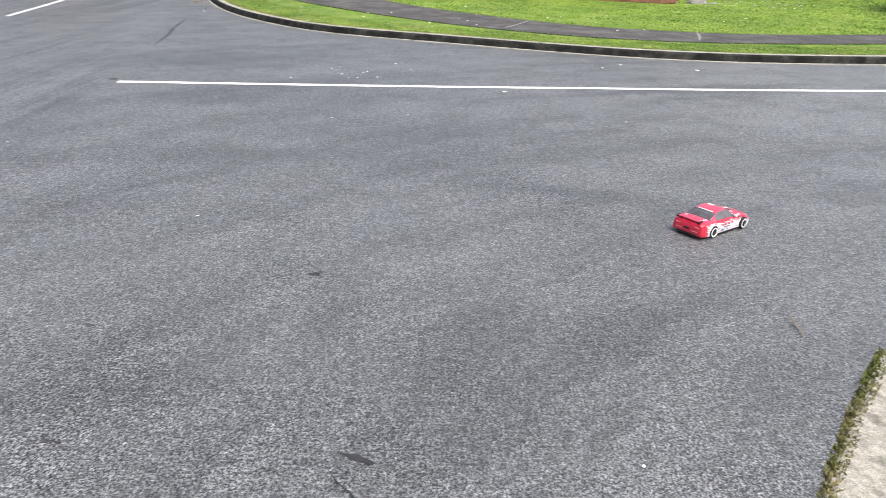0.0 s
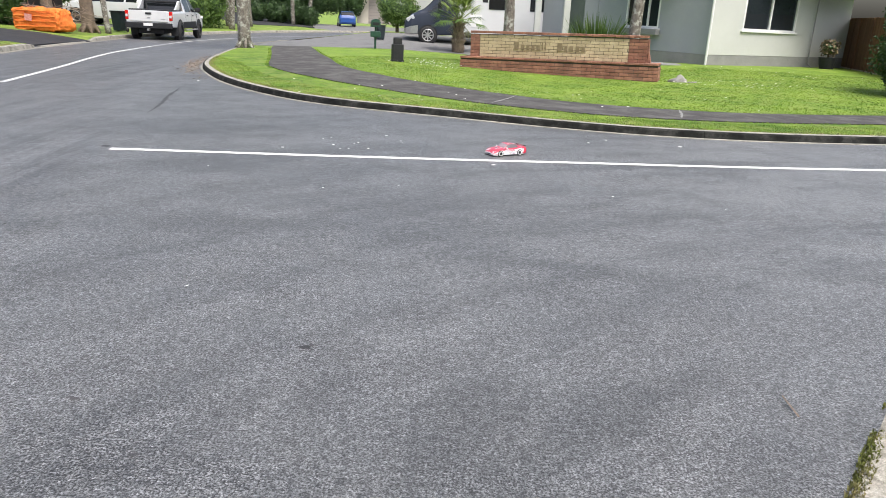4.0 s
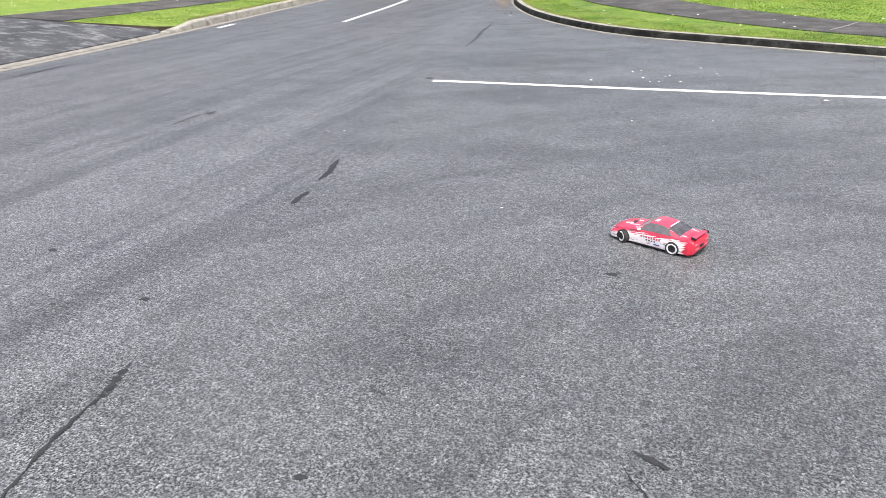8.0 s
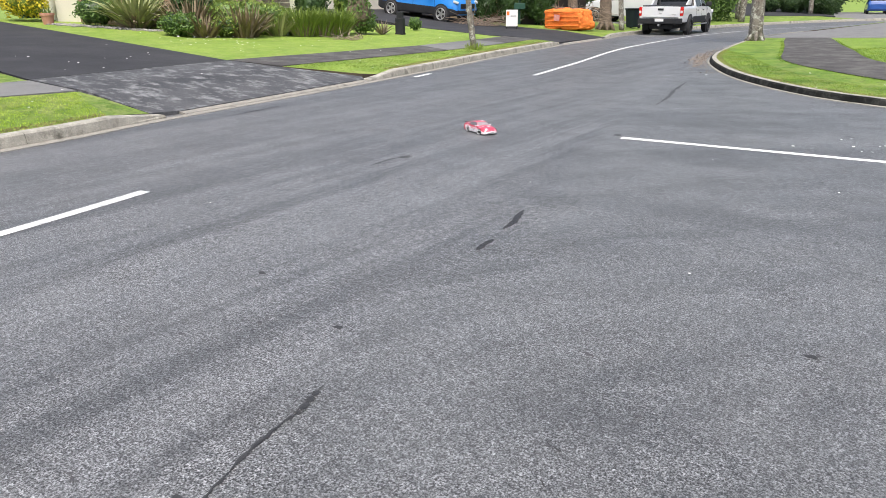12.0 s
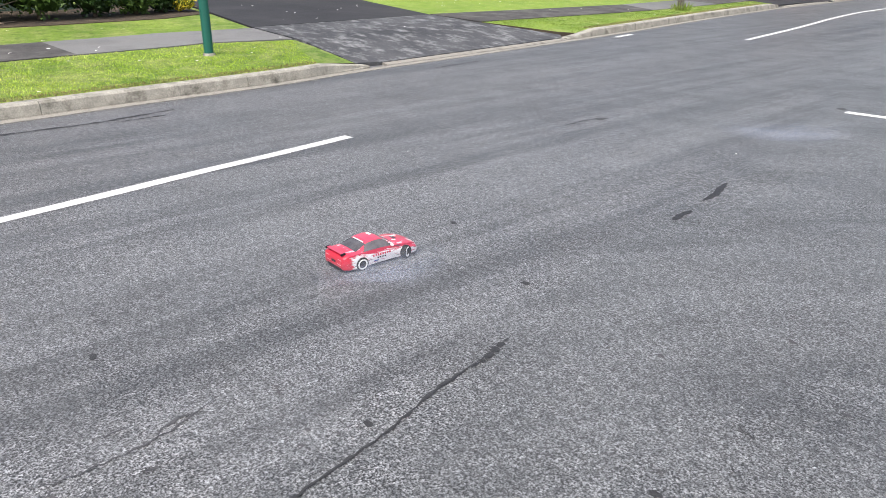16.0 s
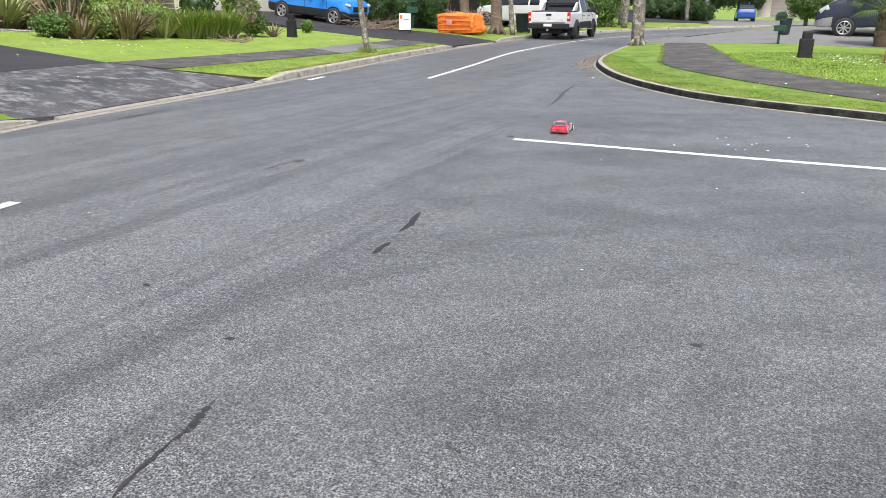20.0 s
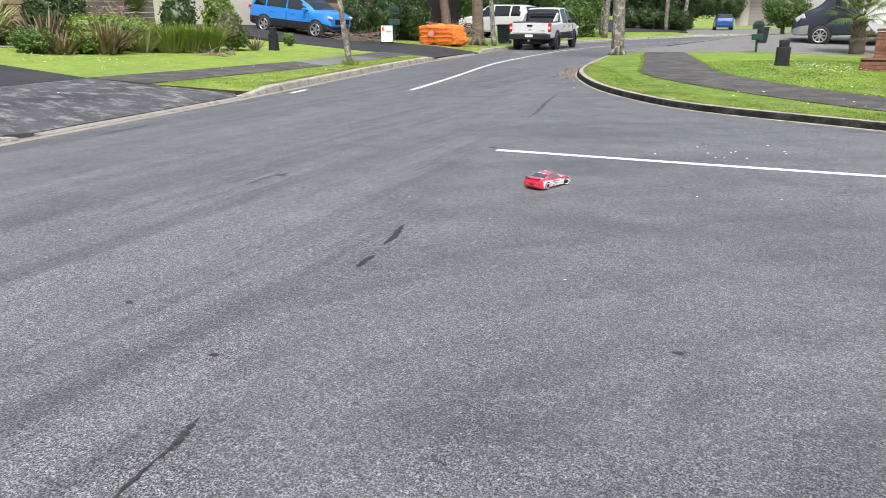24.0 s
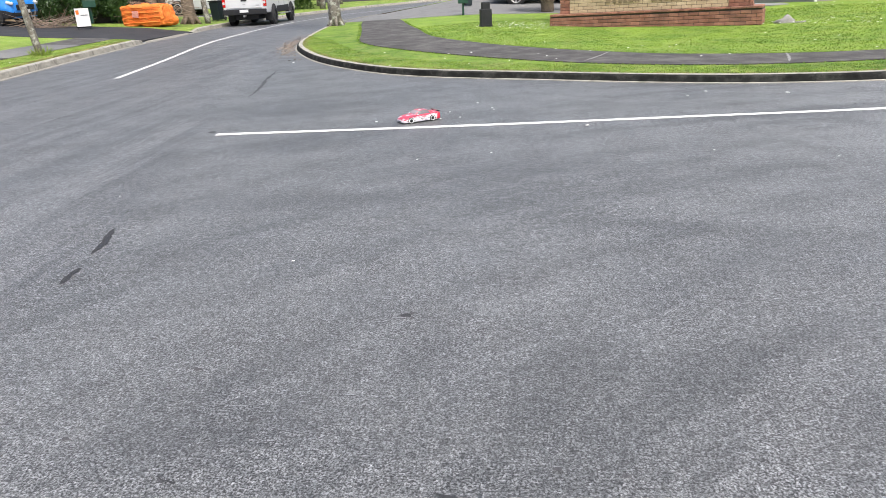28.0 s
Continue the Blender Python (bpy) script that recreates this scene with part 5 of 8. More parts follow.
BASE_TIMBER = surf("bleached_base_board", (0.26, 0.22, 0.17), (0.42, 0.37, 0.30), 3, 40, 0.4, 0.9, dirt=(0.05, 0.04, 0.03), dirt_amt=0.8, dirt_scale=3)


def make_fence(name, label, a, b, z, h, top=0.0, mat=FENCE, gap_w=0.0025, bw=0.15, group="fences", step=1.5, first=0.0):
    turn = math.degrees(math.atan2(b[1] - a[1], b[0] - a[0]))
    L = math.hypot(b[0] - a[0], b[1] - a[1])
    ob = thing(name, label, "fence", (a[0], a[1], z), turn, group)
    bm = bmesh.new()
    box(bm, (0, 0, 0), (bw - gap_w, 0.022, h), 0.003, seg=1)
    me = bpy.data.meshes.new("board")
    bm.to_mesh(me)
    bm.free()
    me.materials.append(mat)
    rng = random.Random(4)
    k = 0
    while k * bw < min(L, 33):
        o = new("board", me)
        o.parent = ob
        o.matrix_basis = pose((k + 0.5) * bw, rng.uniform(-0.006, 0.006), h / 2 + rng.uniform(-0.01, 0.01), 0, rng.uniform(-0.3, 0.3), 0)
        k += 1
    for k in range(int((L - first) / step) + 1):
        part("post", boxed((first + k * step, -0.03, (h + top) / 2), (0.07, 0.05, h + top), 0.006), mat, ob)
    part("base_board", boxed((L / 2, -0.02, 0.05), (L, 0.03, 0.09), 0.004), BASE_TIMBER, ob)
    for zz in (0.25, h - 0.12):
        part("rail", boxed((L / 2, 0.05, zz), (L, 0.05, 0.09)), mat, ob)
    if top:
        part("cap_rail", boxed((L / 2, 0, h + 0.03), (L, 0.10, 0.04), 0.006), mat, ob)
        n = int(top / 0.035)
        for k in range(n):
            part("trellis_slat", boxed((L / 2, (k % 2) * 0.012, h + 0.08 + k * 0.035), (L, 0.012, 0.018)), mat, ob)
        part("top_rail", boxed((L / 2, 0, h + top + 0.05), (L, 0.10, 0.04), 0.006), mat, ob)
    return ob


make_fence("timber_fence", "red-brown stained board fence with trellis top", (12.55, 17.68), (31.0, 24.2), 0.16, 2.36, 0.42, step=2.83, first=0.76)
make_fence("timber_fence", "red-brown stained board fence beside the house", (15.5, 27.9), (13.6, 20.5), 0.22, 1.80, 0.0)

# ---- corner lawn things ----
bush("round_bush", "large dense dark green shrub by the fence", (11.45, 16.5, z_far(11.45, 16.5)), (1.66, 1.45, 1.55), 13000, 0.055, LEAF_DARK, LEAF_DARK, 3, 0.3, 1.7, 0.08, zc=1.15)
pp = bush("potted_shrub", "small shrub in a dark pot against the house", (13.9, 25.9, 0.24), (0.36, 0.36, 0.34), 300, 0.07, LEAF_BRONZE, LEAF_DARK, 5, 0.4, 2.0, None, zc=0.75, category="potted plant")
bm = bmesh.new()
rod(bm, (0, 0, 0), (0, 0, 0.42), 0.22, 0.3, 16)
part("pot", bm, BLACK_PLASTIC, pp)


def rock(at, s, seed, group="garden rocks"):
    bm = bmesh.new()
    r = bmesh.ops.create_icosphere(bm, subdivisions=3, radius=1)
    for v in r["verts"]:
        k = 0.8 + 0.5 * noise.noise(v.co * 1.3 + Vector((seed, 0, 0)))
        v.co = Vector((v.co.x * s[0] * k, v.co.y * s[1] * k, max(-0.03, v.co.z * s[2] * k)))
    ob = part("rock", bm, STONE, None, smooth=True)
    ob.matrix_world = pose(*at, 0, 0, seed * 40)
    return tagged(ob, "pale weathered boulder in the grass", "rock", group)


rock((6.35, 18.5, 0.10), (0.32, 0.26, 0.22), 1)
rock((6.62, 18.3, 0.10), (0.16, 0.14, 0.12), 2)


def make_pillar(at, w, h, label):
    ob = thing("utility_pillar", label, "utility pillar", at, 12, "utility pillars")
    bm = bmesh.new()
    r = box(bm, (0, 0, h * 0.36), (w, w * 0.8, h * 0.72), 0.02)
    part("body", bm, BLACK_PLASTIC, ob)
    part("head", boxed((0, 0, h * 0.84), (w * 0.74, w * 0.6, h * 0.32), 0.03), BLACK_PLASTIC, ob)
    part("flange", boxed((0, 0, 0.02), (w * 1.08, w * 0.86, 0.06), 0.01), BLACK_PLASTIC, ob)
    return ob


make_pillar((-0.68, 20.45, z_far(-0.68, 20.45)), 0.30, 0.62, "black plastic utility pillar standing in the lawn")


def make_letterbox(at, turn, mat, label, k=0.55):
    ob = thing("letterbox", label, "letterbox", at, turn, "letterboxes")
    part("post", rod(bmesh.new(), (0, 0, -0.05), (0, 0, 0.75), 0.05, n=10), mat, ob)
    part("lower_box", boxed((0, 0, 0.62), (0.44, 0.30, 0.24), 0.02), mat, ob)
    bm = bmesh.new()
    prof = [(-0.2, 0.92), (-0.2, 1.12), (-0.15, 1.22), (0, 1.27), (0.15, 1.22), (0.2, 1.12), (0.2, 0.92)]
    prism(bm, prof, -0.22, 0.22)
    bx = part("box", bm, mat, ob)
    part("flap", boxed((0, -0.225, 1.06), (0.3, 0.02, 0.12), 0.006), BLACK_PLASTIC, bx)
    part("neck", rod(bmesh.new(), (0, 0, 0.7), (0, 0, 0.95), 0.035), mat, ob)
    ob.scale = (k, k, k)
    return ob


make_letterbox((-1.78, 27.95, z_far(-1.78, 27.95)), 10, DARK_GREEN, "dark green letterbox on a post at the driveway", 0.82)


def make_bin(at, turn, label, k=0.85):
    ob = thing("wheelie_bin", label, "bin", at, turn, "bins")
    bm = bmesh.new()
    v = [bm.verts.new(p) for p in ((-.22, -.24, .06), (.22, -.24, .06), (.22, .24, .06), (-.22, .24, .06), (-.28, -.32, .95), (.28, -.32, .95), (.28, .32, .95), (-.28, .32, .95))]
    for q in ((3, 2, 1, 0), (4, 5, 6, 7), (0, 1, 5, 4), (1, 2, 6, 5), (2, 3, 7, 6), (3, 0, 4, 7)):
        bm.faces.new([v[i] for i in q])
    bmesh.ops.bevel(bm, geom=bm.edges[:], offset=0.02, segments=2, affect="EDGES")
    part("body", bm, BIN_BLUE, ob)
    part("lid", boxed((0, 0, 0.99), (0.62, 0.70, 0.07), 0.03), BLACK_PLASTIC, ob)
    for sx in (1, -1):
        part("wheel", rod(bmesh.new(), (sx * 0.22, 0.28, 0.1), (sx * 0.28, 0.28, 0.1), 0.1, n=16), RUBBER, ob)
    ob.scale = (k, k, k)
    return ob


make_bin((-1.82, 31.6, z_camper(-1.82, 31.6)), 20, "dark wheelie bin on the driveway behind the letterbox", 0.58)
make_bin((-13.2, 33.6, z_west(-13.2, 33.6)), -10, "dark wheelie bin on the verge beside the truck")
bush("tree_shrub", "clipped dark shrub on a short trunk", (-1.35, 37.0, z_camper(-1.35, 37.0)), (1.15, 1.0, 0.95), 4200, 0.060, LEAF_MID, LEAF_DARK, 8, 0.3, 1.5, 0.09, zc=1.0)


def make_palm(at):
    ob = thing("palm", "young fan palm with a stout shaggy trunk", "palm", at)
    bm = bmesh.new()
    limb(bm, (0, 0, -0.05), (0.0, 0, 0.50), 0.24, 0.25, 0.01, 14, 5, 3)
    limb(bm, (0, 0, 0.48), (0.02, 0, 1.15), 0.20, 0.11, 0.02, 12, 6, 4)
    part("trunk", bm, BARK_DARK, ob, smooth=True)
    vs, fs = [], []
    for k, (z, r) in enumerate(((0.30, 0.22), (0.45, 0.21), (0.60, 0.19), (0.76, 0.17), (0.92, 0.14), (1.04, 0.12))):
        v, f = blades(60, r, 0.26, 0.06, 0.9, 0.25, 5 + k, (0, 0, z))
        fs += [tuple(i + len(vs) for i in q) for q in f]
        vs += v
    link("husk", vs, fs, TWIG, ob)
    rng = random.Random(3)
    for k in range(34):
        a, el = k * 2.4, rng.uniform(-0.55, 1.35)
        d = Vector((math.cos(a) * math.cos(el), math.sin(a) * math.cos(el), math.sin(el)))
        p = Vector((0.02, 0, 1.14))
        q = p + d * rng.uniform(0.45, 0.75)
        bm = bmesh.new()
        rod(bm, p, q, 0.014, 0.008, 5)
        verts, faces = [], []
        side = d.cross(Vector((0, 0, 1))).normalized()
        for j in range(19):
            t = (j - 9) / 9 * 1.35
            dd = (d * math.cos(t) + side * math.sin(t)).normalized()
            l = 0.62 * (1 - 0.25 * abs(t) / 1.35)
            mid = q + dd * l * 0.55 + Vector((0, 0, -0.03))
            e = q + dd * l + Vector((0, 0, -0.22))
            w = Vector((0, 0, 1)).cross(dd).normalized() * 0.019
            i = len(verts)
            verts += [q, mid + w, e, mid - w]
            faces.append((i, i + 1, i + 2, i + 3))
        fr = part("frond_stalk", bm, LEAF_LIME, ob)
        link("frond", verts, faces, LEAF_LIME if el > 0.5 else LEAF_MID if el > -0.25 else LEAF_FLAX, fr)
    return ob


make_palm((1.27, 28.9, z_camper(1.27, 28.9)))
flax("spiky_plant", "clump of stiff dark green spiky leaves behind the wall", (4.85, 21.4, 0.15), 560, 1.50, 0.045, LEAF_MID, 0.6, 0.35, 0.32, 11)
tree("corner_tree", "pale lichened trunk of a tree behind the sign wall", (5.55, 20.1, 0.2), 4.6, 0.19, (0.05, 0.1), 1.0, seed=21, fork=0.42)
tree("corner_tree", "slender pale-barked tree behind the sign wall", (2.35, 21.6, 0.2), 4.8, 0.17, (-0.05, 0.1), 1.0, seed=22, fork=0.55)

# ---- street trees ----
tree("street_tree", "old street tree with lichened trunk and flared roots", (-6.02, 25.9, z_far(-6.02, 25.9)), 6.4, 0.225, (-0.25, 0.1), 1.02, crown=(2.4, 2.4, 1.6), leaves=1400, seed=5)
for k, (x, y, r, h, ln) in enumerate(((-11.9, 47.5, 0.20, 5.5, (0.15, 0)), (-12.0, 53.0, 0.18, 5.5, (-0.1, 0)), (-10.4, 60.5, 0.17, 5.5, (0.1, 0)), (-9.5, 62.5, 0.17, 5.5, (0.35, 0)), (-12.9, 50.5, 0.17, 5.2, (0.2, 0)))):
    tree("street_tree", "slender lichened street tree farther up the road", (x, y, z_west(x, y)), h, r, ln, 1.0, crown=(1.8, 1.8, 1.4), leaves=600, seed=30 + k)
tree("street_tree", "thin young street tree with pale blotched bark", (-11.0, 16.9, z_west(-11.0, 16.9)), 4.8, 0.085, (-0.42, 0.05), 1.0, crown=(1.3, 1.3, 1.0), leaves=500, seed=7, fork=0.7)
tree("street_tree", "thin pale-barked street tree beside the truck", (-12.75, 31.3, z_west(-12.75, 31.3)), 4.8, 0.12, (-0.3, 0.0), 1.0, crown=(1.4, 1.4, 1.1), leaves=500, seed=9, fork=0.7)
v, f = blades(120, 0.22, 0.22, 0.012, 0.9, 0.4, 4)
tuft = thing("grass_tuft", "long uncut grass round the young tree", "grass", (-11.0, 16.88, z_west(-11.0, 16.9) - 0.01))
link("blades", v, f, BLADE, tuft)

# ---- green pole on the verge ----
pole = thing("street_pole", "dark green painted steel street pole", "pole", (-9.72, 3.95, z_west(-9.72, 3.95)))
part("shaft", rod(bmesh.new(), (0, 0, -0.05), (0, 0, 4.2), 0.062, 0.055, 20), POLE_GREEN, pole, smooth=False)
part("base_collar", rod(bmesh.new(), (0, 0, -0.02), (0, 0, 0.03), 0.085, 0.075, 20), KERB, pole)
part("cap", rod(bmesh.new(), (0, 0, 4.2), (0, 0, 4.26), 0.06, 0.02, 20), POLE_GREEN, pole)


def zw(x, y):
    return z_west(x, y)


def row(a, b, n):
    return [(a[0] + (b[0] - a[0]) * k / max(1, n - 1), a[1] + (b[1] - a[1]) * k / max(1, n - 1)) for k in range(n)]


# ---- hedge and scrub behind the west footpath ----
for k, (x, y) in enumerate(row((-14.05, -4.5), (-14.15, 2.0), 7)):
    bush("hedge_shrub", "dark unkempt shrub over dry twigs", (x, y, zw(x, y) - 0.05), (0.8, 0.95, 0.95 + 0.25 * (k % 2)), 2200, 0.06, LEAF_DARK, LEAF_DARK, 40 + k, 0.2, 1.7, 0.05, "hedge shrubs", zc=1.0)
for k, (x, y, r) in enumerate(((-14.2, 3.0, 0.72), (-14.25, 3.9, 0.62), (-14.4, 4.65, 0.52), (-14.6, 5.2, 0.4))):
    bush("hedge_shrub", "glossy green shrub at the driveway edge", (x, y, zw(x, y) - 0.05), (r, r, r * 1.15), 1100, 0.055, (LEAF_MID, LEAF_DARK)[k % 2], LEAF_DARK, 60 + k, 0.2, 1.7, 0.04, "hedge shrubs")
bush("flower_shrub", "low shrub with yellow and pink flowers", (-14.55, 5.55, zw(-14.55, 5.55)), (0.34, 0.34, 0.26), 500, 0.04, LEAF_YELLOW, LEAF_MID, 70)
shed = thing("garden_shed", "dull green panel shed behind the hedge", "shed", (-15.6, 2.4, zw(-15.6, 2.4)), 88)
part("wall_panel", boxed((0, 0, 0.9), (3.0, 0.12, 1.9), 0.01), surf("dull_green_panel", (0.06, 0.10, 0.075), (0.08, 0.125, 0.095), 1.5, 50, 0.15, 0.7), shed)
part("roof_edge", boxed((0, 0, 1.9), (3.2, 0.5, 0.08), 0.01), ROOF, shed)


def twigs(name, label, at, spread, n, length, seed, h=0.6):
    ob = thing(name, label, "brushwood", at, 0, "brushwood piles")
    rng = random.Random(seed)
    bm = bmesh.new()
    for _ in range(n):
        a = Vector((rng.uniform(-1, 1) * spread[0], rng.uniform(-1, 1) * spread[1], rng.uniform(0, h)))
        d = Vector((rng.gauss(0, 1), rng.gauss(0, 1), rng.gauss(0, 0.5))).normalized()
        b = a + d * length * rng.uniform(0.4, 1)
        b.z = max(0.01, b.z)
        rod(bm, a, b, 0.012, 0.004, 4)
    part("tangle", bm, TWIG, ob)
    return ob


twigs("brushwood", "tangle of dead brown twigs under the hedge", (-13.85, 1.3, zw(-13.85, 1.3)), (0.3, 0.9), 260, 0.6, 3, 0.35)
twigs("brushwood", "tangle of dead brown twigs under the hedge", (-13.9, -1.6, zw(-13.9, -1.6)), (0.3, 1.0), 200, 0.6, 4, 0.35)
twigs("brushwood", "heap of cut branches beside the parked car", (-17.0, 26.9, zw(-17.0, 26.9)), (0.9, 0.5), 140, 1.0, 5, 0.3)
twigs("brushwood", "dead branches sticking out of the orange wrap", (-13.9, 29.2, zw(-13.9, 29.2) + 0.3), (1.1, 0.3), 130, 0.9, 6, 0.6)
twigs("brushwood", "tall tangle of dead brown stems behind the flax", (-18.9, 16.1, zw(-18.9, 16.1)), (0.7, 0.4), 300, 0.9, 18, 1.1)
twigs("brushwood", "dry sticks at the edge of the garden bed", (-14.9, 16.2, zw(-14.9, 16.2)), (0.4, 0.3), 40, 0.5, 8, 0.1)

# ---- garden of the first house ----
flax("flax", "large striped flax with arching leaves", (-20.65, 13.35, zw(-20.65, 13.35)), 230, 1.30, 0.11, LEAF_FLAX, 1.4, 0.6, 0.3, 1, "garden flaxes")
flax("flax", "bronze flax with upright spiky leaves", (-18.4, 13.6, zw(-18.4, 13.6)), 170, 1.15, 0.07, LEAF_BRONZE, 1.1, 0.35, 0.35, 2, "garden flaxes")
flax("flax", "bronze flax at the front of the bed", (-17.2, 13.1, zw(-17.2, 13.1)), 110, 0.72, 0.06, LEAF_BRONZE, 1.3, 0.4, 0.25, 3, "garden flaxes")
flax("flax", "bronze flax among green shrubs", (-16.75, 14.1, zw(-16.75, 14.1)), 170, 0.95, 0.06, LEAF_BRONZE, 1.2, 0.45, 0.35, 4, "garden flaxes")
flax("flax", "yellow-green striped flax in the garden bed", (-16.7, 15.25, zw(-16.7, 15.25)), 90, 0.75, 0.07, LEAF_FLAX, 1.2, 0.4, 0.2, 5, "garden flaxes")
for k, (x, y) in enumerate(((-16.3, 15.9), (-16.1, 16.4), (-15.95, 16.85))):
    flax("grass_clump", "dense rounded clump of lime ornamental grass", (x, y, zw(x, y)), 800, 0.80, 0.026, LEAF_LIME, 0.8, 0.6, 0.36, 20 + k, "grass clumps")
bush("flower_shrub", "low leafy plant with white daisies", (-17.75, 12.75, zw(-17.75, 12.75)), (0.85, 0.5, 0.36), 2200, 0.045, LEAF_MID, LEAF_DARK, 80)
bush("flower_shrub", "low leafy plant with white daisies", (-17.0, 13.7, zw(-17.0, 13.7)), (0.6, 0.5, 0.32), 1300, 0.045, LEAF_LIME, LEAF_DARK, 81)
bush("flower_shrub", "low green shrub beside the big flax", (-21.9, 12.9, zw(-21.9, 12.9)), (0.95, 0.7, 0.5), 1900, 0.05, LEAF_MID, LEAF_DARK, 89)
for k, (x, y, h) in enumerate(((-17.9, 14.5, 0.55), (-17.6, 15.1, 0.56), (-17.35, 15.7, 0.5))):
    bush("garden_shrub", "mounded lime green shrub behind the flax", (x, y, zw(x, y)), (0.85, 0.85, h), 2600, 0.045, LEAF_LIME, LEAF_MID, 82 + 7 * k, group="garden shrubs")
bush("garden_shrub", "airy olive shrub beside the black post", (-15.97, 17.95, zw(-15.97, 17.95)), (0.55, 0.5, 0.72), 900, 0.045, LEAF_MID, BARK_DARK, 83, 0.5, 2.4, 0.03, "garden shrubs")
bush("garden_shrub", "low dull shrub under the airy one", (-16.0, 18.2, zw(-16.0, 18.2)), (0.6, 0.5, 0.4), 800, 0.05, LEAF_MID, LEAF_DARK, 96, group="garden shrubs")
bush("garden_shrub", "dark broad shrub behind the bronze flax", (-19.6, 14.9, zw(-19.6, 14.9)), (1.1, 0.9, 0.95), 2600, 0.08, LEAF_DARK, LEAF_DARK, 97, 0.4, 1.9, 0.05, "garden shrubs")
bush("garden_shrub", "blue-green shrub beside the cordyline", (-18.6, 18.6, zw(-18.6, 18.6)), (0.7, 0.7, 0.9), 1400, 0.06, LEAF_DARK, LEAF_DARK, 98, 0.4, 1.9, 0.05, "garden shrubs")
bush("garden_shrub", "dark feathery shrub against the fence", (-19.6, 19.6, zw(-19.6, 19.6)), (0.7, 0.6, 0.9), 1500, 0.06, LEAF_DARK, LEAF_DARK, 84, 0.5, 2.2, 0.05, "garden shrubs")
bush("garden_shrub", "bushy olive shrub against the cream wall", (-18.7, 20.6, zw(-18.7, 20.6)), (0.7, 0.7, 0.95), 2200, 0.055, LEAF_LIME, LEAF_DARK, 85, 0.4, 1.9, 0.05, "garden shrubs")
bush("garden_shrub", "dark shrub by the timber fence", (-21.2, 14.6, zw(-21.2, 14.6)), (0.8, 0.8, 0.8), 1200, 0.07, LEAF_MID, LEAF_DARK, 86, 0.4, 1.9, 0.05, "garden shrubs")
bush("yellow_shrub", "rounded golden yellow shrub at the top of the drive", (-24.6, 12.1, zw(-24.6, 12.1)), (1.0, 0.9, 0.75), 2200, 0.06, LEAF_YELLOW, LEAF_LIME, 87, zc=0.75)
bush("flower_shrub", "small white-flowered plant at the drive edge", (-16.3, 21.3, zw(-16.3, 21.3)), (0.28, 0.26, 0.26), 320, 0.045, LEAF_MID, LEAF_DARK, 88)
make_pillar((-15.35, 19.25, zw(-15.35, 19.25)), 0.26, 0.70, "black plastic utility pillar with a weathered top")
flax("spiky_plant", "green cordyline tuft over the garden", (-18.9, 17.2, zw(-18.9, 17.2) + 1.0), 130, 0.95, 0.035, LEAF_MID, 1.1, 0.4, 0.06, 33)
cord = thing("cordyline_trunk", "thin trunk carrying a spiky head", "tree", (-18.9, 17.2, zw(-18.9, 17.2)))
part("trunk", rod(bmesh.new(), (0, 0, -0.05), (0, 0, 1.05), 0.06, 0.05, 8), BARK_DARK, cord)
flax("spiky_plant", "pale dead bromeliad at the edge of the bed", (-15.6, 18.65, zw(-15.6, 18.65)), 60, 0.5, 0.03, TWIG, 1.4, 0.3, 0.05, 34)


def make_pot(at, r, h, label):
    ob = thing("plant_pot", label, "plant pot", at, 0, "plant pots")
    bm = bmesh.new()
    rod(bm, (0, 0, 0), (0, 0, h), r * 0.72, r, 18)
    part("pot", bm, TERRACOTTA, ob)
    part("rim", rod(bmesh.new(), (0, 0, h - 0.02), (0, 0, h + 0.05), r * 1.08, r * 1.08, 18), TERRACOTTA, ob)
    v, f = blades(25, r * 0.5, 0.3, 0.03, 0.8, 0.3, 3, (0, 0, h))
    link("plant", v, f, LEAF_MID, ob)


make_pot((-23.0, 11.95, zw(-23.0, 11.95)), 0.19, 0.28, "square terracotta pot by the house wall")
make_pot((-21.2, 13.4, zw(-21.2, 13.4)), 0.2, 0.3, "small terracotta pot among stones")
verts, faces = [], []
rng = random.Random(9)
bm = bmesh.new()
for _ in range(260):
    u = rng.random()
    x, y = -23.0 + 3.6 * u + rng.gauss(0, 0.12), 12.1 + 1.15 * u + rng.gauss(0, 0.14)
    bmesh.ops.create_icosphere(bm, subdivisions=1, radius=rng.uniform(0.03, 0.08), matrix=Matrix.Translation((x, y, zw(x, y) + 0.01)) @ Matrix.Diagonal((1, 1, 0.6, 1)))
tagged(part("garden_stones", bm, STONE), "edging of pale river stones along the bed", "stones", "", "stuff")

# ---- houses and fences on the west side ----
h1 = thing("west_house", "cream house with a low timber wall before it", "house", (0, 0, 0))
wall_between("front_wall", (-27.5, 14.2), (-24.2, 12.9), 0.7, 3.6, CREAM_WALL, h1)
wall_between("side_wall", (-24.2, 12.9), (-20.6, 17.4), 0.7, 3.6, CREAM_WALL, h1, holes=((1.9, 3.1, 1.5, 2.8),))
wall_between("back_wall", (-27.5, 14.2), (-24.0, 22.0), 0.7, 3.6, CREAM_WALL, h1)
bm = bmesh.new()
prism(bm, [(-30.5, 3.5), (-24.3, 3.5), (-27.0, 5.2)], 13.0, 20)
part("roof", bm, ROOF, h1)


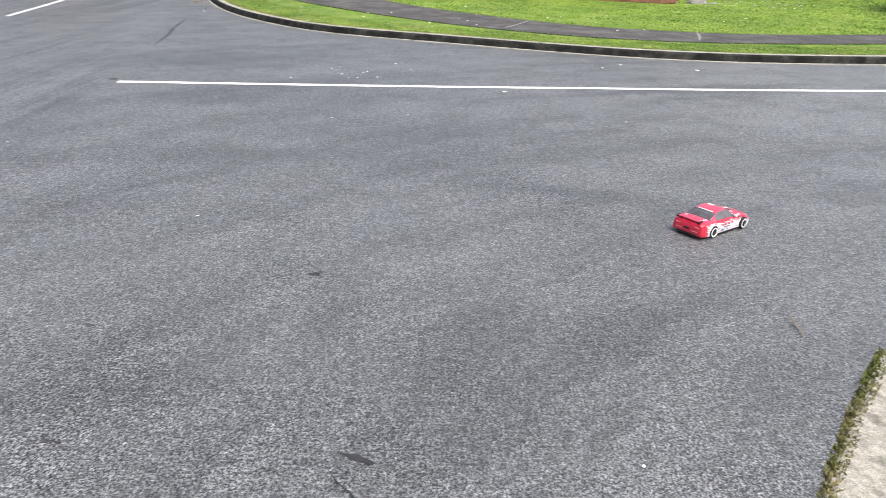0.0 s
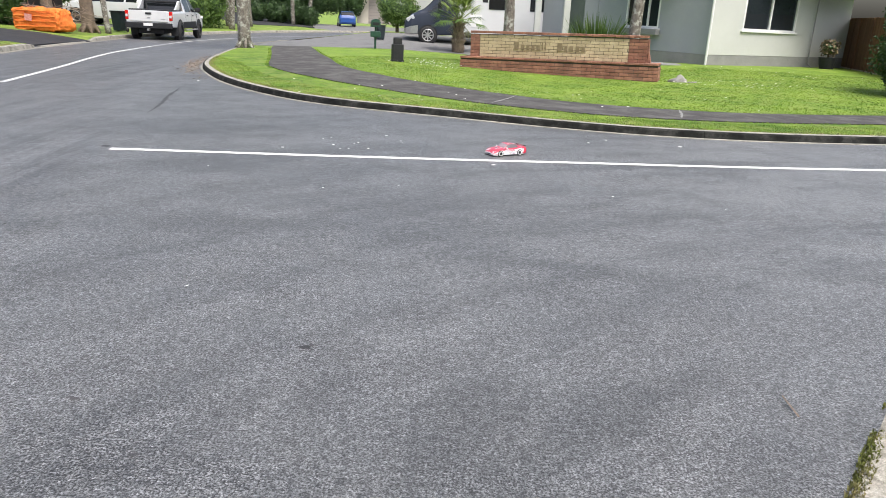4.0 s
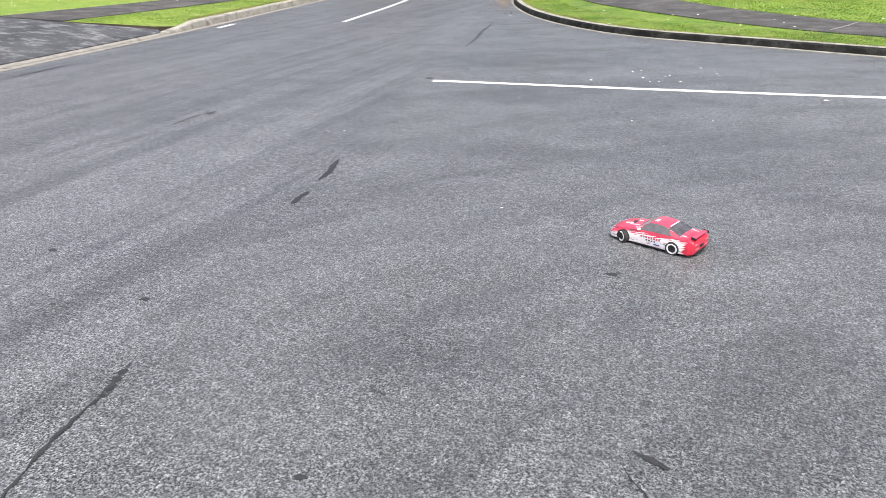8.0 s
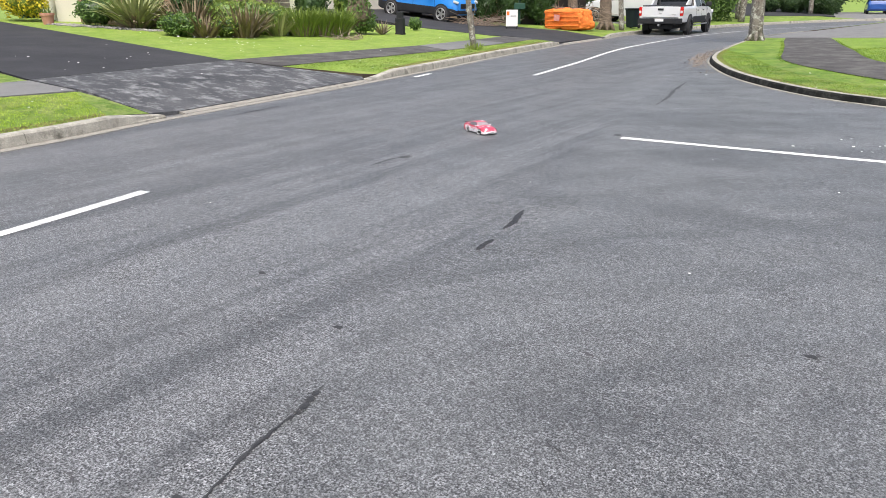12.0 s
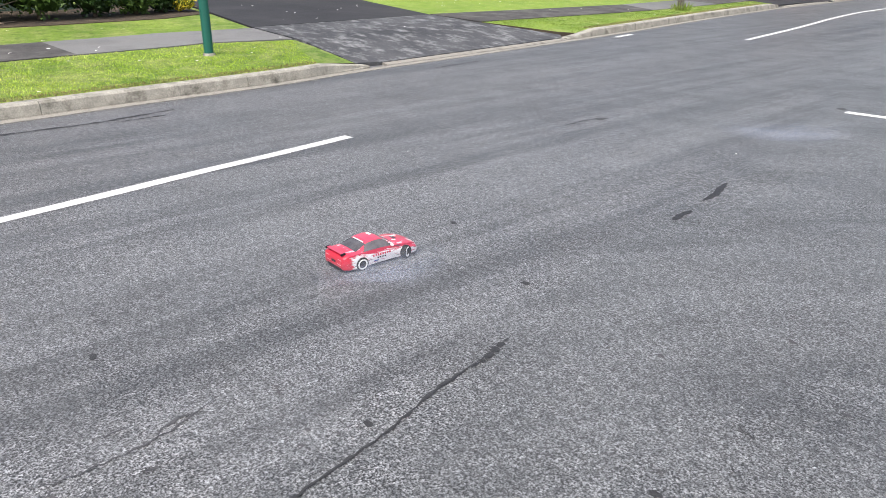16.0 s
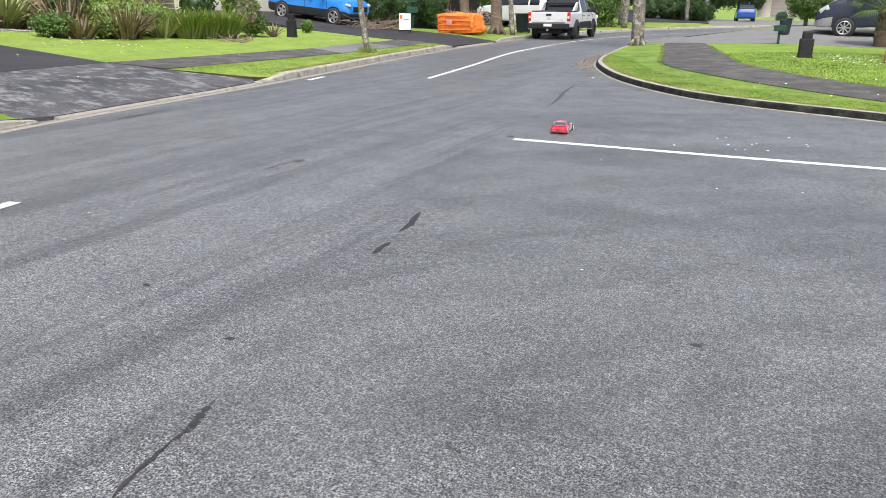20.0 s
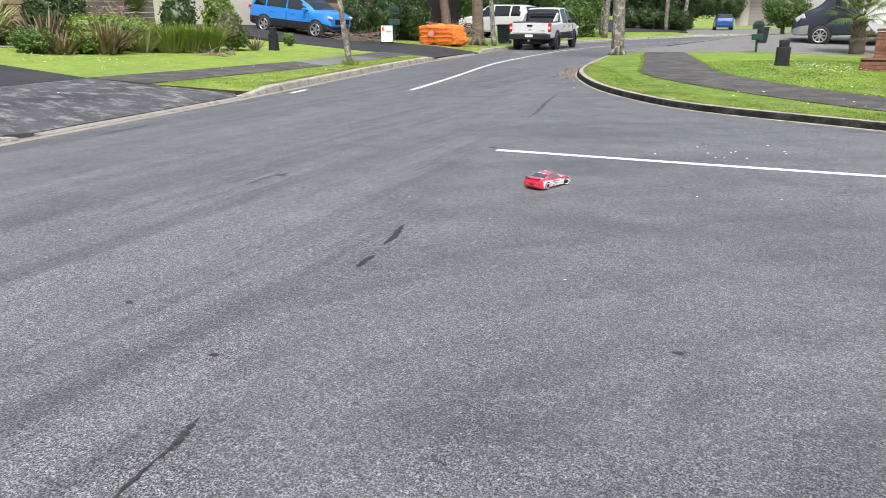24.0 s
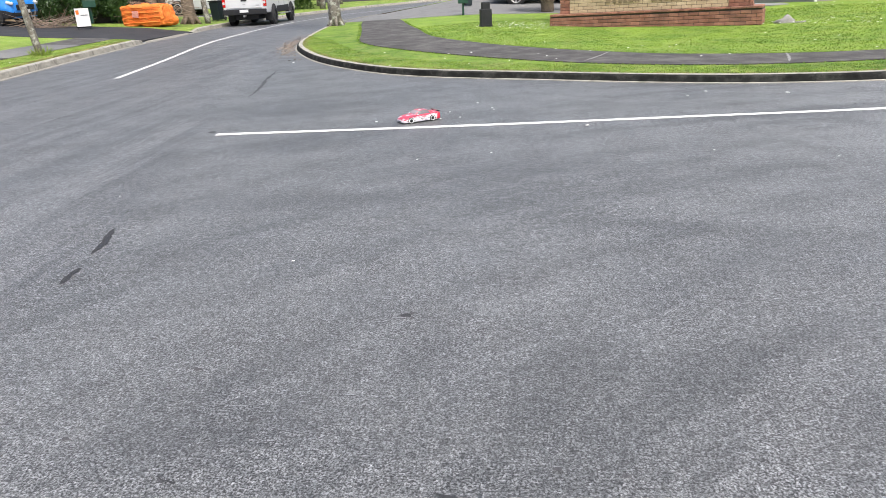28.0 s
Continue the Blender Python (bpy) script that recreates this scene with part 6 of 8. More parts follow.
def make_slat_wall(name, label, a, b, z, h, sl=0.15, mat=TIMBER):
    turn = math.degrees(math.atan2(b[1] - a[1], b[0] - a[0]))
    L = math.hypot(b[0] - a[0], b[1] - a[1])
    ob = thing(name, label, "fence", (a[0], a[1], z), turn, "fences")
    for k in range(int(h / sl)):
        part("plank", boxed((L / 2, 0.012 * (k % 2), (k + 0.5) * sl), (L, 0.04, sl - 0.012), 0.006), mat, ob)
    for k in range(int(L / 1.8) + 1):
        part("post", boxed((min(L, k * 1.8), -0.05, h / 2), (0.11, 0.09, h + 0.05), 0.008), mat, ob)
    return ob


make_slat_wall("timber_wall", "low retaining wall of old horizontal planks", (-23.2, 13.2), (-19.4, 15.0), zw(-21, 14.2), 1.5)
make_slat_wall("timber_wall", "weathered grey plank fence behind the flax", (-19.4, 15.0), (-18.9, 17.9), zw(-19.0, 17.5), 1.9, 0.16, surf("grey_planks", (0.13, 0.11, 0.09), (0.22, 0.19, 0.16), 1.0, 26, 0.4, 0.9, bumps=0.6, vary=0.3))
h2 = thing("garage_house", "house with cream roller garage door and brick side", "house", (0, 0, 0))
gd = wall_between("garage_wall", (-23.4, 30.0), (-23.9, 21.0), 0.5, 3.6, CREAM_WALL, h2)
for k in range(16):
    part("door_slat", boxed((4.6, -0.012 - 0.006 * (k % 2), 0.95 + k * 0.145), (5.2, 0.03, 0.135), 0.01), CREAM_WALL, gd)
TIMBER_DARK = surf("brown_fence_planks", (0.17, 0.115, 0.07), (0.26, 0.185, 0.12), 1.2, 26, 0.4, 0.85, bumps=0.5, stretch=(1, 1, 8), vary=0.35)
bw = wall_between("side_fence", (-23.4, 30.2), (-17.3, 30.4), 0.2, 1.95, TIMBER_DARK, h2, 0.06)
for r in range(10):
    part("plank", boxed((3.05, -0.018, 0.42 + r * 0.155), (6.1, 0.03, 0.148), 0.006), TIMBER_DARK, bw)
for r in range(4):
    part("post", boxed((0.05 + 2.0 * r, -0.05, 1.1), (0.1, 0.05, 1.8), 0.006), TIMBER_DARK, bw)
wall_between("dark_gate", (-17.25, 30.4), (-14.9, 32.2), 0.15, 2.4, surf("dark_gate_boards", (0.02, 0.018, 0.018), (0.035, 0.03, 0.03), 2, 40, 0.2, 0.8), h2, 0.06)
bm = bmesh.new()
prism(bm, [(-32, 3.4), (-23.2, 3.4), (-27, 5.4)], 20.5, 38)
part("roof", bm, ROOF, h2)

# ---- board, orange wrap ----
sb = thing("notice_board", "white notice board on a stand with a small letterbox", "sign", (-15.2, 26.1, zw(-15.2, 26.1)), 38)
part("board", boxed((0, 0, 0.42), (0.46, 0.03, 0.62), 0.008), WHITE_BOARD, sb)
part("orange_strip", boxed((-0.15, -0.02, 0.6), (0.1, 0.012, 0.14), 0.002), ORANGE, sb)
part("text_bar", boxed((0.06, -0.02, 0.5), (0.22, 0.012, 0.03), 0.002), WALL_BASE, sb)
part("frame", boxed((0, 0.03, 0.1), (0.5, 0.04, 0.06), 0.006), BLACK_PLASTIC, sb)
for sx in (-0.2, 0.2):
    part("leg", boxed((sx, 0.02, 0.06), (0.03, 0.03, 0.14), 0.004), BLACK_PLASTIC, sb)
lb = make_letterbox((-15.15, 26.6, zw(-15.15, 26.6)), 30, DARK_GREEN, "dark green letterbox behind the notice board")
lb.matrix_world = lb.matrix_world @ pose(0, 0, 0.25)
og = thing("orange_barrier", "heap wrapped in bright orange mesh", "barrier", (-14.0, 28.7, zw(-14.0, 28.7)), -17)
bm = bmesh.new()
box(bm, (0, 0, 0.40), (2.0, 0.8, 0.80), 0.12, seg=3)
bmesh.ops.subdivide_edges(bm, edges=bm.edges[:], cuts=9, use_grid_fill=True)
for v in bm.verts:
    v.co += Vector((noise.noise(v.co * 2.2), noise.noise(v.co * 2.2 + Vector((9, 0, 0))), noise.noise(v.co * 2.6 + Vector((0, 9, 0))))) * 0.11
    v.co += Vector((noise.noise(v.co * 9), noise.noise(v.co * 9 + Vector((5, 0, 0))), noise.noise(v.co * 9 + Vector((0, 5, 0))))) * 0.05
    v.co.z = max(v.co.z, -0.01)
part("wrap", bm, ORANGE, og, smooth=True)
part("tag", boxed((-0.25, -0.47, 0.48), (0.3, 0.02, 0.24), 0.004, (0, 4, 0)), surf("faded_tag", (0.55, 0.2, 0.16), (0.7, 0.35, 0.3), 12, 60, 0.3, 0.7), og)
for k in range(4):
    part("fold", rod(bmesh.new(), (-0.9, -0.43, 0.15 + 0.19 * k), (0.9, -0.44, 0.2 + 0.17 * k), 0.02, 0.015, 6), ORANGE, og)
tree("back_tree", "dark leaning trunk behind the orange heap", (-14.6, 30.6, zw(-14.6, 30.6)), 5, 0.24, (-0.5, 0.2), 1.1, BARK_DARK, LEAF_DARK, (2.6, 2.4, 1.8), 1500, 51, 0.6, "back trees")
tree("back_tree", "thick brown trunk behind the orange heap", (-13.3, 30.8, zw(-13.3, 30.8)), 5, 0.28, (-0.3, 0.3), 1.1, BARK_DARK, LEAF_DARK, (2.6, 2.4, 1.8), 1500, 52, 0.6, "back trees")

# ---- background planting ----
def bank(name, label, a, b, n, r, leaf, mat, seed, cards_n=1400, zf=zw, core=LEAF_DARK, group="background hedge"):
    for k, (x, y) in enumerate(row(a, b, n)):
        rr = random.Random(seed + k)
        s = rr.uniform(0.85, 1.2)
        bush(name, label, (x + rr.uniform(-0.4, 0.4), y + rr.uniform(-0.4, 0.4), zf(x, y) - 0.1), (r[0] * s, r[1] * s, r[2] * rr.uniform(0.85, 1.25)), cards_n, leaf, mat, core, seed + k, 0.2, 1.7, None, group)


bank("tree_mass", "dark trees behind the cream garage", (-33, 17), (-31, 32), 4, (2.4, 2.4, 3.6), 0.16, LEAF_DARK, 100, zf=lambda x, y: -0.42)
for k, (x, y, r, h) in enumerate(((-18.6, 29.3, 0.9, 1.1), (-17.4, 29.9, 0.95, 1.25), (-16.3, 30.6, 0.8, 1.15))):
    bush("hedge_shrub", "dense dark evergreen beside the orange heap", (x, y, zw(x, y) - 0.05), (r, r * 0.9, h), 2600, 0.07, LEAF_DARK, LEAF_DARK, 260 + k, 0.2, 1.7, 0.05, "hedge shrubs")
bank("tree_mass", "dense dark trees behind the gate", (-18.6, 33.4), (-16.6, 34.2), 3, (1.2, 1.1, 2.0), 0.10, LEAF_DARK, 120, 2200)
bank("tree_mass", "dark trees behind the parked cars", (-24, 45), (-15.0, 50.5), 7, (2.4, 2.2, 3.0), 0.14, LEAF_DARK, 140, 2200)
bank("clipped_hedge", "tall dark green hedge by the road bend", (-13.9, 45.5), (-12.9, 47.5), 3, (1.0, 1.0, 1.9), 0.09, LEAF_MID, 150, 2400)
bank("tree_mass", "far dark trees at the end of the street", (-24, 66), (-12, 80), 7, (2.6, 2.6, 4.2), 0.13, LEAF_DARK, 160, 3200)
bank("tree_mass", "far dark trees beyond the bend", (-2, 89), (30, 89), 9, (3.5, 3.2, 4.5), 0.13, LEAF_DARK, 180, 3200, z_far)
bank("tree_mass", "trees behind the hedge on the near west side", (-20, -6), (-22, 4), 4, (2.4, 2.4, 3.0), 0.16, LEAF_DARK, 210)
bank("tree_mass", "trees behind the timber fence", (20, 24), (40, 32), 5, (2.4, 2.4, 3.0), 0.18, LEAF_DARK, 220, 900, z_far)
bank("garden_hedge", "dark shrubs beside the far driveway", (-13.2, 61.5), (-9.2, 61.0), 6, (0.9, 0.8, 0.95), 0.09, LEAF_DARK, 300, 1500)
bank("tree_mass", "dark shrubs beside the far garage", (-16.5, 84.0), (-8.2, 85.5), 8, (1.4, 1.2, 2.0), 0.12, LEAF_DARK, 330, 1300)
h3 = thing("far_house", "cream house with a wide taupe garage door", "house", (0, 0, 0))
gw = wall_between("garage_wall", (-7.8, 86.5), (1.5, 86.0), 0.1, 4.0, CREAM_WALL, h3)
part("garage_door", boxed((3.6, -0.03, 1.4), (4.6, 0.05, 2.5), 0.01), surf("taupe_door", (0.36, 0.32, 0.28), (0.42, 0.38, 0.33), 1, 20, 0.1, 0.6), gw)
for k in range(7):
    part("door_rib", boxed((3.6, -0.065, 0.3 + 0.35 * k), (4.6, 0.02, 0.03)), WALL_BASE, gw)
part("gable", boxed((-3, 88, 4.4), (12, 6, 0.9), 0.1), ROOF, h3)
patch("driveway_far", [(-13.6, 54.5), (-8.6, 59.5), (-10.2, 63), (-12.8, 86), (-22, 74)], lambda x, y: z_west(x, y), DRIVE, 0.02, label="dark far driveway running uphill", grid=6)
patch("driveway_far_garage", [(-8.0, 57.5), (-3.5, 62.0), (1.0, 86.2), (-15.5, 86.2), (-10.4, 66)], lambda x, y: -0.2, PATH_MID, 0.02, label="grey far driveway leading to a garage", grid=8)
h4 = thing("side_road_house", "grey house wall farther along the side road", "house", (0, 0, 0))
wall_between("front_wall", (26, 26), (46, 30), 0.1, 3.2, WALL_GREY, h4)
bm = bmesh.new()
prism(bm, [(25, 3.1), (47, 3.1), (36, 5)], 25, 36)
part("roof", bm, ROOF, h4)
h5 = thing("near_house", "pale house behind the near lawn", "house", (0, 0, 0))
wall_between("front_wall", (30, -22), (10, -20), 0.1, 3.0, WALL_GREY, h5)
bm = bmesh.new()
prism(bm, [(9, 3.0), (31, 3.0), (20, 5)], -30, -20)
part("roof", bm, ROOF, h5)
patch("driveway_parking", [(-19.5, 36.6), (-13.0, 36.9), (-13.0, 41.0), (-19.5, 41.0)], lambda x, y: 0.20, PATH_PALE, 0.0, label="raised concrete parking pad behind shrubs", grid=3)


# ---- marks, cracks and litter on the road ----
def ribbon(name, pts, w, z, mat, label, seed=0, rag=0.4, step=0.05, branch=0):
    ln = spline(pts, step)
    rng = random.Random(seed)
    verts, faces = [], []
    wob = [Vector((rng.uniform(-1, 1), rng.uniform(-1, 1), 0)) * min(w, 0.012) * min(0.6, 12 * step) for _ in ln]
    L = [p + q for p, q in zip(ln, wob)]
    a, b = offset(L, 0.5), offset(L, -0.5)
    for i, p in enumerate(L):
        t = (L[min(i + 1, len(L) - 1)] - L[max(i - 1, 0)]).normalized()
        nrm = Vector((-t.y, t.x, 0))
        e = min(1.0, 4 * min(i + 1, len(L) - i) / len(L))
        ww = w * 0.5 * e * (1 + rag * rng.uniform(-1, 1.4))
        verts += [(p.x + nrm.x * ww, p.y + nrm.y * ww, z), (p.x - nrm.x * ww, p.y - nrm.y * ww, z)]
    for i in range(len(L) - 1):
        faces.append((2 * i, 2 * i + 1, 2 * i + 3, 2 * i + 2))
    return tagged(link(name, verts, faces, mat), label, "", "", "structure")


def blot(name, c, rx, ry, turn, z, mat, label, seed=0, n=22, rough=0.3):
    verts, faces = [(c[0], c[1], z)], []
    for k in range(n):
        a = 6.283 * k / n
        q = 1 + rough * noise.noise((math.cos(a) * 1.7 + seed, math.sin(a) * 1.7, seed * 3.1))
        x, y = rx * q * math.cos(a), ry * q * math.sin(a)
        s, o = math.sin(radians(turn)), math.cos(radians(turn))
        verts.append((c[0] + x * o - y * s, c[1] + x * s + y * o, z))
    faces = [(0, 1 + k, 1 + (k + 1) % n) for k in range(n)]
    return tagged(link(name, verts, faces, mat), label, "", "", "structure")


TARRY = surf("dark_stain", (0.05, 0.05, 0.053), (0.075, 0.075, 0.078), 16, 140, 0.45, 0.7, bumps=0.5)
ribbon("road_crack", [(-1.93, 1.72), (-1.89, 1.54), (-1.84, 1.30), (-1.78, 1.10), (-1.74, 0.96), (-1.70, 0.76), (-1.66, 0.55), (-1.62, 0.2)], 0.013, 0.0032, TAR, "long dark crack in the road seal", 1, 0.55, 0.03)
ribbon("road_crack", [(-1.945, 1.76), (-1.92, 1.68), (-1.885, 1.58), (-1.875, 1.50)], 0.018, 0.0034, TAR, "crumbled wide end of the long crack", 31, 1.2, 0.010)
FINE = "fine branching crack in the road seal"
ribbon("road_crack", [(-2.301, 0.681), (-2.268, 0.625), (-2.262, 0.602), (-2.236, 0.55), (-2.229, 0.523), (-2.204, 0.49), (-2.208, 0.452), (-2.188, 0.40), (-2.193, 0.363), (-2.175, 0.33), (-2.183, 0.303), (-2.172, 0.27), (-2.183, 0.247), (-2.168, 0.20), (-2.179, 0.171), (-2.170, 0.13), (-2.193, 0.102), (-2.18, 0.03)], 0.0048, 0.0032, TARRY, FINE, 2, 1.1)
ribbon("road_crack", [(-2.212, 0.445), (-2.244, 0.472), (-2.252, 0.51), (-2.271, 0.54), (-2.258, 0.58), (-2.264, 0.616)], 0.0075, 0.0030, TARRY, FINE, 33, 1.2)
ribbon("road_crack", [(-2.329, 0.278), (-2.318, 0.31), (-2.323, 0.347), (-2.319, 0.40)], 0.007, 0.003, TARRY, FINE, 34, 0.9)
ribbon("road_crack", [(-2.066, 0.337), (-2.056, 0.384)], 0.009, 0.003, TARRY, FINE, 35, 0.8)
ribbon("road_crack", [(-2.193, 0.102), (-2.150, 0.115), (-2.130, 0.105), (-2.10, 0.12)], 0.005, 0.003, TARRY, FINE, 3, 0.9)
ribbon("road_crack", [(-0.143, 1.864), (-0.090, 1.840), (-0.035, 1.813)], 0.020, 0.0032, TAR, "short ragged gash in the road seal", 36, 0.9)
ribbon("road_crack", [(-0.165, 1.80), (-0.150, 1.773), (-0.133, 1.745), (-0.107, 1.718), (-0.086, 1.70), (-0.063, 1.657)], 0.0032, 0.0032, TAR, "hairline crack in the road seal", 37, 1.0)
ribbon("road_crack", [(-1.039, 1.920), (-1.020, 1.905), (-1.001, 1.900), (-0.967, 1.888)], 0.0065, 0.0032, TAR, "short ragged gash in the road seal", 38, 1.1)
ribbon("road_crack", [(-0.939, 1.709), (-0.930, 1.695), (-0.918, 1.685)], 0.009, 0.0032, TAR, "short ragged gash in the road seal", 39, 1.1)
ribbon("road_crack", [(-7.33, 0.2), (-7.32, 0.57), (-7.30, 1.16), (-7.29, 1.76), (-7.36, 2.11), (-7.47, 2.68)], 0.035, 0.0032, TAR, "dark crack along the channel", 4, 0.8)
ribbon("road_crack", [(-7.20, 1.9), (-7.22, 2.4)], 0.03, 0.0032, TAR, "dark crack along the channel", 5, 0.8)
ribbon("road_crack", [(-8.02, 6.4), (-8.15, 7.4)], 0.03, 0.0032, TAR, "dark crack along the channel", 6, 0.8)
ribbon("road_crack", [(-3.62, 10.1), (-3.77, 11.05), (-4.02, 12.2), (-4.23, 13.45)], 0.045, 0.0032, TARRY, "dark repaired crack across the road", 7, 0.5)
ribbon("road_crack", [(-4.43, 4.95), (-4.46, 5.2), (-4.43, 5.42)], 0.02, 0.0032, TARRY, "dark crack with a spreading stain", 8, 0.7)
ribbon("tar_patch", [(-2.53, 4.43), (-2.49, 4.28), (-2.44, 4.12), (-2.42, 3.95)], 0.046, 0.0036, TAR, "oblong dark tar patch", 9, 0.15, 0.03)
ribbon("tar_patch", [(-2.36, 3.73), (-2.355, 3.62), (-2.335, 3.50)], 0.036, 0.0036, TAR, "small oblong tar patch", 10, 0.15, 0.03)
blot("road_stain", (-4.42, 5.45), 0.08, 0.045, 70, 0.003, TARRY, "dark star-shaped stain", 1, 22, 0.9)
blot("road_stain", (-3.16, 7.68), 0.05, 0.06, 20, 0.003, TARRY, "dark smudge at the end of the line", 2)
rng = random.Random(12)
SPOTS = [(-0.40, 3.11, 0.042), (-1.02, 1.43, 0.032), (-2.27, 2.20, 0.04), (-2.86, 0.44, 0.035), (-1.83, 1.0, 0.032), (-3.12, 2.49, 0.04), (-2.62, 2.03, 0.025), (-2.82, 1.74, 0.025), (-1.21, 2.61, 0.02), (0.235, 2.0, 0.022), (0.439, 1.971, 0.018), (-1.19, 2.60, 0.026), (-1.30, 2.82, 0.018), (-1.30, 2.95, 0.018), (-1.467, 2.112, 0.022), (-0.834, 2.248, 0.022), (-1.07, 1.52, 0.016), (-2.226, 0.876, 0.018), (-2.189, 0.865, 0.018), (-1.871, 0.771, 0.018), (-1.846, 0.896, 0.016), (-0.894, 2.859, 0.022), (-0.598, 3.744, 0.024), (-0.375, 3.138, 0.018), (-0.04, 2.93, 0.016), (-1.93, 0.83, 0.018), (-3.23, 0.84, 0.02), (-1.02, 1.9, 0.018), (-3.9, 5.1, 0.03), (-3.6, 6.0, 0.03), (-1.7, 5.3, 0.02), (1.2, 4.4, 0.02)]
for k, (x, y, r) in enumerate(SPOTS):
    blot("road_spot", (x, y), r * 0.72, r * 0.42, rng.uniform(-30, 30), 0.003, TAR if r > 0.03 else TARRY, "small dark spot on the road", k, 14, 0.5)
CHIPS = [(-1.14, 3.81, 0.024), (-1.07, 8.67, 0.04), (-0.99, 8.77, 0.03), (-0.91, 8.31, 0.05), (-0.81, 8.08, 0.03), (-0.69, 8.45, 0.03), (-0.65, 8.52, 0.04), (-0.51, 8.17, 0.05), (-0.36, 9.11, 0.05), (-0.17, 8.75, 0.04), (-0.15, 8.62, 0.03), (-0.72, 8.1, 0.03), (-1.42, 8.02, 0.05), (0.82, 7.53, 0.06), (-0.74, 6.2, 0.03), (-0.11, 6.39, 0.025), (1.76, 6.31, 0.03), (2.44, 9.5, 0.06), (3.32, 9.23, 0.08), (2.16, 9.22, 0.05), (2.64, 6.01, 0.02), (-2.9, 5.2, 0.02), (-4.6, 3.3, 0.02), (0.76, 1.83, 0.018), (2.9, 3.0, 0.02), (-1.9, 6.9, 0.02)]
bm0 = bmesh.new()
r = bmesh.ops.create_icosphere(bm0, subdivisions=1, radius=1)
for v in bm0.verts:
    v.co = Vector((v.co.x * (1 + 0.3 * noise.noise(v.co * 2)), v.co.y * 0.7, v.co.z * 0.22))
chip_me = bpy.data.meshes.new("paper_chip")
bm0.to_mesh(chip_me)
bm0.free()
chip_me.materials.append(PETAL)
for k, (x, y, s) in enumerate(CHIPS):
    o = new("litter_chip", chip_me)
    o.matrix_world = pose(x, y, 0.006, 0, 0, rng.uniform(0, 360)) @ Matrix.Diagonal((s * 0.42, s * 0.42, s * 0.4, 1))
    tagged(o, "small white scrap lying on the road", "litter", "white scraps")
# specks of grit and leaf all over the carriageway
verts, faces = [], []
for _ in range(1100):
    y = rng.uniform(0.6, 12)
    x = rng.uniform(-7.5, 5.5)
    if gap(NEAR[::3], x, y) < 0.4 or (x > 1.0 and y < 1.5 + 0.8 * x):
        continue
    s = rng.uniform(0.002, 0.008) * (0.6 + y * 0.08)
    a = rng.uniform(0, 6.28)
    c, q = math.cos(a) * s, math.sin(a) * s
    i = len(verts)
    verts += [(x - c, y - q, 0.003), (x + q * 0.5, y - c * 0.5, 0.006), (x + c * 1.3, y + q * 1.3, 0.003), (x - q * 0.5, y + c * 0.5, 0.007)]
    faces.append((i, i + 1, i + 2, i + 3))
GRIT = surf("grit", (0.03, 0.028, 0.025), (0.10, 0.09, 0.08), 30, 100, 0.3, 0.9, island=0.9)
tagged(link("road_grit", verts, faces, GRIT), "dark specks of grit and leaf on the road", "grit", "", "stuff")

# silt along the flow line of the near channel, leaf litter in the bulb of the far kerb
pick = [i for i, p in enumerate(NEAR) if 0.2 < p.x < 12]
inner, verts, faces = offset(NEAR, -0.316), [], []
for i in pick:
    p, q = inner[i], NEAR[i]
    n = (q - p).normalized()
    for s in range(24):
        a = p.lerp(inner[i + 1], s / 24)
        w = 0.085 + 0.05 * noise.noise((a.x * 2.3, a.y * 2.3, 1)) + 0.04 * noise.noise((a.x * 14, a.y * 14, 2)) + 0.035 * noise.noise((a.x * 55, a.y * 55, 5)) + 0.03 * noise.noise((a.x * 130, a.y * 130, 7))
        w = max(0.012, w)
        verts += [(a.x, a.y, 0.0085), (a.x + n.x * w * 0.6, a.y + n.y * w * 0.6, 0.0095), (a.x + n.x * w, a.y + n.y * w, 0.0068)]
for i in range(len(verts) // 3 - 1):
    for c in (0, 1):
        faces.append((3 * i + c, 3 * i + c + 1, 3 * i + c + 4, 3 * i + c + 3))
tagged(link("channel_silt", verts, faces, SILT), "damp brown silt along the channel", "silt", "", "stuff")
verts, faces = [], []
LEAF_DEAD = surf("dead_leaf", (0.16, 0.125, 0.10), (0.36, 0.30, 0.245), 9, 70, 0.3, 0.9, island=0.8)
arc = [p for p in offset(FAR, -0.28) if -6.4 < p.x < -3.9 and 14.8 < p.y < 23]
for _ in range(1100):
    u = min(0.999, max(0.0, rng.gauss(0.5, 0.2)))
    p = arc[int(u * len(arc))]
    x, y = p.x + rng.gauss(0.08, 0.13), p.y + rng.gauss(0, 0.2)
    if gap(FAR, x, y) < 0.06 or x > p.x + 0.22:
        continue
    s, a = rng.uniform(0.010, 0.034), rng.uniform(0, 6.28)
    c, q = math.cos(a) * s, math.sin(a) * s
    i = len(verts)
    z = 0.006 + rng.uniform(0, 0.012)
    verts += [(x - c, y - q, z), (x + q * 0.6, y - c * 0.6, z + s * 0.5), (x + c, y + q, z + 0.004), (x - q * 0.6, y + c * 0.6, z + s * 0.3)]
    faces.append((i, i + 1, i + 2, i + 3))
tagged(link("leaf_litter", verts, faces, LEAF_DEAD), "dry brown leaves gathered against the kerb", "leaves", "", "stuff")
i = nearest(FAR, 11.05, 11.15)
a, b = FAR[i], FAR[i + 1]
t = (b - a).normalized()
n = Vector((-t.y, t.x, 0))
c = a + t * 0.1
vs = []
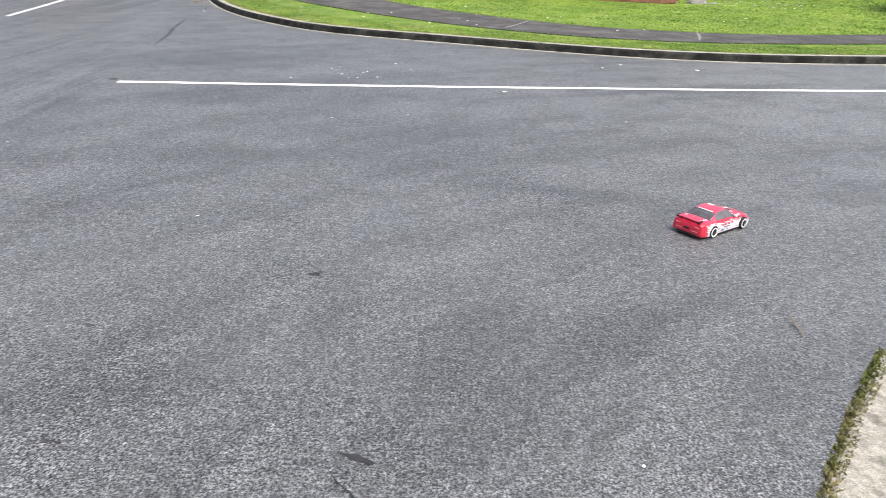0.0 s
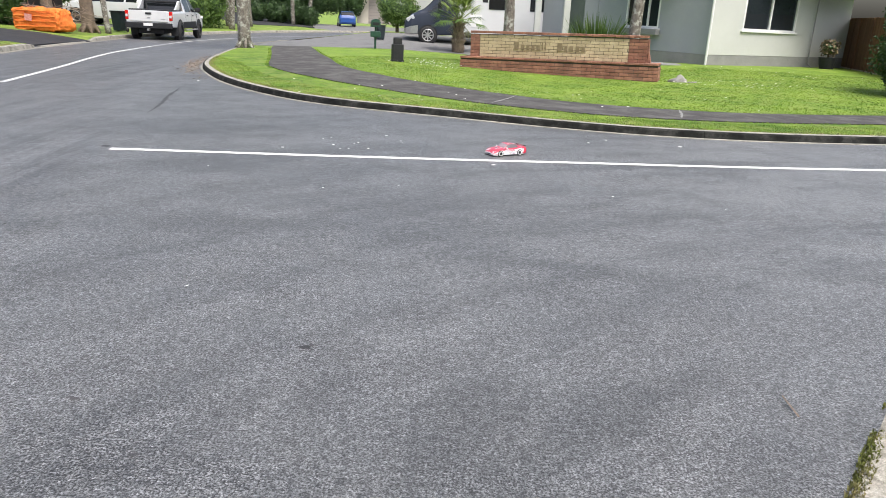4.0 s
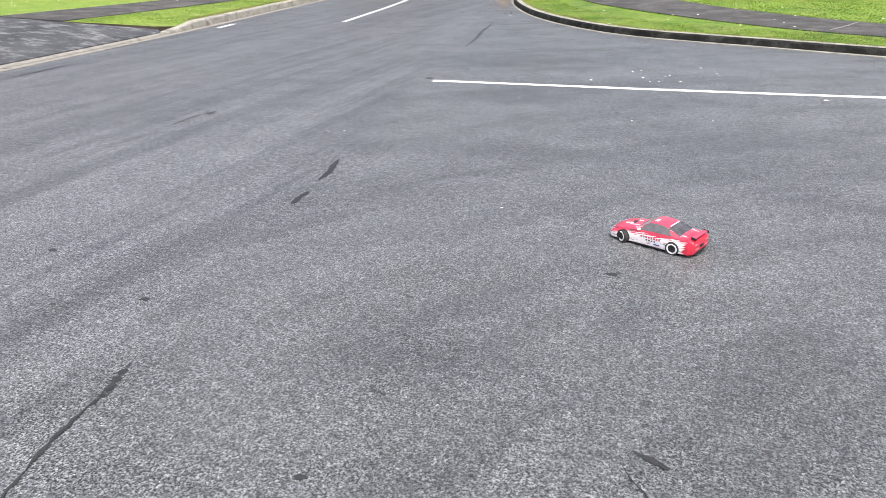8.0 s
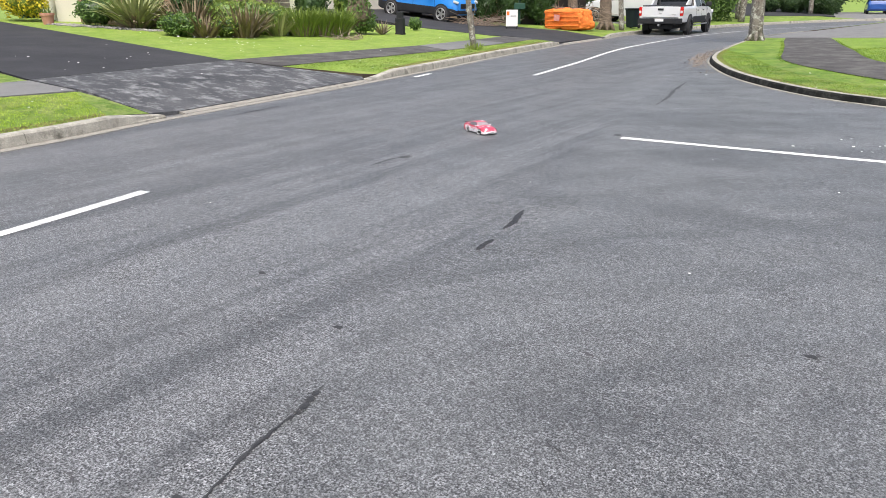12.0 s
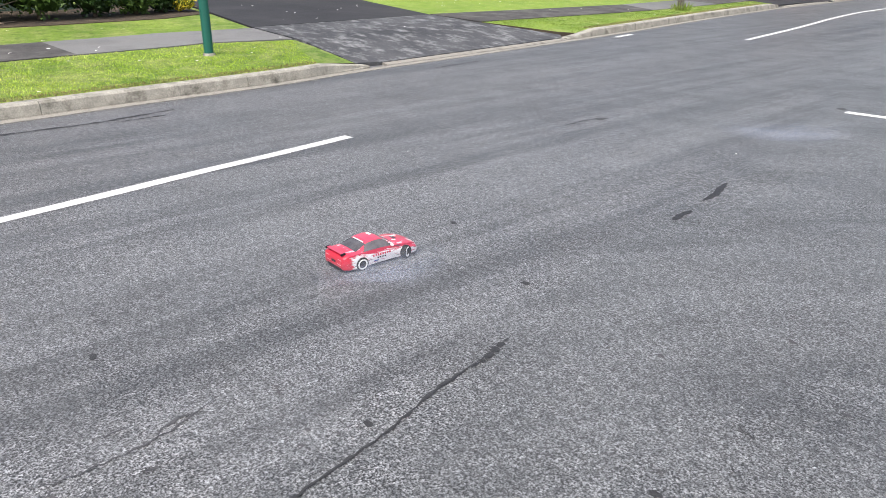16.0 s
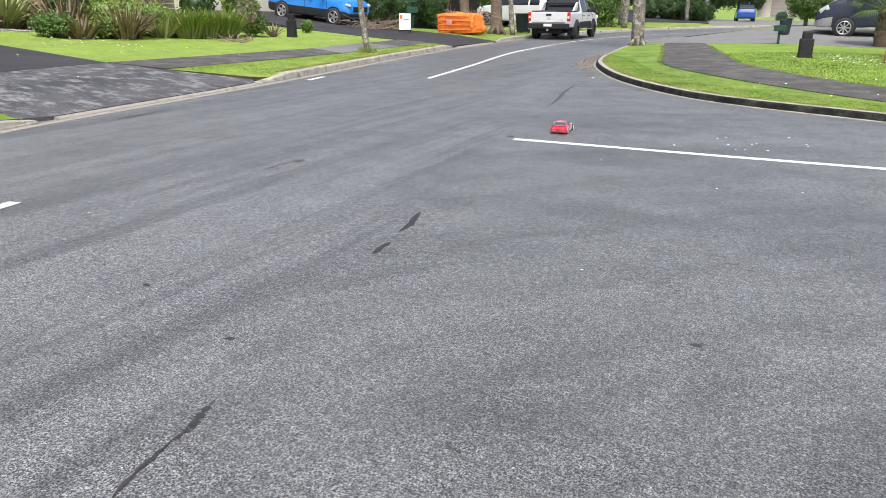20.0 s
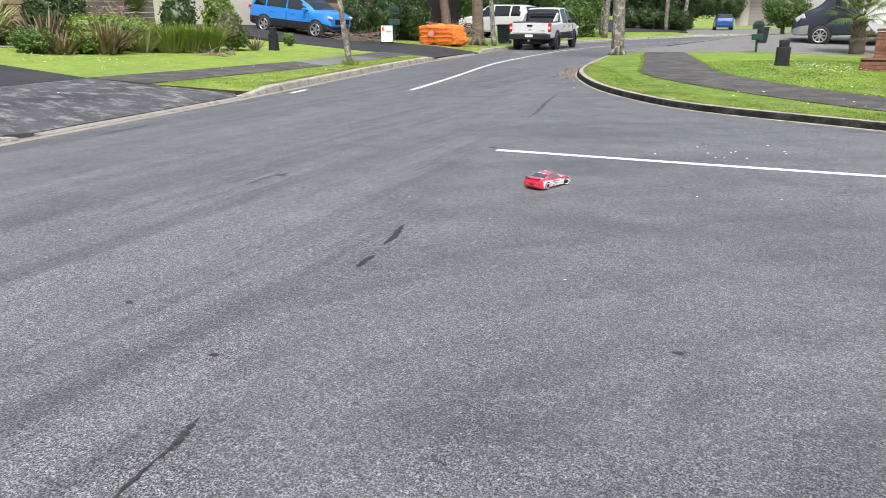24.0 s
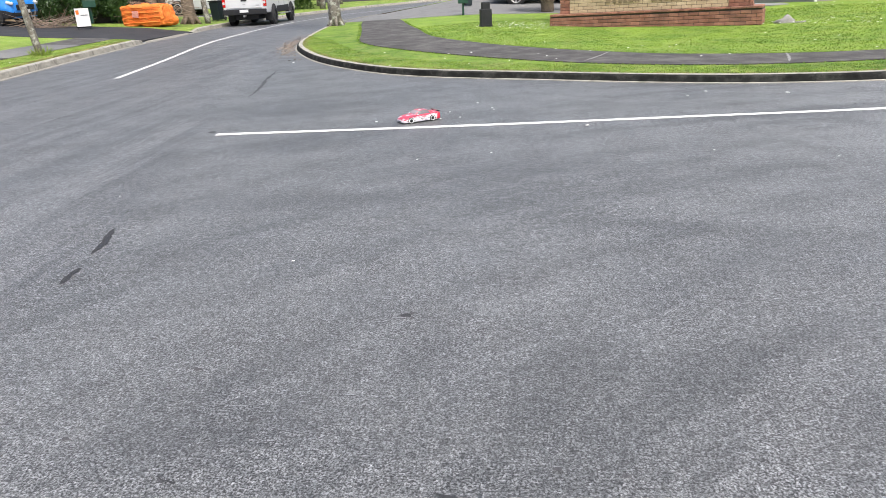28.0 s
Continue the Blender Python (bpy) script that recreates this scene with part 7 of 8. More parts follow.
for s in (-0.16, 0.16):
    for o, z in ((-0.006, 0.02), (0.009, 0.085), (0.030, 0.103), (0.15, 0.112)):
        vs.append((c.x + t.x * s + n.x * o, c.y + t.y * s + n.y * o, z))
link("painted_kerb_mark", vs, [(k, k + 1, k + 5, k + 4) for k in range(3)], PAINT, kerb_f)

for k, (a, b) in enumerate((((1.15, 12.05), (1.75, 13.5)), ((4.0, 11.25), (4.35, 12.45)), ((-3.9, 17.6), (-2.0, 17.3)), ((8.2, 11.95), (8.0, 12.9)), ((10.6, 12.45), (11.4, 13.8)))):
    rb = ribbon("path_joint", [a, ((a[0] + b[0]) / 2 + 0.02, (a[1] + b[1]) / 2), b], 0.035, z_far(*a) + 0.019, PATH_PALE, "pale joint across the footpath", 60 + k, 0.3)

# sticks by the channel
for k, (a, b) in enumerate((((3.42, 3.5), (3.62, 3.72)), ((1.6, 2.62), (1.61, 2.78)), ((2.3, 2.75), (2.55, 2.95)), ((1.9, 2.1), (2.05, 2.32)))):
    bm = bmesh.new()
    rod(bm, (*a, 0.012), (*b, 0.014), 0.004, 0.003, 5)
    tagged(part("dry_stick", bm, TWIG), "pale dry stick lying by the channel", "stick", "dry sticks")

PALE_STICK = surf("bleached_stick", (0.30, 0.28, 0.24), (0.42, 0.39, 0.34), 9, 60, 0.2, 0.9)
bm = bmesh.new()
rod(bm, (3.095, 3.927, 0.01), (3.18, 4.03, 0.014), 0.004, 0.0035, 6)
rod(bm, (3.18, 4.03, 0.014), (3.30, 4.097, 0.012), 0.0035, 0.003, 6)
tagged(part("dry_stick", bm, PALE_STICK), "bleached bent stick lying on the road", "stick", "dry sticks")
for k, (x, y, n, l) in enumerate(((4.02, 4.36, 60, 0.055), (5.1, 4.97, 40, 0.05))):
    v, f = blades(n, 0.06, l, 0.006, 1.4, 0.5, 40 + k)
    weed = thing("weed_tuft", "small green weed growing in the channel edge", "weed", (x, y, 0.005), 0, "weeds")
    link("leaves", v, f, BLADE, weed)

# ---- grass ----
def inside(poly, x, y):
    c = False
    for (x0, y0), (x1, y1) in zip(poly, poly[1:] + poly[:1]):
        if (y0 > y) != (y1 > y) and x < (x1 - x0) * (y - y0) / (y1 - y0) + x0:
            c = not c
    return c


def sward(name, label, poly, zf, n, h, w, seed, mat=BLADE):
    """Short bent grass blades over a piece of lawn."""
    rg = np.random.RandomState(seed)
    xs, ys = [p[0] for p in poly], [p[1] for p in poly]
    verts, faces, k = [], [], 0
    while k < n:
        x, y = rg.uniform(min(xs), max(xs)), rg.uniform(min(ys), max(ys))
        if not inside(poly, x, y):
            continue
        k += 1
        z = zf(x, y)
        a = rg.uniform(0, 6.283)
        hh = h * rg.uniform(0.5, 1.25) * (0.75 + 0.5 * noise.noise((x * 1.7, y * 1.7, 0)))
        l = hh * rg.uniform(0.2, 0.9)
        c, s = math.cos(a), math.sin(a)
        ww = w * rg.uniform(0.7, 1.3)
        i = len(verts)
        verts += [(x - s * ww, y + c * ww, z - 0.005), (x + s * ww, y - c * ww, z - 0.005), (x + c * l * 0.45 + s * ww * 0.7, y + s * l * 0.45 - c * ww * 0.7, z + hh * 0.65), (x + c * l, y + s * l, z + hh), (x + c * l * 0.45 - s * ww * 0.7, y + s * l * 0.45 + c * ww * 0.7, z + hh * 0.65)]
        faces += [(i, i + 1, i + 2, i + 4), (i + 4, i + 2, i + 3)]
    return tagged(link(name, verts, faces, mat), label, "grass", "", "stuff")


z_plane = lambda x, y: 0.125 + 0.02 * max(0.0, 0.7 * (x - y * 0.9))
near_poly = [q for q in xy(offset(NEAR, -0.428)) if 0.9 < q[0] < 5.6] + [(6.6, 4.4), (5.2, 2.3), (3.4, 1.2), (1.6, 0.9)]
sward("near_grass", "thick bright green mown grass by the kerb", near_poly, z_near, 90000, 0.026, 0.0030, 5, NEAR_BLADE)
rg = np.random.RandomState(77)
clover = []
while len(clover) < 22000:
    x, y = rg.uniform(0.9, 6.6), rg.uniform(0.3, 5.4)
    if inside(near_poly, x, y) and noise.noise((x * 2.1, y * 2.1, 4)) > -0.15:
        clover.append((x, y, z_near(x, y) + rg.uniform(0.008, 0.024)))
spot = iter(clover)
v, f = cards(len(clover), lambda r: next(spot), 0.0062, 0.4, 1.25, 9)
tagged(link("clover", v, f, NEAR_BLADE), "small clover leaves among the near grass", "clover", "", "stuff")
edge = [q for q in xy(offset(NEAR, -0.415)) if 0.9 < q[0] < 9.5]
edge_poly = edge + [q for q in xy(offset(NEAR, -0.51)) if 0.9 < q[0] < 9.5][::-1]
sward("edge_grass", "longer grass fringing the kerb", edge_poly, z_near, 3500, 0.04, 0.003, 6, NEAR_BLADE)
moss_poly = [q for q in xy(offset(NEAR, 0.022)) if 0.9 < q[0] < 8.0] + [q for q in xy(offset(NEAR, -0.034)) if 0.9 < q[0] < 8.0][::-1]
MOSS = make_grass("moss", (0.10, 0.12, 0.025), (0.19, 0.21, 0.05), (0.30, 0.24, 0.12), 0.8)
sward("edge_moss", "moss and weeds along the seal edge", moss_poly, lambda x, y: 0.006 if noise.noise((x * 2.5, y * 2.5, 3)) > -0.35 else -0.05, 9000, 0.020, 0.0034, 7, MOSS)
wp = [q for q in back_w(-3, 5.3)] + [(-10.45, 5.6)] + xy(offset(cut(WEST, -3, 5.0), 2.32))[::-1]
DRY = make_grass("dry_grass", (0.20, 0.165, 0.075), (0.36, 0.30, 0.15), (0.18, 0.24, 0.06), 0.6)
fringe = back_w(-4, 5.2) + xy(offset(cut(WEST, -4, 5.2), 0.34))[::-1]
sward("dry_fringe", "dry straw grass along the kerb", fringe, z_west, 6000, 0.022, 0.004, 14, DRY)
fringe = back_w(11.4, 21.5) + xy(offset(cut(WEST, 11.4, 21.5), 0.30))[::-1]
sward("dry_fringe", "dry straw grass along the kerb", fringe, z_west, 3500, 0.024, 0.006, 15, DRY)
rim = far_seg(0.15, nearest(FAR, -5.6, 20.5), nearest(FAR, 14, 11.9)) + far_seg(0.26, nearest(FAR, -5.6, 20.5), nearest(FAR, 14, 11.9))[::-1]
sward("dry_fringe", "dry straw grass along the dark kerb", rim, z_far, 3000, 0.022, 0.006, 16, DRY)
for nm, ln, o0, o1 in (("inner", IN_LINE, 0.0, 0.09), ("outer", OUT_LINE, 0.09, 0.0)):
    ln = [Vector((x, y, 0)) for x, y in ln if -5.2 < x < 15 and y < 26]
    sg = 1 if nm == "outer" else -1
    strip = xy(ln) + xy(offset(ln, 0.10 * sg))[::-1]
    sward("path_fringe", "ragged dry grass creeping over the path edge", strip, lambda x, y: z_far(x, y) + 0.006, 2200, 0.016, 0.006, 17, GRASS_CORNER)
sward("verge_grass", "mown grass with clover on the west verge", wp, z_west, 26000, 0.022, 0.0035, 8, NEAR_BLADE)
sward("verge_grass", "mown grass on the west verge", berm_b, z_west, 12000, 0.018, 0.005, 9, GRASS)
fv = far_seg(0.14, nearest(FAR, -5.6, 20.5), nearest(FAR, 14, 11.9)) + far_seg(0.95, nearest(FAR, -5.0, 18.0), nearest(FAR, 14, 11.9))[::-1]
sward("verge_grass", "bright grass fringe above the dark kerb", fv, z_far, 20000, 0.020, 0.005, 10, GRASS)


lp = [q for q in OUT_LINE if 15.0 < q[1] < 22 or (q[1] <= 15.3 and q[0] < 18)] + [(17, 18), (13, 22), (1, 24)]
sward("lawn_grass", "mown corner lawn grass", lp, z_far, 60000, 0.022, 0.010, 11, GRASS_CORNER)


def petals(name, label, spots, zf, seed):
    rg = random.Random(seed)
    verts, faces = [], []
    for x, y, sx, sy, n in spots:
        for _ in range(n):
            px, py = rg.gauss(x, sx), rg.gauss(y, sy)
            z = zf(px, py) + rg.uniform(0.03, 0.06)
            s = rg.uniform(0.014, 0.028)
            i = len(verts)
            verts += [(px, py, z + 0.008)] + [(px + s * math.cos(k * 1.257), py + s * math.sin(k * 1.257), z + 0.01 * rg.random()) for k in range(5)]
            faces += [(i, i + 1 + k, i + 1 + (k + 1) % 5) for k in range(5)]
    return tagged(link(name, verts, faces, PETAL), label, "flowers", "", "stuff")


petals("daisies", "white daisies scattered over the corner lawn", ((0.2, 20.6, 0.55, 0.7, 80), (0.6, 19.2, 0.4, 0.3, 25), (6.9, 17.9, 0.7, 0.5, 45), (8.2, 17.2, 0.7, 0.5, 30), (10.2, 20.2, 0.9, 0.8, 24), (3.0, 14.2, 2.2, 0.8, 22), (9.5, 22.5, 0.8, 0.5, 14), (11.5, 13.2, 2.0, 0.5, 12), (1.0, 12.2, 2.0, 0.3, 8)), z_far, 1)
petals("fallen_petals", "pale fallen petals on the front lawn", ((-15.8, 12.4, 1.3, 0.9, 60), (-14.0, 14.5, 0.8, 2.0, 14), (-10.4, 13.0, 0.6, 2.5, 12), (-10.0, 2.5, 0.7, 1.6, 16), (-12.6, 1.5, 0.4, 1.5, 10), (-14.0, 8.0, 1.8, 1.0, 14), (-16.9, 13.2, 0.4, 0.3, 14)), lambda x, y: z_west(x, y), 2)


# ---- the radio-controlled car ----
def livery():
    """White flanks with torn red streaks, red upper panels with a few white slashes, red tail."""
    m, nt, b = nodes_of("red_white_livery")
    pos = where(nt, "Object")

    def calc(op, a, c=0.0):
        n = nt.nodes.new("ShaderNodeMath")
        n.operation = op
        for k, q in enumerate((a, c)):
            if isinstance(q, (int, float)):
                n.inputs[k].default_value = q
            else:
                nt.links.new(q, n.inputs[k])
        return n.outputs[0]

    face = nt.nodes.new("ShaderNodeSeparateXYZ")
    nt.links.new(where(nt, "Normal"), face.inputs[0])
    sep = nt.nodes.new("ShaderNodeSeparateXYZ")
    nt.links.new(pos, sep.inputs[0])
    x, z = sep.outputs["X"], sep.outputs["Z"]
    red, white = (0.52, 0.045, 0.085), (0.72, 0.70, 0.72)
    # height above a line that climbs towards the tail, roughened into torn tongues
    slant = nt.nodes.new("ShaderNodeCombineXYZ")
    nt.links.new(x, slant.inputs[0])
    nt.links.new(calc("ADD", z, calc("MULTIPLY", x, 0.16)), slant.inputs[2])
    tongue = tex(nt, "Noise", 1.0, slant.outputs[0], 3, 0.62, (11, 1, 95))
    edge = calc("ADD", calc("ADD", z, calc("MULTIPLY", x, 0.06)), calc("MULTIPLY", calc("SUBTRACT", tongue, 0.5), 0.075))
    side = mix_rgb(nt, ramp(nt, calc("MULTIPLY", edge, 5.0), [(0.325, 0.0), (0.340, 1.0)]), white, red)
    streak = tex(nt, "Noise", 1.0, slant.outputs[0], 3, 0.6, (13, 1, 120))
    side = mix_rgb(nt, ramp(nt, streak, [(0.585, 0.0), (0.60, 0.85)]), side, (0.50, 0.06, 0.12))
    ink = tex(nt, "Noise", 1.0, slant.outputs[0], 2, 0.5, (17, 1, 140))
    side = mix_rgb(nt, ramp(nt, ink, [(0.60, 0.0), (0.63, 0.85)]), side, (0.10, 0.07, 0.10))
    torn = tex(nt, "Noise", 1.0, pos, 3, 0.6, (9, 34, 20))
    top = mix_rgb(nt, ramp(nt, torn, [(0.57, 0.0), (0.61, 0.85)]), red, white)
    col = mix_rgb(nt, ramp(nt, face.outputs["Z"], [(0.45, 0.0), (0.6, 1.0)]), side, top)
    behind = calc("ADD", calc("MULTIPLY", x, -1.0), calc("MULTIPLY", calc("SUBTRACT", streak, 0.5), 0.10))
    col = mix_rgb(nt, ramp(nt, calc("MULTIPLY", behind, 4.0), [(0.70, 0.0), (0.74, 1.0)]), col, (0.58, 0.022, 0.052))
    nt.links.new(col, b.inputs["Base Color"])
    b.inputs["Roughness"].default_value = 0.34
    b.inputs["Coat Weight"].default_value = 0.5
    return m


LIVERY = livery()
RED = paint("rc_red", (0.52, 0.045, 0.085))
RC_WINDOW = surf("grey_film_window", (0.085, 0.08, 0.084), (0.15, 0.142, 0.15), 20, 100, 0.1, 0.25, bumps=0, coord="Object")
RC_REAR = surf("smoked_film_window", (0.05, 0.047, 0.05), (0.11, 0.105, 0.11), 20, 100, 0.1, 0.22, bumps=0, coord="Object")
# windscreen film made pale and pinkish so its colour carries the glare
RC_SCREEN = surf("glare_pale_film", (0.24, 0.19, 0.20), (0.36, 0.30, 0.31), 14, 100, 0.1, 0.22, bumps=0, coord="Object")
BLACKISH = surf("black_lexan", (0.012, 0.012, 0.013), (0.02, 0.02, 0.021), 20, 100, 0.1, 0.35, bumps=0, coord="Object")
LAMP_STRIP = surf("pink_lens_strip", (0.62, 0.30, 0.34), (0.72, 0.42, 0.45), 30, 100, 0.1, 0.25, bumps=0, coord="Object")
car = thing("rc_car", "red and white radio-controlled drift car on asphalt", "toy car", (0, 0, 0))
s = 0.1
hull = coach([
    (-0.2300, 0.034, 0.068, 0.060, 0.068, 0.063, 0.060), (-0.225, 0.020, 0.086, 0.076, 0.082, 0.083, 0.071), (-0.200, 0.014, 0.094, 0.086, 0.088, 0.092, 0.073),
    (-0.150, 0.012, 0.0965, 0.088, 0.088, 0.095, 0.070), (-0.100, 0.012, 0.095, 0.088, 0.087, 0.116, 0.060), (-0.070, 0.012, 0.093, 0.087, 0.086, 0.1255, 0.057),
    (-0.030, 0.012, 0.092, 0.086, 0.085, 0.129, 0.056), (0.000, 0.012, 0.092, 0.085, 0.085, 0.127, 0.056), (0.030, 0.012, 0.092, 0.084, 0.085, 0.114, 0.059),
    (0.072, 0.012, 0.093, 0.081, 0.085, 0.087, 0.067), (0.128, 0.012, 0.0965, 0.076, 0.086, 0.081, 0.066), (0.170, 0.012, 0.093, 0.069, 0.080, 0.073, 0.060),
    (0.200, 0.012, 0.085, 0.057, 0.070, 0.061, 0.053), (0.216, 0.014, 0.070, 0.043, 0.058, 0.046, 0.045), (0.221, 0.020, 0.052, 0.034, 0.046, 0.036, 0.038)], 74, 0.0035)
body = coach_part("body", hull, LIVERY, car)
coach_part("roof_skin", hull, RED, body, lambda x, t: t > 0.95 and -0.088 < x < 0.014, 0.0008)
for sy in (1, -1):
    coach_part("side_window", hull, RC_WINDOW, body, lambda x, t: 0.05 < t < 0.92 and -0.122 + 0.03 * t < x < 0.046 - 0.05 * (t - 0.5), 0.0010, sy)
coach_part("windscreen", hull, RC_SCREEN, body, lambda x, t: t > 0.95 and 0.014 < x < 0.070, 0.0010)
coach_part("rear_window", hull, RC_REAR, body, lambda x, t: t > 0.95 and -0.148 < x < -0.088, 0.0010)
# added black slab standing for the dark opening in the rear window
part("dark_opening_patch", boxed((-0.122, -0.012, 0.1085), (0.026, 0.042, 0.0015), 0.0004, (0, -24, 0)), BLACKISH, body)
wing = part("rear_wing", boxed((-0.216, 0, 0.1010), (0.019, 0.132, 0.0028), 0.0012, (0, -6, 0)), RED, car)
for sy in (1, -1):
    part("wing_endplate", boxed((-0.217, sy * 0.068, 0.0990), (0.028, 0.006, 0.011), 0.002, (0, -8, 0)), BLACKISH, wing)
    part("wing_stay", boxed((-0.209, sy * 0.048, 0.093), (0.014, 0.005, 0.014), 0.001), BLACKISH, wing)
    part("headlight", boxed((0.199, sy * 0.047, 0.0535), (0.020, 0.034, 0.007), 0.003, (0, 38, -sy * 24)), LAMP_CLEAR, car)
    part("tail_light", boxed((-0.2265, sy * 0.046, 0.066), (0.006, 0.046, 0.006), 0.002), LAMP_STRIP, car)
    part("bumper_trim", boxed((-0.2283, sy * 0.046, 0.042), (0.005, 0.034, 0.004), 0.0015), LAMP_STRIP, car)
    part("side_skirt", boxed((0, sy * 0.091, 0.013), (0.15, 0.006, 0.006), 0.002), BLACKISH, car)
    part("mirror", boxed((0.048, sy * 0.094, 0.091), (0.012, 0.018, 0.010), 0.003), RIM_WHITE, car)
    # the door lettering, as plain bars of its size
    x = 0.034
    for w in (0.011, 0.006, 0.011, 0.011, 0.011, 0.011, 0.011, 0.011):
        part("text_bar", boxed((x, sy * 0.0925, 0.058), (w * 0.72, 0.0026, 0.0100), 0.0005), RED, car)
        x -= 0.0135
    for k in range(4):
        part("text_bar", boxed((0.006 - k * 0.014, sy * 0.0925, 0.043), (0.008, 0.0026, 0.006), 0.0004), BLACKISH, car)
    part("decal", boxed((-0.048, sy * 0.0925, 0.030), (0.03, 0.0026, 0.005), 0.0004), PAINT_NAVY, car)
part("front_splitter", boxed((0.206, 0, 0.012), (0.026, 0.130, 0.004), 0.002), BLACKISH, car)
part("intake", boxed((0.2185, 0, 0.026), (0.006, 0.075, 0.010), 0.002), BLACKISH, car)
part("rear_diffuser", boxed((-0.220, 0, 0.020), (0.018, 0.120, 0.010), 0.002), BLACKISH, car)
part("number_plate", boxed((-0.2305, 0, 0.050), (0.003, 0.034, 0.011), 0.0005), BLACKISH, car)
part("bonnet_decal", boxed((0.135, 0.024, 0.0838), (0.036, 0.014, 0.0012), 0.0003, (0, 6, 12)), RIM_WHITE, car)
part("bonnet_decal", boxed((0.100, -0.030, 0.0866), (0.020, 0.012, 0.0012), 0.0003, (0, 6, -10)), RIM_WHITE, car)
part("bonnet_vent", boxed((0.118, 0, 0.0850), (0.020, 0.040, 0.0014), 0.0004, (0, 6, 0)), BLACKISH, car)
part("roof_decal", boxed((-0.012, 0.022, 0.1318), (0.016, 0.034, 0.0012), 0.0004, (0, 3, 0)), RIM_WHITE, car)
part("sun_strip", boxed((-0.088, 0, 0.1245), (0.005, 0.088, 0.002), 0.0004, (0, -20, 0)), RIM_WHITE, car)
part("chassis", boxed((0, 0, 0.020), (0.36, 0.11, 0.020), 0.004), BLACKISH, car)
for x in (-0.1285, 0.1285):
    for sy in (1, -1):
        part("wheel_arch", rod(bmesh.new(), (x, sy * 0.07, 0.033), (x, sy * 0.0965, 0.033), 0.0345, n=28), BLACKISH, car)
rear_wheels = [wheel(car, -0.1285, sy * 0.0865, 0.0325, 0.027, RIM_WHITE, s, 5, sy, BLACKISH, 1.18, "rear_wheel") for sy in (1, -1)]
front_wheels = [wheel(car, 0.1285, sy * 0.0915, 0.0325, 0.027, RIM_WHITE, s, 5, sy, BLACKISH, 1.18, "front_wheel") for sy in (1, -1)]

car.scale = (1.02, 1.02, 0.98)

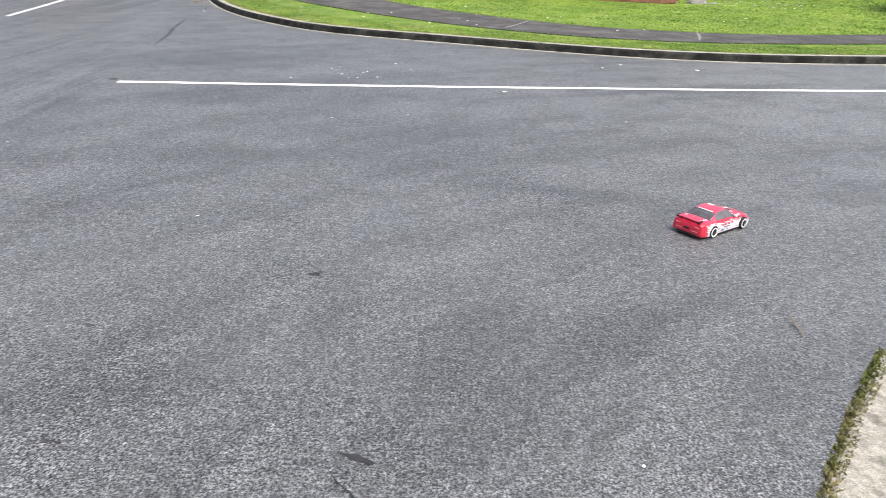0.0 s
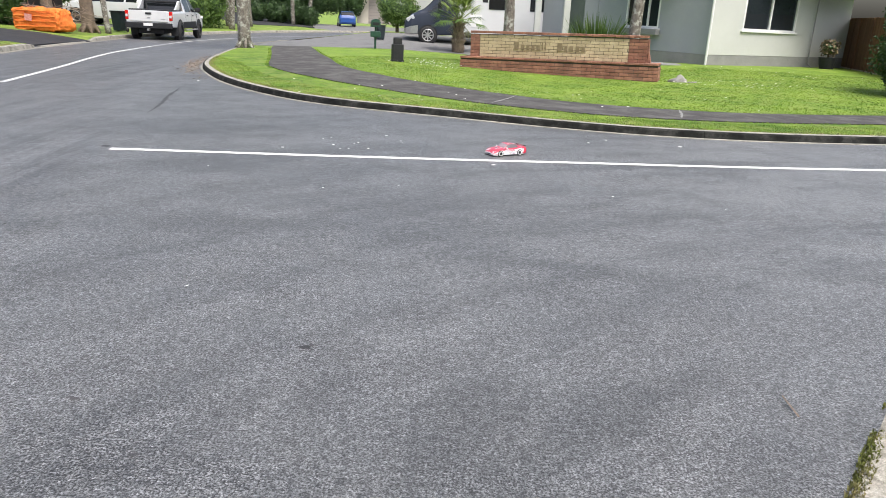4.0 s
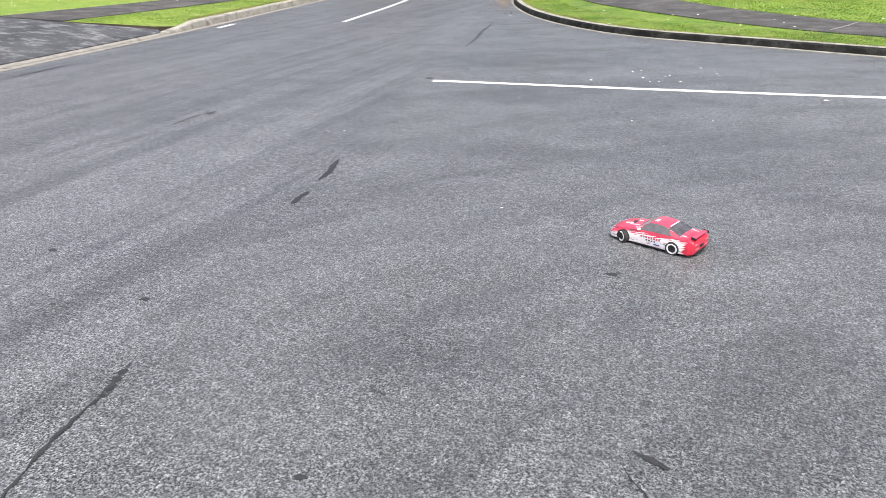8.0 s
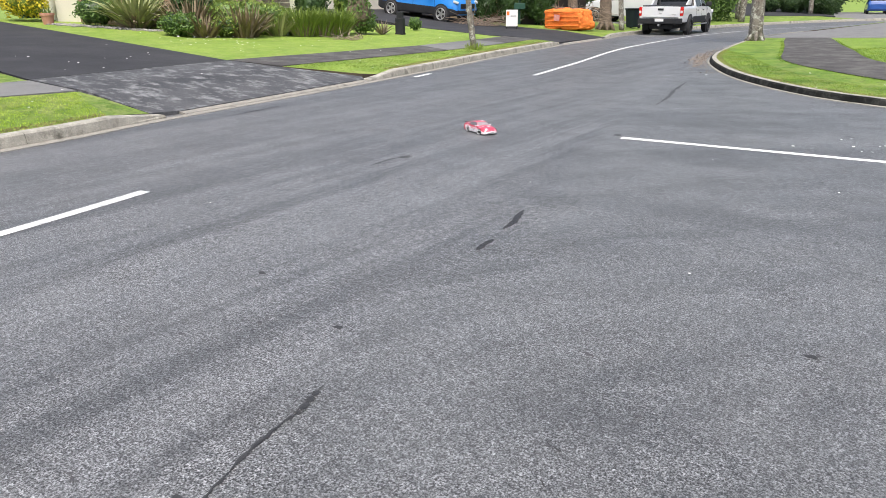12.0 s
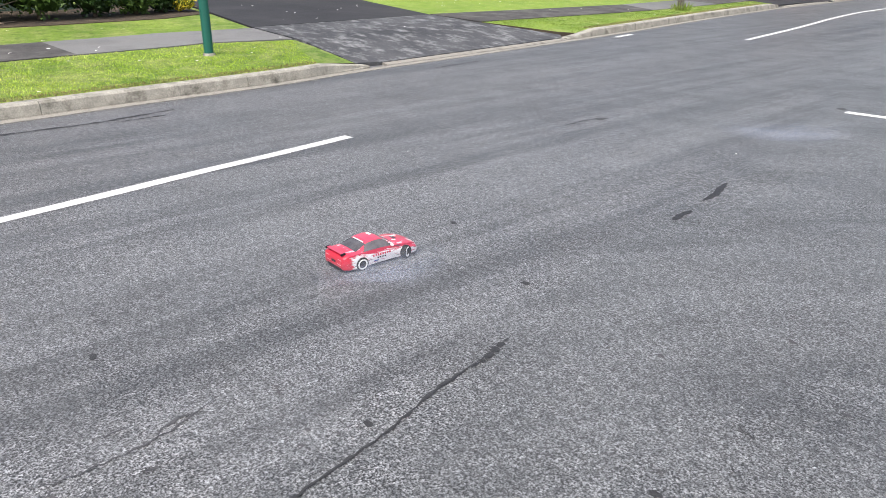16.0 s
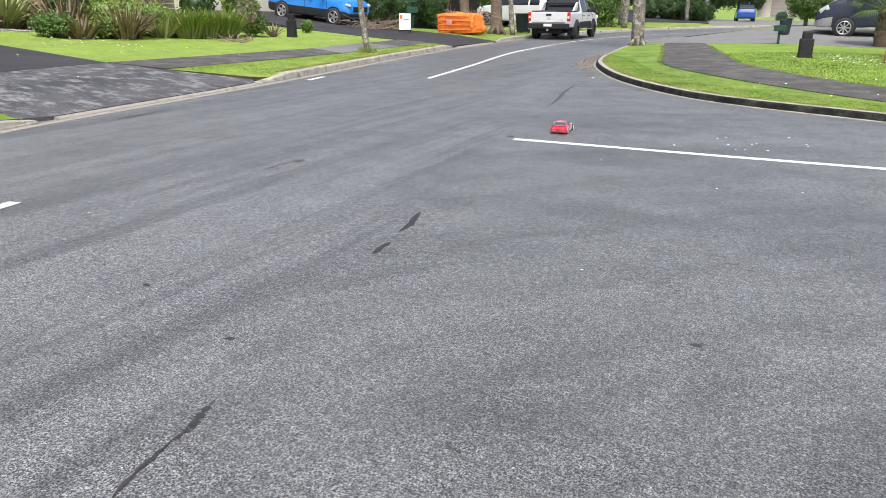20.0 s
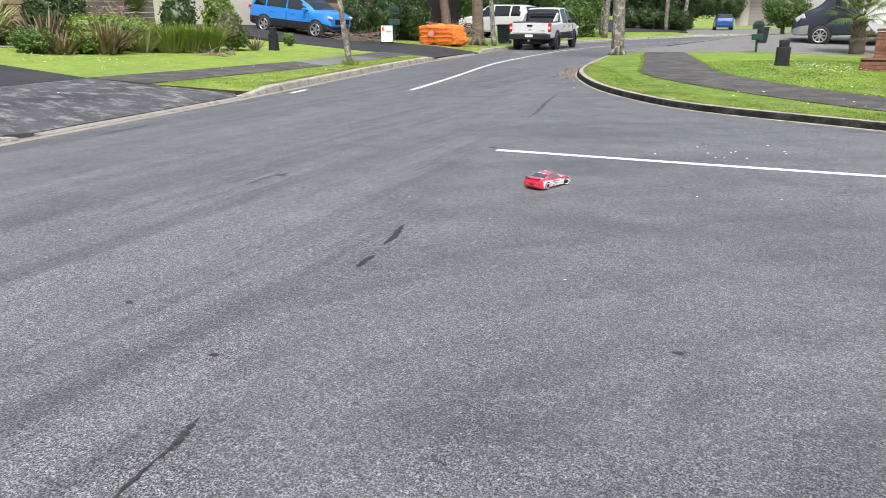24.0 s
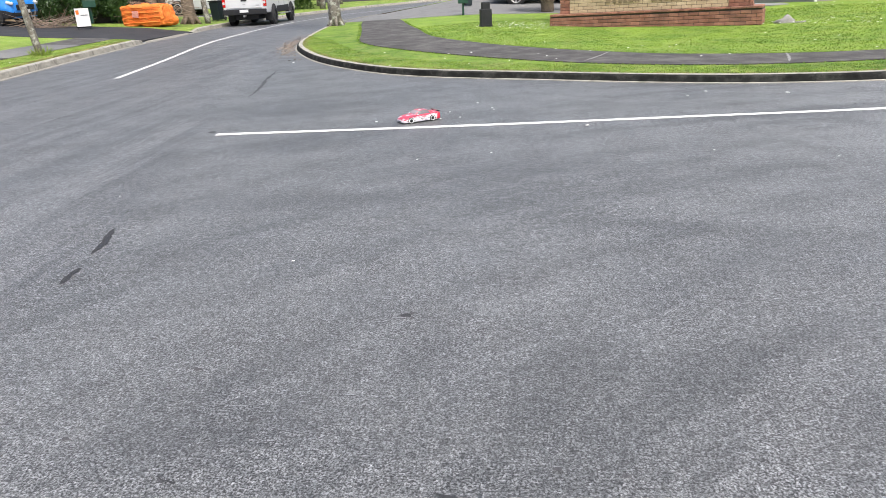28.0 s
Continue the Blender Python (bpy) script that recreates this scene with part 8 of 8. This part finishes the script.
# seconds, x, y, heading
DRIVE_ROWS = [
    (0.0, 1.65, 3.83, 36),
    (0.2, 2.21, 4.23, 35),
    (0.4, 2.86, 4.59, 39),
    (0.6, 3.47, 4.94, 46),
    (0.8, 3.87, 5.38, 56),
    (1.0, 4.20, 5.86, 70),
    (1.3, 4.46, 6.45, 85),
    (1.6, 4.51, 7.09, 111),
    (2.0, 4.37, 8.02, 160),
    (2.5, 3.73, 8.69, 206),
    (3.5, 2.00, 8.42, 205),
    (4.5, -0.09, 7.74, 218),
    (4.8, -0.85, 7.30, 208),
    (5.0, -1.47, 7.00, 209),
    (5.3, -2.18, 6.75, 226),
    (5.6, -2.68, 6.32, 245),
    (5.8, -3.00, 5.95, 260),
    (6.0, -3.15, 5.46, 270),
    (6.2, -3.22, 5.00, 279),
    (6.4, -3.13, 4.53, 298),
    (6.6, -2.90, 4.17, 326),
    (6.8, -2.60, 3.88, 358),
    (7.0, -2.27, 3.67, 379),
    (7.2, -2.00, 3.70, 397),
    (7.3, -1.78, 3.68, 414),
    (7.4, -1.44, 3.53, 439),
    (7.6, -1.00, 3.47, 472),
    (7.8, -0.58, 3.48, 501),
    (8.0, -0.26, 3.57, 519),
    (8.3, 0.07, 3.67, 535),
    (8.7, 0.29, 3.81, 540),
    (9.0, 0.27, 3.90, 535),
    (9.4, 0.01, 3.97, 530),
    (9.8, -0.41, 4.11, 526),
    (10.0, -0.71, 4.20, 522),
    (10.3, -1.31, 4.40, 526),
    (10.6, -2.04, 4.65, 529),
    (10.8, -2.66, 4.87, 517),
    (11.0, -3.18, 5.05, 491),
    (11.2, -3.65, 5.44, 455),
    (11.4, -4.10, 5.92, 415),
    (11.7, -4.44, 6.45, 378),
    (12.0, -4.54, 7.02, 333),
    (12.5, -4.39, 7.67, 282),
    (13.4, -3.60, 6.45, 262),
    (14.5, -2.30, 4.79, 224),
    (14.7, -2.20, 4.23, 202),
    (14.9, -2.22, 3.68, 180),
    (15.1, -2.29, 3.18, 158),
    (15.3, -2.34, 2.70, 139),
    (15.5, -2.52, 2.41, 124),
    (15.7, -2.71, 2.11, 107),
    (16.0, -2.99, 1.84, 89),
    (16.3, -3.21, 1.77, 81),
    (16.6, -3.38, 1.89, 81),
    (17.0, -3.51, 2.30, 81),
    (17.4, -3.49, 3.07, 75),
    (17.8, -3.27, 3.94, 69),
    (18.2, -2.86, 4.91, 72),
    (18.5, -2.61, 5.71, 84),
    (18.8, -2.62, 6.42, 96),
    (19.0, -2.74, 6.87, 97),
    (19.3, -2.84, 7.40, 89),
    (19.6, -2.80, 7.84, 80),
    (20.0, -2.77, 8.32, 97),
    (20.3, -2.95, 8.78, 135),
    (20.6, -3.33, 9.25, 177),
    (20.8, -3.69, 9.54, 203),
    (21.0, -4.10, 9.71, 233),
    (21.3, -4.69, 9.84, 263),
    (21.5, -5.00, 9.65, 284),
    (22.2, -5.05, 8.75, 310),
    (22.9, -4.55, 7.35, 350),
    (23.5, -3.82, 6.69, 375),
    (23.7, -3.12, 6.39, 388),
    (23.9, -2.36, 6.21, 413),
    (24.1, -1.64, 6.00, 446),
    (24.3, -1.00, 5.88, 470),
    (24.5, -0.42, 5.90, 488),
    (24.7, 0.09, 5.93, 503),
    (25.0, 0.71, 6.10, 507),
    (25.4, 1.30, 6.33, 495),
    (25.8, 1.64, 6.68, 497),
    (26.2, 1.72, 7.12, 509),
    (26.5, 1.64, 7.52, 521),
    (26.8, 1.40, 7.83, 541),
    (27.0, 1.12, 7.98, 552),
    (27.2, 0.80, 8.08, 562),
    (27.4, 0.42, 8.12, 568),
    (27.6, -0.02, 8.18, 571),
    (27.8, -0.50, 8.13, 573),
    (28.0, -0.96, 8.03, 575),
]


# ---- tyre smoke in thin rising layers ----
def smoke_mat(name, amount, plane=(1, 1, 0)):
    """Thin smoke: scatters light both ways and fades towards the rim of each layer."""
    m, nt, b = nodes_of(name)
    out = nt.nodes["Material Output"]
    pos = where(nt, "Object")
    ln = nt.nodes.new("ShaderNodeVectorMath")
    ln.operation = "LENGTH"
    mp = nt.nodes.new("ShaderNodeMapping")
    mp.inputs["Scale"].default_value = plane
    nt.links.new(pos, mp.inputs["Vector"])
    nt.links.new(mp.outputs[0], ln.inputs[0])
    fade = ramp(nt, ln.outputs["Value"], [(0.0, 0.8), (0.35, 0.7), (0.7, 0.25), (0.97, 0.0)])
    wisps = ramp(nt, tex(nt, "Noise", 1.6, pos, 4, 0.55, distortion=0.7), [(0.34, 0.1), (0.68, 1.0)])
    density = fade
    for other in (wisps, amount):
        k = nt.nodes.new("ShaderNodeMath")
        k.operation = "MULTIPLY"
        nt.links.new(density, k.inputs[0])
        if other is amount:
            k.inputs[1].default_value = amount
        else:
            nt.links.new(other, k.inputs[1])
        density = k.outputs[0]
    body, thru = nt.nodes.new("ShaderNodeBsdfDiffuse"), nt.nodes.new("ShaderNodeBsdfTranslucent")
    clear = nt.nodes.new("ShaderNodeBsdfTransparent")
    for n in (body, thru):
        n.inputs["Color"].default_value = (0.62, 0.68, 0.82, 1)
    both, mixed = nt.nodes.new("ShaderNodeMixShader"), nt.nodes.new("ShaderNodeMixShader")
    both.inputs[0].default_value = 0.45
    nt.links.new(body.outputs[0], both.inputs[1])
    nt.links.new(thru.outputs[0], both.inputs[2])
    nt.links.new(density, mixed.inputs[0])
    nt.links.new(clear.outputs[0], mixed.inputs[1])
    nt.links.new(both.outputs[0], mixed.inputs[2])
    nt.links.new(mixed.outputs[0], out.inputs["Surface"])
    nt.nodes.remove(b)
    return m


SMOKE_FLAT = {True: smoke_mat("tyre_smoke_thick", 0.30), False: smoke_mat("tyre_smoke_thin", 0.20)}
SMOKE_TALL = {True: smoke_mat("tyre_smoke_thick_veil", 0.50, (1, 0, 1)), False: smoke_mat("tyre_smoke_thin_veil", 0.34, (1, 0, 1))}


def puff(rx, ry, h, thick, seed):
    """A low spreading sheet of smoke and a bowed upright veil rising from it."""
    ob = thing("smoke_puff", "thin bluish tyre smoke drifting over the road", "smoke", (0, 0, -2), 0, "smoke puffs")
    n, rings = 20, 5
    verts, faces = [(0, 0, 1.0)], []
    for i in range(1, rings + 1):
        rho = i / rings
        for j in range(n):
            a = 6.283 * j / n
            verts.append((rho * math.cos(a), rho * math.sin(a), (1 - rho * rho) * (1 + 0.4 * noise.noise((rho * 2 * math.cos(a), rho * 2 * math.sin(a), seed)))))
    faces += [(0, 1 + j, 1 + (j + 1) % n) for j in range(n)]
    for i in range(rings - 1):
        for j in range(n):
            a0, a1 = 1 + i * n + j, 1 + i * n + (j + 1) % n
            faces.append((a0, a0 + n, a1 + n, a1))
    o = link("smoke_sheet", verts, faces, SMOKE_FLAT[thick], ob, smooth=True)
    o.matrix_basis = pose(0, 0, 0.012) @ Matrix.Diagonal((rx, ry, 0.03, 1))
    verts, faces, n = [], [], 14
    for i in range(n + 1):
        for j in range(n + 1):
            x, z = 2 * i / n - 1, 2 * j / n - 1
            verts.append((x, 0.45 * x * x - 0.2 + 0.25 * noise.noise((x * 1.5, z * 1.5, seed)), z))
    for i in range(n):
        for j in range(n):
            a = i * (n + 1) + j
            faces.append((a, a + n + 1, a + n + 2, a + 1))
    o = link("smoke_veil", verts, faces, SMOKE_TALL[thick], ob, smooth=True)
    o.matrix_basis = pose(0, 0, 0.32 * h) @ Matrix.Diagonal((rx * 1.1, ry, 0.95 * h, 1))
    return ob


# first seconds, last seconds, x, y, drift x, drift y, heading, half length, half width, height, thick
SMOKE = [
    (6.75, 7.9, -2.90, 3.72, -0.15, 0.10, 60, 0.18, 0.14, 0.26, True),
    (7.0, 8.2, -2.60, 3.58, -0.30, 0.05, -10, 0.34, 0.22, 0.12, False),
    (9.3, 10.7, 0.25, 3.86, -0.10, 0.0, -35, 0.32, 0.24, 0.16, False),
    (9.55, 11.0, 0.00, 3.90, -0.12, 0.02, -35, 0.40, 0.26, 0.22, False),
    (9.8, 11.2, -0.30, 4.10, -0.12, 0.04, -30, 0.36, 0.22, 0.22, True),
    (10.15, 11.6, -0.95, 4.42, -0.14, 0.04, -22, 0.42, 0.22, 0.24, False),
    (10.45, 12.0, -1.65, 4.58, -0.15, 0.05, -15, 0.34, 0.20, 0.26, True),
    (10.7, 12.2, -0.90, 3.80, -0.05, 0.05, -30, 0.50, 0.30, 0.14, False),
    (13.6, 15.9, -3.15, 6.60, -0.10, 0.02, 30, 0.38, 0.30, 0.30, False),
    (14.6, 16.9, -2.85, 6.1, -0.10, -0.1, 40, 0.60, 0.40, 0.12, False),
    (15.8, 16.7, -2.70, 1.74, -0.16, -0.06, 75, 0.36, 0.26, 0.14, True),
    (16.5, 17.9, -3.62, 1.84, 0.06, -0.05, 80, 0.30, 0.22, 0.26, True),
    (16.8, 18.4, -3.52, 1.70, 0.10, 0.0, 60, 0.46, 0.32, 0.18, False),
    (23.0, 23.9, -3.95, 6.62, -0.15, 0.05, 20, 0.34, 0.20, 0.14, False),
    (25.1, 26.4, 1.25, 5.75, 0.10, -0.30, 150, 0.38, 0.22, 0.10, False),
    (26.4, 27.6, 1.60, 7.45, 0.20, -0.10, 160, 0.45, 0.22, 0.10, False),
]


def motions():
    walk(car, [(t, pose(x, y, 0.0, 0, 0, h)) for t, x, y, h in DRIVE_ROWS])
    for w, sy in zip(front_wheels, (1, -1)):
        rows = []
        for i, (t, x, y, h) in enumerate(DRIVE_ROWS):
            a, b = DRIVE_ROWS[max(i - 1, 0)], DRIVE_ROWS[min(i + 1, len(DRIVE_ROWS) - 1)]
            course = math.degrees(math.atan2(b[2] - a[2], b[1] - a[1]))
            slip = (course - h + 180) % 360 - 180
            rows.append((t, pose(0.1285, sy * 0.0915, 0.0325, 0, 0, max(-32, min(32, slip * 0.6)))))
        walk(w, rows)
    for k, (t0, t1, x, y, dx, dy, turn, rx, ry, h, thick) in enumerate(SMOKE):
        p = puff(rx, ry, h, thick, k * 3.7)
        low = pose(x, y, -0.6, 0, 0, turn)
        far = pose(x + dx, y + dy, -0.6, 0, 0, turn)
        rows = [(0.0, low), (t0 - 0.1, low), (t0, pose(x, y, 0.0, 0, 0, turn)), (t1 - 0.3, pose(x + dx, y + dy, 0.03, 0, 0, turn)), (t1, far), (28.0, far)]
        walk(p, rows)


motions()
